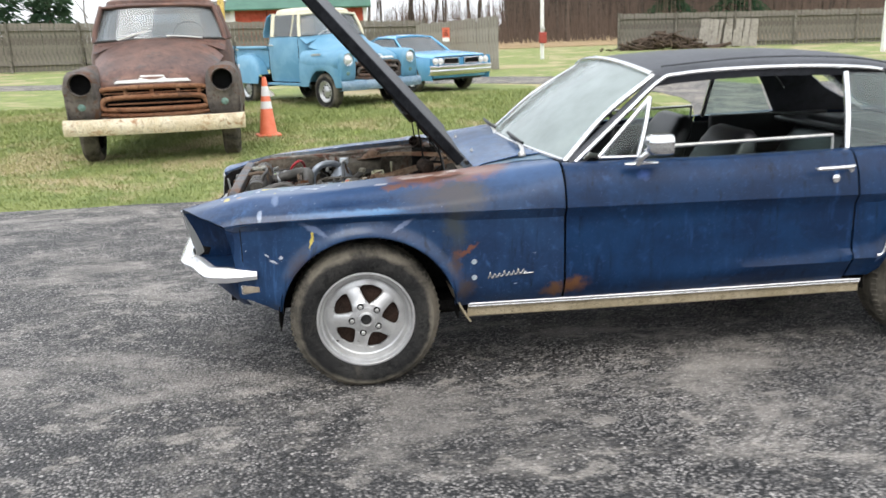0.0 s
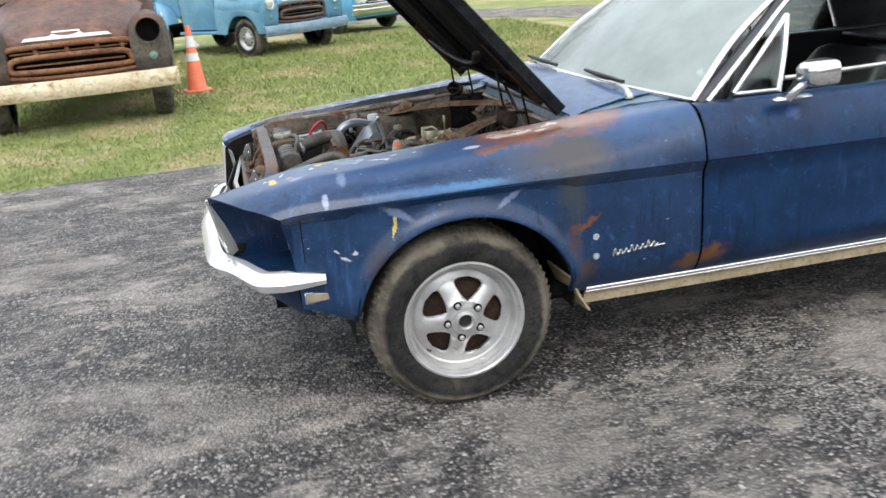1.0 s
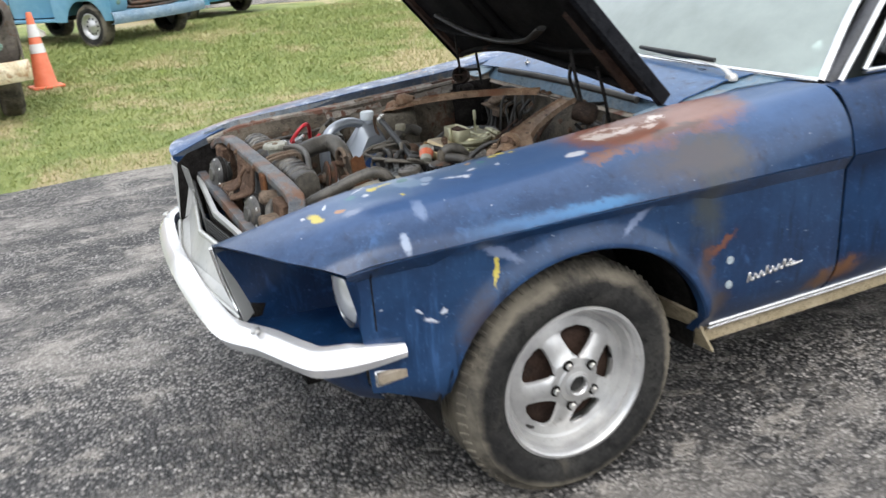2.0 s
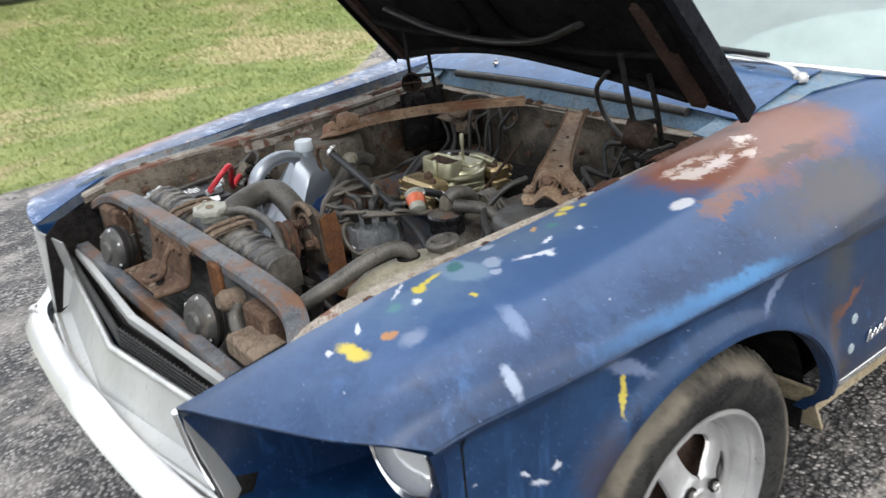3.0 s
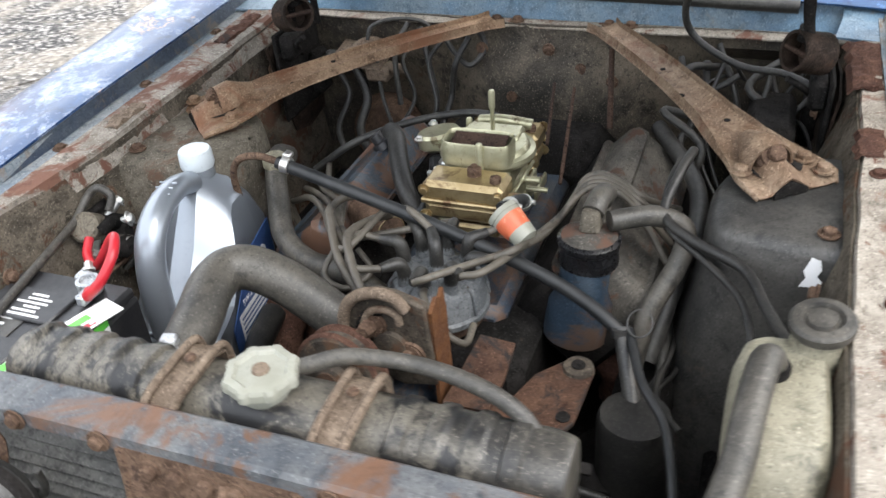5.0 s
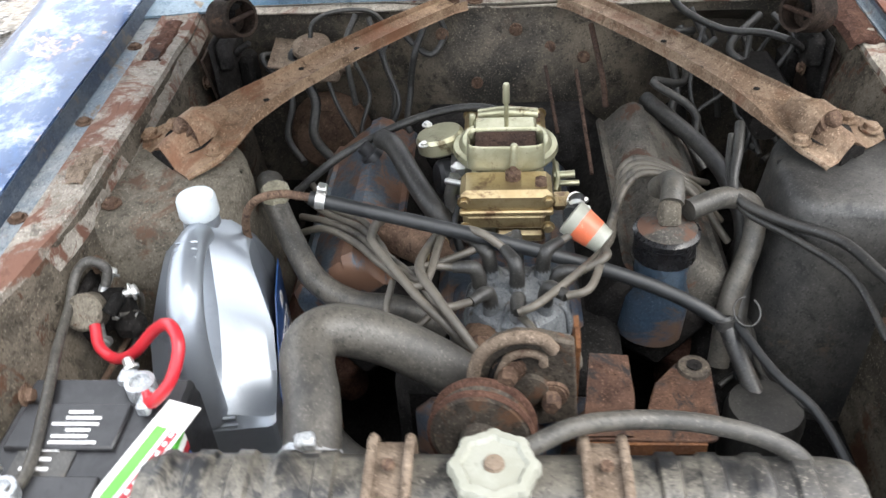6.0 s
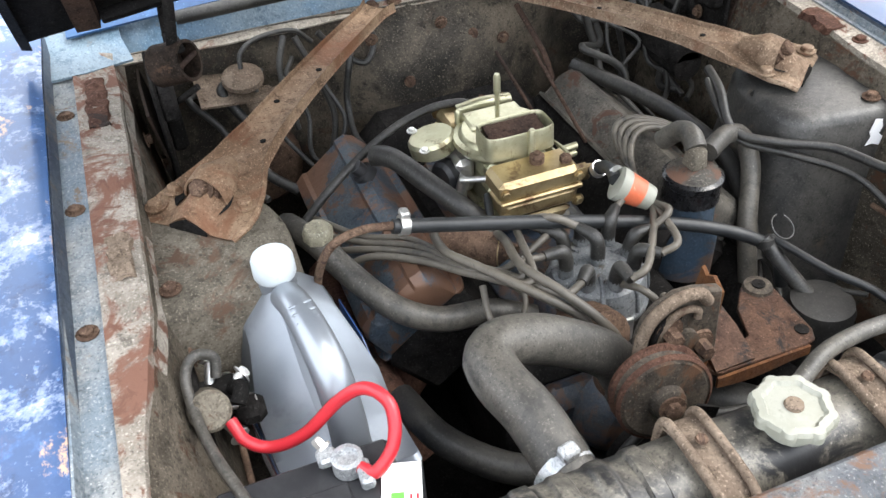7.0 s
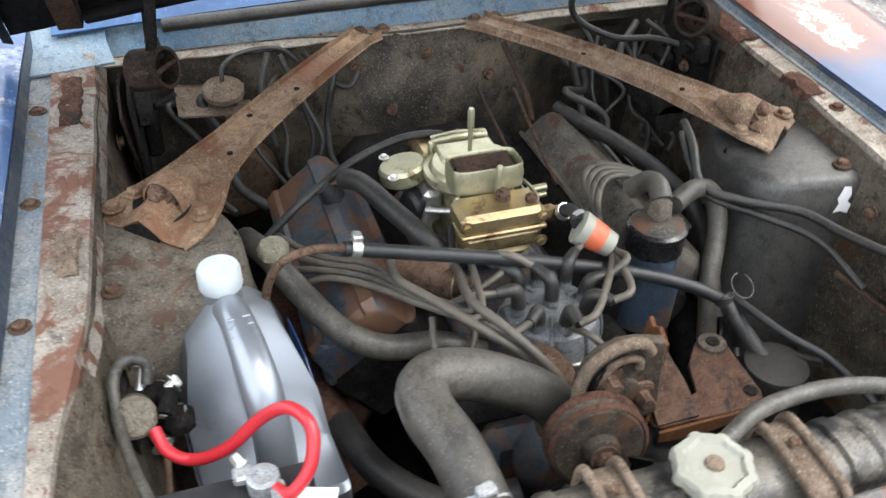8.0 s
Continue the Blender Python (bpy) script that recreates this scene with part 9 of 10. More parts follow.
M["cone_orange"] = grime("faded_orange_cone", (0.72, 0.16, 0.07), (0.78, 0.2, 0.1), (0.5, 0.12, 0.06), 9, 60, 0.5, 0.0, 0.04, 0.7)
M["cone_white"] = grime("reflective_white_band", (0.75, 0.75, 0.76), (0.8, 0.8, 0.8), None, 20, 80, 0.35, 0.0, 0.02)


def sq(c, s, z, n=24, p=0.5):
    """A rounded rectangle about c, half sizes s, at height z."""
    return [(c[0] + s[0] * np.sign(math.cos(a)) * abs(math.cos(a)) ** p, c[1] + s[1] * np.sign(math.sin(a)) * abs(math.sin(a)) ** p, z) for a in np.linspace(0, 2 * math.pi, n + 1)[:-1]]


def plain_wheel(root, x, y, r, rimmat, flip):
    """Road wheel about the x axis; flip turns its face."""
    m = Matrix.Translation((x, y, r - 0.006)) @ Matrix.Rotation(radians(90 if flip else -90), 4, "Z")
    w = part("wheel", Geo().lathe([(0.0, -0.02), (0.05, -0.02), (0.07, -0.035), (r * 0.42, -0.04), (r * 0.5, -0.015), (r * 0.56, -0.01), (r * 0.58, 0.004), (r * 0.56, 0.006)], 32, m @ WM), rimmat, root, "steel wheel")
    part("tyre", tyre_geo(r, 0.2, r * 0.56, 0.014, r - 0.006), M["tyre"], w)
    w.children[0].matrix_local = m
    for k in range(10):
        a = 2 * math.pi * k / 10
        part("rim_hole", Geo().lathe([(0.02, 0), (0.018, 0.002), (0, 0.002)], 10, m @ Matrix.Translation((r * 0.34 * math.cos(a), 0.034, r * 0.34 * math.sin(a))) @ WM), M["black_void"], w)
    return w


def pickup(label, m, skin, fender_skin, roof_skin, bumper_skin, lamps, bed):
    """A rounded 1950s pickup; front at y 0, length along +y."""
    root = thing("pickup_truck", label, "truck", m, "old pickups on the lawn")
    # hood
    rows = []
    for y, hw, z, drop in ((0.10, 0.60, 1.02, 0.07), (0.16, 0.63, 1.07, 0.08), (0.35, 0.67, 1.15, 0.10), (0.65, 0.71, 1.25, 0.13), (0.95, 0.76, 1.34, 0.16), (1.22, 0.80, 1.42, 0.19)):
        rows.append([(hw * s, y + 0.05 * s * s, z - drop * abs(s) ** 3.2 - (0.03 if abs(s) > 0.98 else 0)) for s in np.linspace(-1, 1, 19)])
    rows.insert(0, [(0.58 * s, 0.09 + 0.05 * s * s, 0.93 - 0.02 * abs(s) ** 3) for s in np.linspace(-1, 1, 19)])
    part("hood", Geo().sheet(rows, 0.01), skin, root, angle=45)
    part("hood_emblem", Geo().prism([(-0.44, 0.0), (-0.40, 0.035), (-0.16, 0.04), (-0.13, 0.085), (0.13, 0.085), (0.16, 0.04), (0.40, 0.035), (0.44, 0.0)], 0.02, Matrix.Translation((0, 0.10, 0.955)) @ Matrix.Rotation(radians(78), 4, "X")), M["white_trim"], root, "white winged emblem", bevel=0.006)
    # fenders with lamp hollows
    for s in (-1, 1):
        rows = []
        for y, cx, cz, rx, rz in ((0.075, 0.80, 0.90, 0.20, 0.225), (0.16, 0.80, 0.90, 0.205, 0.235), (0.4, 0.80, 0.90, 0.205, 0.24), (0.8, 0.80, 0.90, 0.205, 0.25), (1.1, 0.82, 0.92, 0.18, 0.23), (1.34, 0.86, 0.93, 0.13, 0.2)):
            rows.append([(s * (cx + rx * math.cos(a)), y, cz + rz * math.sin(a)) for a in np.linspace(-0.6, math.pi * 1.05, 22)])
        fd = part("front_fender", Geo().sheet(rows, 0.01), fender_skin, root, angle=60)
        # side skirt with the wheel opening
        rows = []
        for k in range(25):
            y = 0.02 + 1.33 * k / 24
            u = (y - 0.62) / 0.43
            zb = 0.42 + 0.36 * math.sqrt(max(0, 1 - u * u)) if abs(u) < 1 else 0.44
            rows.append([(s * (1.0 - 0.03 * max(0, 0.25 - y) / 0.25 + 0.015 * math.sin(w * math.pi)), y, 0.93 + (zb - 0.93) * w) for w in np.linspace(0, 1, 6)])
        part("fender_skirt", Geo().sheet(rows, 0.01), fender_skin, root, angle=60)
        face = []
        for y, c, r, p_ in ((0.05, (0.80, 0.965), (0.118, 0.118), 1.0), (-0.02, (0.80, 0.965), (0.130, 0.130), 1.0), (-0.004, (0.80, 0.96), (0.147, 0.145), 0.95), (0.008, (0.80, 0.90), (0.172, 0.205), 0.75), (0.03, (0.80, 0.825), (0.195, 0.295), 0.6), (0.085, (0.80, 0.815), (0.203, 0.315), 0.55)):
            face.append([(s * (c[0] + r[0] * np.sign(math.cos(a)) * abs(math.cos(a)) ** p_), y + 0.03 * max(0.0, 0.9 - c[1] - r[1] * math.sin(a)), c[1] + r[1] * np.sign(math.sin(a)) * abs(math.sin(a)) ** p_) for a in np.linspace(0, 2 * math.pi, 37)[:-1]])
        part("fender_nose", Geo().loft(face, ring=True), fender_skin, root, angle=60)
        part("fender_front", Geo().sheet([[(s * x, y, z) for x, y, z in ((0.62, 0.10, 0.86), (0.80, 0.04, 0.80), (0.93, 0.06, 0.80))], [(s * x, y, z) for x, y, z in ((0.60, 0.10, 0.62), (0.80, 0.04, 0.60), (0.95, 0.07, 0.6))], [(s * x, y, z) for x, y, z in ((0.60, 0.14, 0.50), (0.80, 0.09, 0.50), (0.95, 0.12, 0.5))]], 0.01), fender_skin, root)
        if lamps:
            part("headlamp", Geo().lathe([(0, 0.05), (0.05, 0.045), (0.09, 0.02), (0.095, 0.0), (0.115, 0.012), (0.12, -0.02)], 28, Matrix.Translation((s * 0.80, 0.02, 0.965)) @ WM), M["lamp_glass"], root, "round headlamp")
        else:
            part("lamp_hollow", Geo().lathe([(0.124, 0.0), (0.118, -0.02), (0.11, -0.10), (0, -0.10)], 28, Matrix.Translation((s * 0.80, 0.03, 0.965)) @ WM), M["black_void"], root, "empty headlamp hole")
        part("parking_lamp", Geo().lathe([(0.0, 0.012), (0.016, 0.012), (0.03, 0.008), (0.045, 0.0)], 20, Matrix.Translation((s * 0.81, 0.012, 0.71)) @ WM), M["truck_mint"], root)
        plain_wheel(root, s * 0.93, 0.62, 0.36, M["aluminium"] if lamps else M["truck_grey"], s > 0)
    # grille: black box as the hollow's shade, surround and two bars
    part("grille_hollow", Geo().box((0, 0.16, 0.74), (1.24, 0.06, 0.34), 0.03), M["black_void"], root)
    gm_ = M["grille_rust"] if not lamps else M["truck_grey"]
    sur = part("grille_surround", Geo().tube([(-0.60, 0.10, 0.62), (-0.60, 0.09, 0.76), (-0.54, 0.08, 0.88), (-0.3, 0.07, 0.905), (0, 0.065, 0.91), (0.3, 0.07, 0.905), (0.54, 0.08, 0.88), (0.60, 0.09, 0.76), (0.60, 0.10, 0.62), (0.3, 0.07, 0.585), (0, 0.065, 0.58), (-0.3, 0.07, 0.585), (-0.60, 0.10, 0.62)], 0.028, 8, 4), gm_, root, "rusty grille surround" if not lamps else "grey grille surround")
    part("grille_loop", Geo().tube([(-0.50, 0.07, 0.66), (-0.52, 0.065, 0.72), (-0.46, 0.06, 0.785), (-0.2, 0.05, 0.80), (0.2, 0.05, 0.80), (0.46, 0.06, 0.785), (0.52, 0.065, 0.72), (0.50, 0.07, 0.66), (0.2, 0.05, 0.65), (-0.2, 0.05, 0.65), (-0.50, 0.07, 0.66)], 0.03, 8, 4), gm_, sur)
    for x in (-0.28, -0.02, 0.24, 0.45):
        part("grille_bar", Geo().box((x, 0.08, 0.85), (0.04, 0.03, 0.09), 0.008), gm_, sur)
    part("grille_shelf", Geo().box((0, 0.09, 0.72), (0.92, 0.04, 0.02), 0.006).box((0, 0.09, 0.845), (1.0, 0.03, 0.018), 0.006), gm_, sur)
    if not lamps:
        sur.scale = (1.15, 1, 1)
    # bumper
    rows = []
    for s in np.linspace(-1, 1, 21):
        x, y = 1.03 * s, -0.16 + 0.12 * abs(s) ** 3
        rows.append([(x, y + 0.05, 0.56), (x, y, 0.555), (x, y - 0.02, 0.51), (x, y - 0.022, 0.44), (x, y, 0.395), (x, y + 0.05, 0.39)])
    part("front_bumper", Geo().sheet(rows, 0.01), bumper_skin, root, "flaking cream steel bumper" if not lamps else "scuffed blue-grey bumper", angle=40)
    part("bumper_iron", Geo().box((-0.45, 0.02, 0.47), (0.06, 0.3, 0.08), 0.01).box((0.45, 0.02, 0.47), (0.06, 0.3, 0.08), 0.01), M["soot_shade"], root)
    part("lower_apron", Geo().box((0, 0.12, 0.53), (1.8, 0.1, 0.12), 0.03), fender_skin, root)
    # cab
    lower = [sq((0, 2.05), (0.90, 0.78), 0.52), sq((0, 2.05), (0.94, 0.80), 0.8), sq((0, 2.05), (0.93, 0.80), 1.25), sq((0, 2.06), (0.88, 0.78), 1.42)]
    cab = part("cab", Geo().loft(lower, ring=True, caps=False), skin, root, "rounded steel cab", angle=50)
    part("cowl", Geo().sheet([[(x, 1.20 + 0.10 * (x / 0.8) ** 2, 1.40 - 0.12 * abs(x / 0.8) ** 3) for x in np.linspace(-0.82, 0.82, 13)], [(x, 1.36 + 0.14 * (x / 0.8) ** 2, 1.455 - 0.05 * abs(x / 0.8) ** 3) for x in np.linspace(-0.84, 0.84, 13)]], 0.01), skin, root)
    rows = []
    for z, hx, y0, y1 in ((1.90, 0.70, 1.62, 2.70), (1.95, 0.68, 1.62, 2.70), (1.985, 0.60, 1.70, 2.62), (2.005, 0.40, 1.85, 2.5), (2.01, 0.1, 2.05, 2.3)):
        rows.append(sq((0, (y0 + y1) / 2), (hx, (y1 - y0) / 2), z, 28, 0.45))
    part("cab_roof", Geo().loft([sq((0, 2.15), (0.715, 0.58), 1.86, 28, 0.45)] + rows, ring=True, caps=True), roof_skin, root, angle=50)
    part("sun_visor_lip", Geo().tube([(-0.70, 1.63, 1.86), (-0.4, 1.555, 1.88), (0, 1.535, 1.885), (0.4, 1.555, 1.88), (0.70, 1.63, 1.86)], 0.025, 8, 4), roof_skin, root)
    for s in (-1, 1):
        part("cab_pillar", Geo().tube([(s * 0.83, 1.52, 1.42), (s * 0.80, 1.56, 1.6), (s * 0.71, 1.66, 1.88)], 0.035, 8, 4), roof_skin if lamps else skin, root)
        part("cab_pillar", Geo().tube([(s * 0.86, 2.45, 1.42), (s * 0.72, 2.55, 1.88)], 0.05, 8, 3), roof_skin if lamps else skin, root)
        part("vent_bar", Geo().tube([(s * 0.85, 1.80, 1.42), (s * 0.74, 1.80, 1.87)], 0.014, 6, 2), roof_skin if lamps else skin, root)
        sg = part("side_pane", Geo().sheet([[(s * 0.855, 1.56, 1.43), (s * 0.865, 2.44, 1.43)], [(s * 0.735, 1.68, 1.86), (s * 0.735, 2.5, 1.86)]], 0.006), M["cab_glass"], root)
        sg.visible_shadow = False
        part("wiper_arm", Geo().tube([(s * 0.30 - 0.2, 1.30, 1.45), (s * 0.30 + 0.02, 1.385, 1.52), (s * 0.30 + 0.22, 1.42, 1.56)] if s < 0 else [(0.55, 1.36, 1.45), (0.3, 1.34, 1.475), (0.1, 1.33, 1.485)], 0.012, 6, 3), M["zinc"], root)
        part("door_seam", Geo().tube([(s * 0.942, 1.42, 0.60), (s * 0.945, 1.42, 1.38)], 0.006, 6, 2), M["soot_shade"], cab)
        part("door_seam", Geo().tube([(s * 0.942, 2.5, 0.60), (s * 0.945, 2.5, 1.38)], 0.006, 6, 2), M["soot_shade"], cab)
        part("door_handle", Geo().tube([(s * 0.95, 2.32, 1.26), (s * 0.975, 2.36, 1.26), (s * 0.97, 2.46, 1.26)], 0.012, 6, 3), M["zinc"], root)
        part("hood_badge", Geo().prism([(0, 0), (0.05, 0.02), (0.3, 0.03), (0.36, 0.015), (0.3, 0.0), (0.05, -0.01)], 0.015, Matrix.Translation((s * 0.985, 0.95 if s > 0 else 0.95, 1.06)) @ Matrix.Rotation(radians(90 * s), 4, "Z") @ Matrix.Rotation(radians(90), 4, "X")), M["zinc"], root)
        part("running_board", Geo().box((s * 0.90, 1.95, 0.47), (0.2, 1.2, 0.05), 0.01), fender_skin, root)
    wsr = []
    for w in np.linspace(0, 1, 6):
        wsr.append([((0.83 - 0.12 * w) * s, 1.36 + 0.19 * w + 0.15 * abs(s) ** 3.0, 1.45 + 0.43 * w - 0.02 * abs(s) ** 3) for s in np.linspace(-1, 1, 17)])
    wp_ = part("cab_windshield", Geo().sheet(wsr, 0.006), M["cab_glass"], root, "wrap-round windshield with painted sky haze")
    wp_.visible_shadow = False
    part("windshield_gasket", Geo().tube([tuple(p) for p in wsr[0]], 0.016, 6, 1).tube([tuple(p) for p in wsr[-1]], 0.016, 6, 1), M["rubber"], wp_)
    bwin = part("rear_pane", Geo().sheet([[(-0.5, 2.80, 1.5), (0.5, 2.80, 1.5)], [(-0.46, 2.72, 1.80), (0.46, 2.72, 1.80)]], 0.006), M["cab_glass"], root)
    bwin.visible_shadow = False
    part("cab_back", Geo().sheet([[(-0.86, 2.80, 1.42), (-0.5, 2.84, 1.42), (0.5, 2.84, 1.42), (0.86, 2.80, 1.42)], [(-0.85, 2.80, 1.5), (-0.5, 2.83, 1.5), (0.5, 2.83, 1.5), (0.85, 2.8, 1.5)]], 0.02).sheet([[(-0.8, 2.76, 1.80), (0.8, 2.76, 1.80)], [(-0.72, 2.70, 1.90), (0.72, 2.7, 1.90)]], 0.02).sheet([[(-0.85, 2.8, 1.5), (-0.78, 2.74, 1.8)], [(-0.5, 2.83, 1.5), (-0.46, 2.75, 1.8)]], 0.02).sheet([[(0.5, 2.83, 1.5), (0.46, 2.75, 1.8)], [(0.85, 2.8, 1.5), (0.78, 2.74, 1.8)]], 0.02), skin, root)
    part("cab_seat", Geo().box((0, 2.45, 1.05), (1.5, 0.25, 0.7), 0.06).box((0, 2.2, 0.78), (1.5, 0.6, 0.2), 0.06), M["interior"], root)
    cw = part("steering_wheel", Geo().tube([(0.36 + 0.2 * math.cos(a), 1.75 + 0.08 * math.sin(a), 1.50 + 0.17 * math.sin(a)) for a in np.linspace(0, 2 * math.pi, 29)], 0.012, 6, 1), M["interior"], root)
    part("chassis", Geo().box((-0.4, 2.6, 0.50), (0.12, 4.6, 0.14), 0.02).box((0.4, 2.6, 0.50), (0.12, 4.6, 0.14), 0.02).box((0, 0.62, 0.40), (1.5, 0.1, 0.1), 0.02).box((0, 3.45, 0.40), (1.5, 0.1, 0.1), 0.02).box((0, 0.9, 0.65), (0.9, 0.9, 0.35), 0.05), M["soot_shade"], root)
    # bed with pontoon fenders
    bedbox = Geo()
    for s in (-1, 1):
        bedbox.box((s * 0.66, 3.85, 0.98), (0.05, 1.95, 0.44), 0.01).tube([(s * 0.70, 2.9, 1.21), (s * 0.70, 4.82, 1.21)], 0.035, 8, 2)
    bedbox.box((0, 3.85, 0.76), (1.34, 1.95, 0.05), 0.01).box((0, 2.90, 0.98), (1.34, 0.05, 0.44), 0.01).box((0, 4.82, 0.98), (1.34, 0.05, 0.44), 0.01)
    part("bed", bedbox, skin, root, "narrow step-side bed")
    for s in (-1, 1):
        rows = []
        for y in np.linspace(2.95, 4.3, 20):
            u = (y - 3.62) / 0.68
            h = math.sqrt(max(0.0, 1 - u * u))
            rows.append([(s * (0.70 + 0.29 * k / 8), y, 0.62 + (0.52 * h - 0.06) * math.sqrt(max(0, 1 - (k / 8) ** 4)) - (0.0 if k < 8 else 0.16)) for k in range(9)])
        part("rear_fender", Geo().sheet(rows, 0.01), skin, root, angle=60)
        plain_wheel(root, s * 0.90, 3.55, 0.35, M["aluminium"] if lamps else M["truck_grey"], s > 0)
    return root


brown = pickup("rusty brown old pickup with empty headlamp holes, parked on the lawn", pose(-2.30, 7.44, 0.0, 0, 0, 5) @ Matrix.Scale(1.055, 4), M["truck_rust"], M["truck_grey"], M["truck_rust"], M["cream_bumper"], False, True)
blue_truck = pickup("light blue old pickup with cream roof, parked on the lawn", pose(0.93, 14.45, -0.02, 0, 0, 37) @ Matrix.Scale(1.05, 4), M["truck_blue"], M["truck_blue"], M["cream_roof"], M["blue_bumper"], True, True)


def sedan(label, m):
    """A square-shouldered 1960s hardtop; front at y 0."""
    root = thing("hardtop_car", label, "car", m)
    rows = []
    for y, z in ((0.06, 0.86), (0.15, 0.89), (0.7, 0.93), (1.4, 0.96)):
        rows.append([(0.93 * s, y - 0.04 * (1 - abs(s)), z + 0.02 * (1 - s * s) - 0.05 * max(0, abs(s) - 0.92) / 0.08) for s in np.linspace(-1, 1, 15)])
    part("hood", Geo().sheet(rows, 0.01), M["car_blue"], root, angle=50)
    for s in (-1, 1):
        rows = []
        for k in range(41):
            y = 0.04 + 4.9 * k / 40
            zb = 0.30
            for c in (0.95, 3.85):
                u = (y - c) / 0.40
                if abs(u) < 1:
                    zb = max(zb, 0.34 + 0.36 * math.sqrt(1 - u * u))
            rows.append([(s * (0.95 + 0.025 * math.sin(math.pi * w) - 0.05 * w * w), y, 0.86 + (zb - 0.86) * w) for w in np.linspace(0, 1, 7)])
        part("side_panel", Geo().sheet(rows, 0.01), M["car_blue"], root, angle=60)
        plain_wheel(root, s * 0.88, 0.95, 0.335, M["aluminium"], s > 0)
        plain_wheel(root, s * 0.88, 3.85, 0.335, M["aluminium"], s > 0)
        part("grille_nostril", Geo().box((s * 0.32, 0.03, 0.76), (0.46, 0.05, 0.15), 0.03), M["black_void"], root)
        part("grille_frame", Geo().tube([(s * 0.09, 0.0, 0.69), (s * 0.09, -0.01, 0.83), (s * 0.55, 0.0, 0.835), (s * 0.55, 0.0, 0.69), (s * 0.09, 0.0, 0.69)], 0.012, 6, 1), M["chrome"], root)
        for dx in (0.64, 0.80):
            part("headlamp", Geo().lathe([(0, 0.03), (0.05, 0.024), (0.07, 0.005), (0.082, 0.01), (0.085, -0.02)], 24, Matrix.Translation((s * dx, 0.02, 0.765)) @ WM), M["lamp_glass"], root, "round headlamp")
        part("wind_pillar", Geo().tube([(s * 0.74, 1.45, 0.97), (s * 0.60, 2.05, 1.33)], 0.025, 8, 2), M["car_blue"], root)
        sg = part("side_pane", Geo().sheet([[(s * 0.80, 1.55, 0.95), (s * 0.80, 3.3, 0.95)], [(s * 0.61, 2.1, 1.32), (s * 0.61, 2.9, 1.32)]], 0.006), M["cab_glass"], root)
        sg.visible_shadow = False
    part("front_panel", Geo().box((0, 0.09, 0.74), (1.84, 0.06, 0.22), 0.02), M["car_blue"], root)
    part("front_bumper", Geo().sheet([[(0.98 * s, -0.09 + 0.10 * abs(s) ** 4 + dy, z) for s in np.linspace(-1, 1, 17)] for dy, z in ((0.06, 0.665), (0.0, 0.655), (-0.01, 0.60), (0.01, 0.56), (0.0, 0.53), (0.03, 0.45), (0.08, 0.42))], 0.01), M["chrome"], root, "chrome bumper")
    part("valance", Geo().box((0, 0.12, 0.42), (1.7, 0.1, 0.14), 0.03), M["car_blue"], root)
    part("roof", Geo().sheet([[(hx * s, y, z + 0.03 * (1 - s * s) - 0.03 * max(0, abs(s) - 0.9) / 0.1) for s in np.linspace(-1, 1, 13)] for y, hx, z in ((2.02, 0.62, 1.33), (2.4, 0.64, 1.355), (2.9, 0.63, 1.34), (3.3, 0.66, 1.20), (3.75, 0.74, 0.96))], 0.03), M["car_blue"], root, angle=60)
    w_ = part("windshield", Geo().sheet([[(0.76 * s, 1.42 + 0.12 * s * s, 0.965) for s in np.linspace(-1, 1, 11)], [(0.61 * s, 2.0 + 0.06 * s * s, 1.335) for s in np.linspace(-1, 1, 11)]], 0.006), M["cab_glass"], root)
    w_.visible_shadow = False
    part("trunk", Geo().sheet([[(0.92 * s, y, z) for s in np.linspace(-1, 1, 9)] for y, z in ((3.7, 0.96), (4.5, 0.93), (4.92, 0.88), (4.95, 0.4))], 0.01), M["car_blue"], root)
    part("cabin", Geo().box((0, 2.5, 0.70), (1.6, 2.2, 0.5), 0.05).box((0, 2.4, 0.35), (1.6, 4.4, 0.12), 0.03), M["interior"], root)
    part("cowl", Geo().sheet([[(0.90 * s, 1.36, 0.955) for s in np.linspace(-1, 1, 7)], [(0.82 * s, 1.55, 0.965) for s in np.linspace(-1, 1, 7)]], 0.01), M["car_blue"], root)
    return root


sedan("bright blue 1960s hardtop with quad headlamps, parked behind the pickups", pose(3.15, 17.75, 0.0, 0, 0, 30))


def traffic_cone():
    c = thing("traffic_cone", "faded orange traffic cone with two white bands on the grass", "cone", pose(-1.13, 9.95, 0.0, 0, 0, 12))
    part("cone_base", Geo().box((0, 0, 0.02), (0.37, 0.37, 0.035), 0.012), M["cone_orange"], c)
    part("cone_body", Geo().lathe([(0.145, 0.035), (0.135, 0.05), (0.033, 0.90), (0.028, 0.91), (0.0, 0.91)], 32), M["cone_orange"], c)
    for z0, z1 in ((0.43, 0.54), (0.62, 0.77)):
        r = lambda z: 0.135 + (0.033 - 0.135) * (z - 0.05) / 0.85 + 0.0025
        part("reflective_band", Geo().lathe([(r(z0), z0), (r(z1), z1)], 32), M["cone_white"], c, "white reflective band")
    part("paper_flap", Geo().sheet([[(0.06, -0.02, 0.72), (0.13, -0.03, 0.66)], [(0.06, 0.0, 0.60), (0.14, 0.0, 0.62)]], 0.002), M["cone_white"], c, "torn loose piece of band")


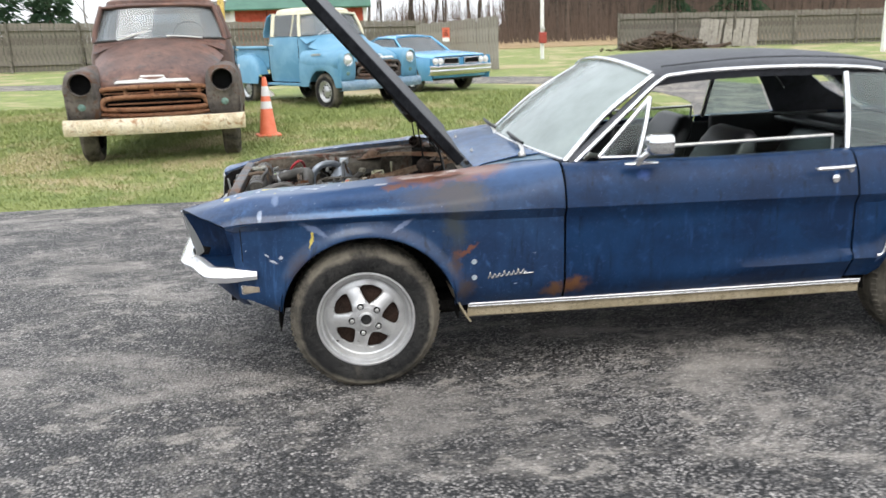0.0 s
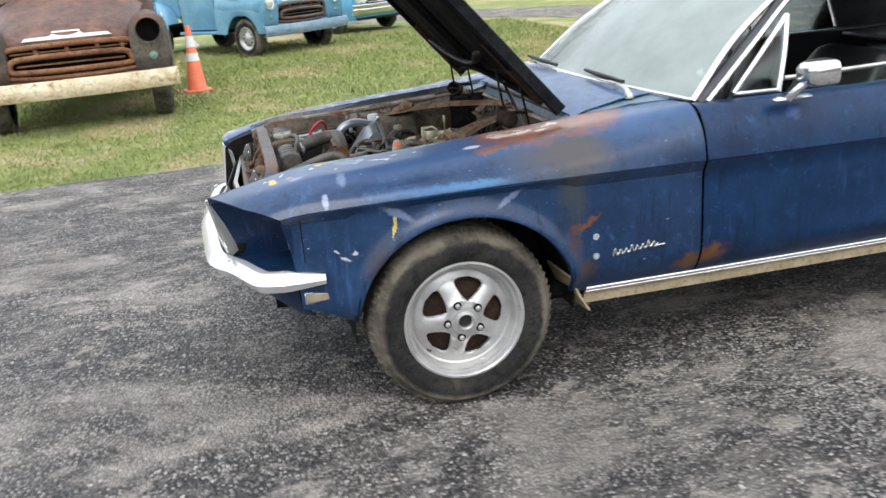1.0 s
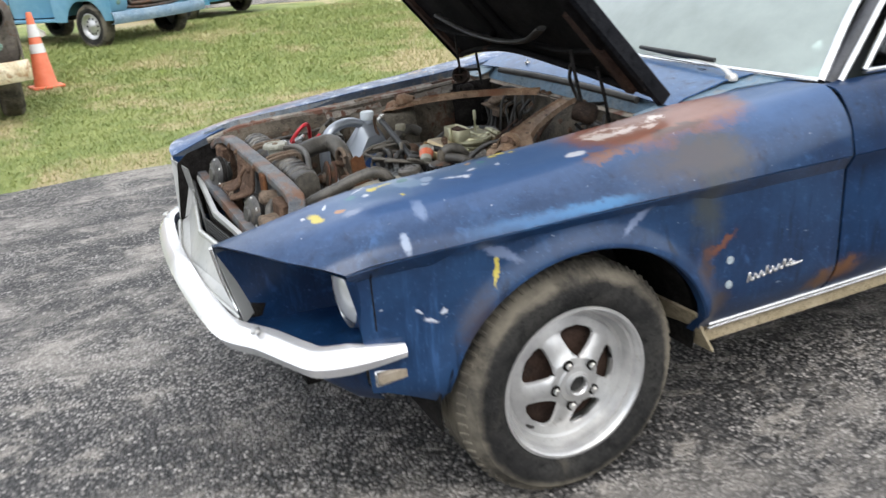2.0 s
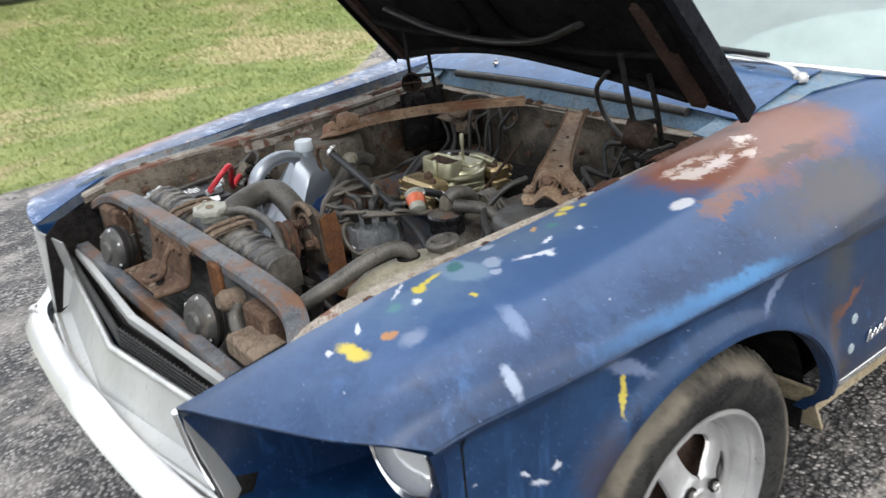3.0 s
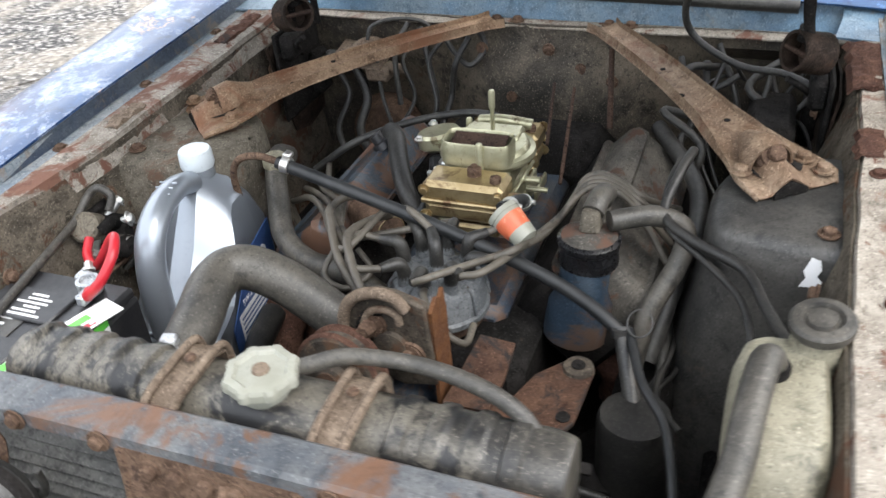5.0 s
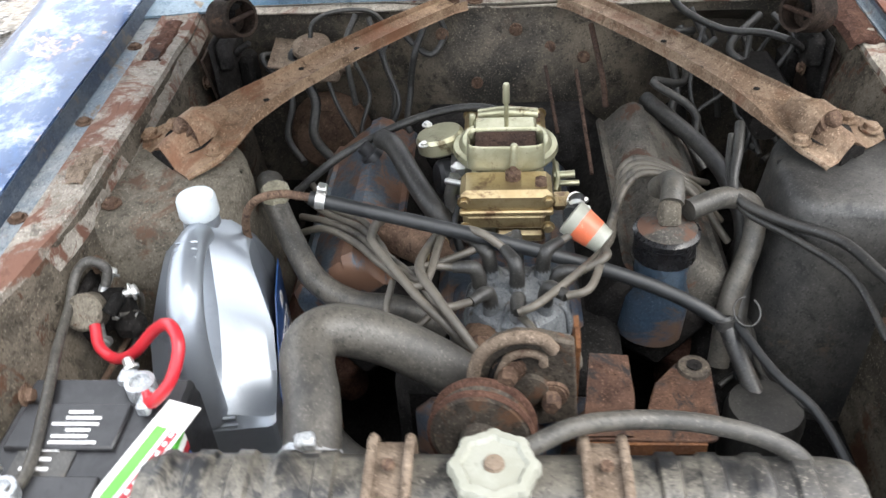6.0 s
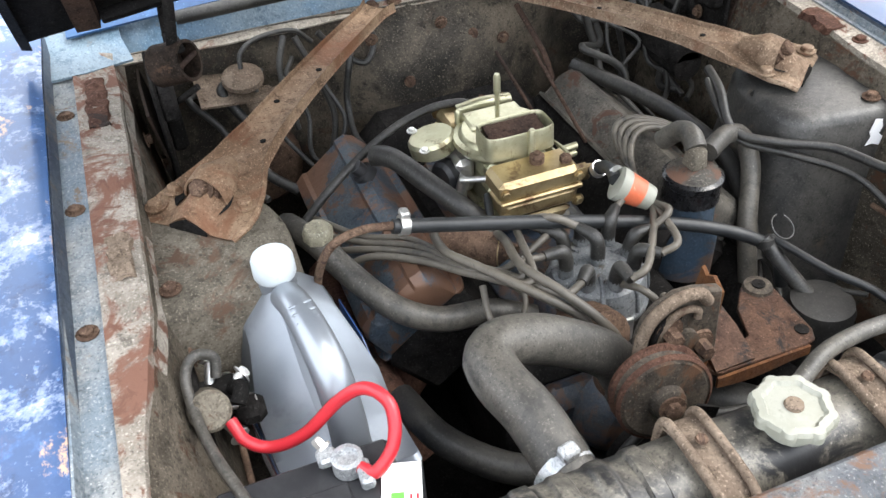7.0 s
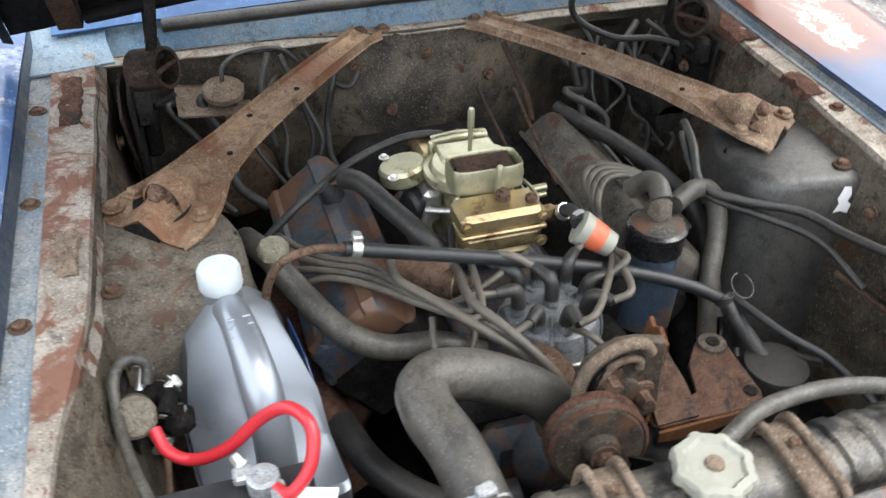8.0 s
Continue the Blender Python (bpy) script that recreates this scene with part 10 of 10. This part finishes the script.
traffic_cone()
M["yellow_post"] = grime("chipped_yellow_post", (0.6, 0.42, 0.1), (0.66, 0.5, 0.18), (0.4, 0.3, 0.15), 6, 50, 0.6, 0.0, 0.1, 0.64)
post = thing("yellow_post", "chipped yellow steel post beside the rusty pickup", "post", pose(-1.73, 10.4, 0))
part("post_tube", Geo().lathe([(0.05, 0), (0.05, 2.6), (0.03, 2.63), (0, 2.63)], 16), M["yellow_post"], post)

# ---- fences ----
M["fence"] = grime("weathered_grey_boards", (0.14, 0.128, 0.108), (0.225, 0.208, 0.178), (0.085, 0.078, 0.067), 2.3, 30, 0.85, 0.0, 0.2, 0.56, 0.2)
M["fence_old"] = grime("bleached_fence_boards", (0.27, 0.25, 0.215), (0.34, 0.315, 0.275), (0.17, 0.15, 0.125), 1.6, 30, 0.85, 0.0, 0.2, 0.58, 0.2)


def fence(label, a, b, ha, hb, mat, step=0.2, post_gap=2.4, rails=True):
    f = thing("board_fence", label, "fence")
    a, b = np.array(a, float), np.array(b, float)
    L = np.linalg.norm(b - a)
    ang = math.atan2(b[1] - a[1], b[0] - a[0])
    n = int(L / step)
    shared = []
    for k in range(6):
        w = step - 0.012
        g_ = Geo().box((0, 0, 0.5), (w, 0.022, 1.0), 0.003)
        o = part("board", g_, mat, f, smooth=False)
        shared.append(o.data)
        bpy.data.objects.remove(o)
    for i in range(n):
        u = (i + 0.5) / n
        p = a + (b - a) * u
        h = ha + (hb - ha) * u + random.uniform(-0.03, 0.03)
        o = new("board", shared[i % 6])
        o.parent = f
        o.matrix_world = Matrix.Translation((p[0], p[1], 0.05)) @ Matrix.Rotation(ang + random.uniform(-0.03, 0.03), 4, "Z") @ Matrix.Rotation(random.uniform(-0.008, 0.008), 4, "Y") @ Matrix.Diagonal((1, 1, h - 0.05, 1))
    nrm = np.array((b[1] - a[1], -(b[0] - a[0]))) / L
    if nrm[1] > 0:
        nrm = -nrm
    if rails:
        for fr in (0.16, 0.86):
            part("rail", Geo().tube([(*(a + nrm * 0.05), ha * fr), (*((a + b) / 2 + nrm * 0.05), (ha + hb) / 2 * fr - 0.02), (*(b + nrm * 0.05), hb * fr)], 0.05, 6, 3, flat=0.6), mat, f)
        m_ = int(L / post_gap) + 1
        for i in range(m_):
            u = i / max(1, m_ - 1)
            p = a + (b - a) * u + nrm * 0.1
            h = ha + (hb - ha) * u + 0.04
            part("post", Geo().lathe([(0.075, 0), (0.07, h), (0.0, h + 0.01)], 8, Matrix.Translation((p[0], p[1], 0))), mat, f)
    return f


fence("tall weathered grey board fence behind the pickups", (-27, 43.5), (4.9, 42.5), 2.75, 1.98, M["fence"], 0.22, 3.2)
fence("bleached vertical-board fence panel with a sign", (3.4, 31.5), (5.95, 27.2), 1.72, 1.92, M["fence_old"], 0.17, 9, False)
fence("weathered grey board fence along the far lawn", (16.7, 45.5), (38, 38), 2.02, 1.75, M["fence"], 0.22, 3.0)
sign = thing("warning_sign", "small red and white warning sign on the fence", "sign", Matrix.Translation((4.15, 29.4, 0)) @ Matrix.Rotation(math.atan2(-4.3, 2.55), 4, "Z"))
M["sign_red"] = grime("faded_red_sign", (0.62, 0.10, 0.05), (0.7, 0.16, 0.08), None, 8, 50, 0.5, 0.0, 0.0)
part("sign_plate", Geo().box((0.45, -0.12, 1.32), (0.44, 0.01, 0.5), 0.003), M["sign_red"], sign)
part("sign_strip", Geo().box((0.45, -0.13, 1.13), (0.42, 0.008, 0.14), 0.002), M["white_trim"], sign)
for k in range(3):
    part("sign_bar", Geo().box((0.45, -0.129, 1.30 + 0.08 * k), (0.28 - 0.05 * k, 0.006, 0.035), 0.002), M["soot_shade"], sign)
# loose panels leaning on the far fence, and a heap of old branches
for k, (x, y, w) in enumerate(((21.4, 43.4, 1.25), (23.0, 42.9, 1.9))):
    pn = thing("fence_panel", "loose bleached fence panel leaning on the far fence", "fence panel", Matrix.Translation((x, y, 0)) @ Matrix.Rotation(radians(-20), 4, "Z") @ Matrix.Rotation(radians(-12), 4, "X"), "loose fence panels")
    for i in range(int(w / 0.17)):
        part("board", Geo().box((-w / 2 + 0.17 * i, 0, 0.78 + 0.05 * random.random()), (0.155, 0.025, 1.6), 0.004, Matrix.Rotation(radians(6 + random.uniform(-3, 3)), 4, "Y")), M["fence_old"], pn)
heap = Geo()
for k in range(150):
    c = np.array((random.gauss(18.6, 1.3), random.gauss(43.4, 0.4), 0))
    hh = max(0.05, 0.95 - abs(c[0] - 18.6) * 0.38) * random.random()
    d = np.array((random.uniform(-1, 1), random.uniform(-0.4, 0.4), random.uniform(-0.35, 0.35))) * 0.7
    heap.tube([tuple(c + (0, 0, hh) - d), tuple(c + (0, 0, hh + 0.05)), tuple(c + (0, 0, hh) + d)], random.uniform(0.03, 0.09), 6, 2)
M["deadwood"] = grime("dark_dead_wood", (0.06, 0.045, 0.035), (0.12, 0.09, 0.07), None, 4, 30, 0.9, 0.0, 0.2)
tagged(part("brush_heap", heap, M["deadwood"]), "heap of dark dead branches by the far fence", "brush heap", kind="stuff")
M["box_red"] = grime("dull_red_box", (0.3, 0.06, 0.05), (0.36, 0.09, 0.07), None, 6, 40, 0.6, 0.0, 0.05)
pole = thing("utility_pole", "thin pale pole with a dull red meter box", "pole", pose(9.75, 36.0, 0))
part("pole_shaft", Geo().lathe([(0.09, 0), (0.075, 7.5), (0, 7.5)], 12), M["white_trim"], pole)
part("meter_box", Geo().box((0, -0.12, 0.98), (0.34, 0.18, 0.5), 0.03), M["box_red"], pole)
part("meter_dial", Geo().lathe([(0.1, 0), (0.1, 0.08), (0, 0.1)], 16, Matrix.Translation((0, -0.12, 1.38)) @ WM), M["zinc"], pole)
wpole = thing("white_post", "white square porch post at the yard's edge", "post", pose(22.9, 30.0, 0))
part("post_shaft", Geo().box((0, 0, 1.6), (0.16, 0.16, 3.2), 0.01), M["white_trim"], wpole)

# ---- barn beyond the fence ----
M["barn_red"] = grime("red_barn_boards", (0.36, 0.07, 0.045), (0.42, 0.10, 0.065), (0.28, 0.07, 0.05), 0.8, 12, 0.8, 0.0, 0.1, 0.6)
M["roof_green"] = grime("green_metal_roof", (0.05, 0.13, 0.09), (0.07, 0.17, 0.12), None, 0.6, 12, 0.5, 0.0, 0.05)
barn = thing("barn", "red board barn with a green metal roof and white trim", "barn", pose(-2.2, 62, 0))
part("wall", Geo().box((0, 3, 1.75), (9.6, 6, 3.5), 0.02), M["barn_red"], barn)
part("roof", Geo().sheet([[(-5.3, -0.6, 3.25), (5.3, -0.6, 3.25)], [(-5.3, 3, 5.4), (5.3, 3, 5.4)], [(-5.3, 6.6, 3.25), (5.3, 6.6, 3.25)]], 0.12), M["roof_green"], barn, angle=10)
for k in range(14):
    part("roof_rib", Geo().tube([(-5.0 + 0.77 * k, -0.6, 3.30), (-5.0 + 0.77 * k, 3, 5.45)], 0.03, 6, 2), M["roof_green"], barn)
for k in range(3):
    part("wall_seam", Geo().box((-2.4 + 2.4 * k, -0.01, 1.75), (0.05, 0.03, 3.4), 0.004), M["soot_shade"], barn)
for x in (4.85, -4.85):
    part("gable_trim", Geo().box((x, -0.03, 1.75), (0.3, 0.08, 3.5), 0.01), M["white_trim"], barn)
bw = part("window", Geo().box((1.2, -0.03, 2.55), (1.5, 0.08, 0.9), 0.02), M["white_trim"], barn)
part("window_pane", Geo().box((1.45, -0.06, 2.5), (0.8, 0.06, 0.6), 0.01), M["black_void"], bw)
wb = thing("white_shed", "white-painted shed end beyond the fence", "shed", pose(-8.8, 63, 0))
part("shed_wall", Geo().box((0, 1.5, 1.6), (3.2, 3, 3.2), 0.02), M["white_trim"], wb)
part("shed_roof", Geo().sheet([[(-1.8, -0.3, 3.2), (1.8, -0.3, 3.2)], [(-1.8, 1.5, 4.0), (1.8, 1.5, 4.0)], [(-1.8, 3.3, 3.2), (1.8, 3.3, 3.2)]], 0.1), M["fence"], wb, angle=10)

# ---- bare autumn woods, evergreens ----
M["bark"] = grime("grey_brown_bark", (0.075, 0.062, 0.052), (0.13, 0.108, 0.09), (0.05, 0.042, 0.034), 2, 25, 0.9, 0.0, 0.2, 0.6)
M["twig"] = grime("brown_twigs", (0.10, 0.075, 0.06), (0.15, 0.112, 0.09), None, 0.5, 10, 0.9, 0.0, 0.0)
M["needles"] = grime("dark_evergreen_needles", (0.02, 0.045, 0.025), (0.04, 0.07, 0.035), None, 0.8, 10, 0.85, 0.0, 0.0)


def bare_tree(seed, h):
    rnd = random.Random(seed)
    trunk, twigs = Geo(), Geo()

    def limb(p, d, length, r, depth):
        q = p + d * length
        mid = p + d * length * 0.5 + np.array((rnd.uniform(-1, 1), rnd.uniform(-1, 1), 0)) * length * 0.06
        (trunk if depth < 2 else twigs).tube([p, mid, q], [r, r * 0.8, r * 0.55], 5 if depth < 2 else 3, 2, caps=False)
        if depth < 4:
            for k in range(4 if depth else 7):
                u = rnd.uniform(0.4, 1.0) if depth else rnd.uniform(0.28, 1.0)
                az, up = rnd.uniform(0, 6.283), rnd.uniform(0.25, 0.95)
                nd = d * 0.55 + np.array((math.cos(az), math.sin(az), up)) * 0.6
                limb(p + (q - p) * u, nd / np.linalg.norm(nd), length * rnd.uniform(0.42, 0.62), r * 0.5 * (1.1 - 0.5 * u) + 0.008, depth + 1)

    limb(np.array((0, 0, 0.0)), np.array((rnd.uniform(-0.06, 0.06), rnd.uniform(-0.06, 0.06), 1.0)), h, h * 0.008 + 0.03, 0)
    return trunk, twigs


kinds = []
for k in range(4):
    tr, tw = bare_tree(100 + k, 9.5 + k)
    root = thing("bare_tree", "leafless grey-brown tree at the wood's edge", "tree", pose(-300 - 20 * k, 400, 0), "bare woods")
    part("trunk", tr, M["bark"], root, fix=False)
    part("crown", tw, M["twig"], root, fix=False)
    kinds.append(root)
rnd = random.Random(7)
spots = []
for k in range(64):
    spots.append((rnd.uniform(-2, 70), rnd.uniform(68, 105)))
for k in range(14):
    spots.append((rnd.uniform(-52, -6), rnd.uniform(82, 112)))
for k, (x, y) in enumerate(spots):
    s = rnd.uniform(0.85, 1.35)
    m = Matrix.Translation((x, y, -0.1)) @ Matrix.Rotation(rnd.uniform(0, 6.28), 4, "Z") @ Matrix.Scale(s, 4)
    if k < 4:
        kinds[k].matrix_world = m
    else:
        o = copy_thing(kinds[k % 4], Matrix.Identity(4))
        o.matrix_basis = m
# understorey: tangled saplings and leaf litter banks far behind
brush = Geo()
V, Fc = [], []
for k in range(8000):
    x, y = rnd.uniform(5, 80), rnd.uniform(70, 112)
    if k % 6 == 0:
        x = rnd.uniform(-45, 5)
        y = rnd.uniform(90, 115)
    h, w = rnd.uniform(1.2, 6.5), rnd.uniform(0.012, 0.045)
    lx, ly = rnd.uniform(-0.5, 0.5), rnd.uniform(-0.4, 0.4)
    o = len(V)
    V += [(x - w, y, 0), (x + w, y, 0), (x, y + w, 0), (x + lx, y + ly, h)]
    Fc += [(o, o + 1, o + 3), (o + 1, o + 2, o + 3), (o + 2, o, o + 3)]
brush.v, brush.f = V, Fc
tagged(part("undergrowth", brush, M["twig"], smooth=False, fix=False), "tangle of bare brown saplings in the woods", "undergrowth", kind="stuff")
M["far_wood"] = grime("far_brown_woodland", (0.075, 0.06, 0.052), (0.125, 0.10, 0.085), (0.05, 0.055, 0.04), 0.35, 2.6, 0.95, 0.0, 0.1, 0.6, 0.2)
rows = []
for z in (0, 2.5, 5.5, 7.5):
    rows.append([(x, 122 + 6 * noise.noise((x * 0.03, 0, 0)), z + (3.2 * noise.noise((x * 0.11, z, 1)) + 1.6 * noise.noise((x * 0.5, z, 2)) if z > 6 else 0)) for x in np.linspace(26, 150, 125)])
tagged(part("backdrop", Geo().sheet(rows, 1.0), M["far_wood"], label="distant brown woodland edge"), category="woods", kind="structure")
# unseen woods added behind the camera, to darken the flank's low light and reflections
rows = []
for z in (0, 3.5, 7.0, 9.0):
    rows.append([(75 * math.cos(a) + 5, 75 * math.sin(a) + 10, z + (2.5 * noise.noise((a * 9, z, 1)) + 1.5 * noise.noise((a * 40, z, 2)) if z > 6 else 0)) for a in np.linspace(radians(160), radians(372), 150)])
tagged(part("backdrop", Geo().sheet(rows, 1.0), M["far_wood"], label="unseen brown woodland ring, added to cut low skylight"), category="woods", kind="structure")
M["straw"] = grime("straw_coloured_field", (0.33, 0.24, 0.14), (0.4, 0.3, 0.18), (0.24, 0.19, 0.1), 0.3, 6, 0.95, 0.0, 0.1, 0.6)
tagged(part("ground", Geo().sheet([[(4, 56, 0.01), (34, 56, 0.01), (120, 56, 0.01)], [(4, 118, 0.02), (40, 118, 0.02), (130, 118, 0.02)]], 0.03), M["straw"], label="straw-coloured rough ground before the woods"), category="ground", kind="structure")


def evergreen(x, y, h, r, seed):
    e = thing("evergreen_tree", "dark green conifer beyond the fence", "tree", pose(x, y, 0), "conifers")
    part("trunk", Geo().lathe([(h * 0.02, 0), (0.02, h)], 8), M["bark"], e)
    rn = random.Random(seed)
    V, Fc = [], []
    for k in range(2600):
        u = rn.random() ** 0.7
        z = h * (0.08 + 0.92 * (1 - u))
        rr = r * u * rn.uniform(0.45, 1.05) * (1 + 0.2 * math.sin(z * 3.1))
        a = rn.uniform(0, 6.283)
        c = np.array((rr * math.cos(a), rr * math.sin(a), z - 0.12 * rr))
        d = np.array((math.cos(a), math.sin(a), -0.35)) * rn.uniform(0.25, 0.5)
        s_ = np.array((-math.sin(a), math.cos(a), 0)) * rn.uniform(0.08, 0.16)
        o = len(V)
        V += [tuple(c - s_), tuple(c + s_), tuple(c + d), tuple(c + d * 0.4 + np.array((0, 0, 0.12)))]
        Fc += [(o, o + 1, o + 2), (o, o + 2, o + 3), (o + 1, o + 3, o + 2)]
    g_ = Geo()
    g_.v, g_.f = V, Fc
    part("crown", g_, M["needles"], e, smooth=False, fix=False)


for x, y, h, r, s in ((-23, 60, 9, 3.0, 1), (-19.8, 62, 8, 2.4, 2), (-26, 61, 10, 3.2, 3), (-10.2, 64, 5.2, 1.5, 4), (38, 74, 9, 2.8, 5), (33, 78, 8, 2.6, 6)):
    evergreen(x, y, h, r, s)

# ---- grass blades on the near lawn ----
mt, t, bsdf = shader("grass_blades")
geo_n = t.nodes.new("ShaderNodeNewGeometry")
co = t.nodes.new("ShaderNodeTexCoord").outputs["Object"]
tint = mix_of(t, geo_n.outputs["Random Per Island"], (0.155, 0.205, 0.060), (0.30, 0.335, 0.125))
col = mix_of(t, 0.5, lawn_colour(t, co), tint)
t.links.new(col, bsdf.inputs["Base Color"])
bsdf.inputs["Roughness"].default_value = 0.7
M["blades"] = mt
rg = np.random.default_rng(11)
N = 230000
u = rg.random(N)
Y = 4.3 + 13 * u ** 1.7
X = rg.uniform(-13.0, 6.0, N)
edge_y = np.array([grass_edge(x) for x in np.linspace(-13, 6, 900)])
ok = Y > np.interp(X, np.linspace(-13, 6, 900), edge_y) - 0.02 + 0.12 * rg.random(N) ** 2
dx_ = np.array([(p[0], p[1]) for p in drive[:60]])
X, Y = X[ok], Y[ok]
near_drive = np.min(np.hypot(X[:, None] - dx_[None, ::3, 0], Y[:, None] - dx_[None, ::3, 1]) - np.array(verge[:60])[None, ::3], axis=1) < 0.05
X, Y = X[~near_drive], Y[~near_drive]
n = len(X)
hgt = rg.uniform(0.012, 0.04, n) * (1 + 0.12 * (Y - 4.5))
wid = rg.uniform(0.003, 0.006, n) * (1 + 0.22 * (Y - 4.5))
ang = rg.uniform(0, 6.283, n)
lean = rg.normal(0, 0.5, (n, 2)) * hgt[:, None]
base = np.stack([X, Y, np.full(n, -0.006)], 1)
side = np.stack([np.cos(ang) * wid, np.sin(ang) * wid, np.zeros(n)], 1)
tip = base + np.stack([lean[:, 0], lean[:, 1], hgt], 1)
VV = np.stack([base - side, base + side, tip], 1).reshape(-1, 3)
me = bpy.data.meshes.new("lawn_grass")
me.vertices.add(3 * n)
me.vertices.foreach_set("co", VV.ravel())
me.loops.add(3 * n)
me.loops.foreach_set("vertex_index", np.arange(3 * n))
me.polygons.add(n)
me.polygons.foreach_set("loop_start", np.arange(0, 3 * n, 3))
me.update()
me.validate()
me.materials.append(M["blades"])
tagged(new("lawn_grass", me), "short green and straw-coloured lawn grass", "grass", kind="stuff")
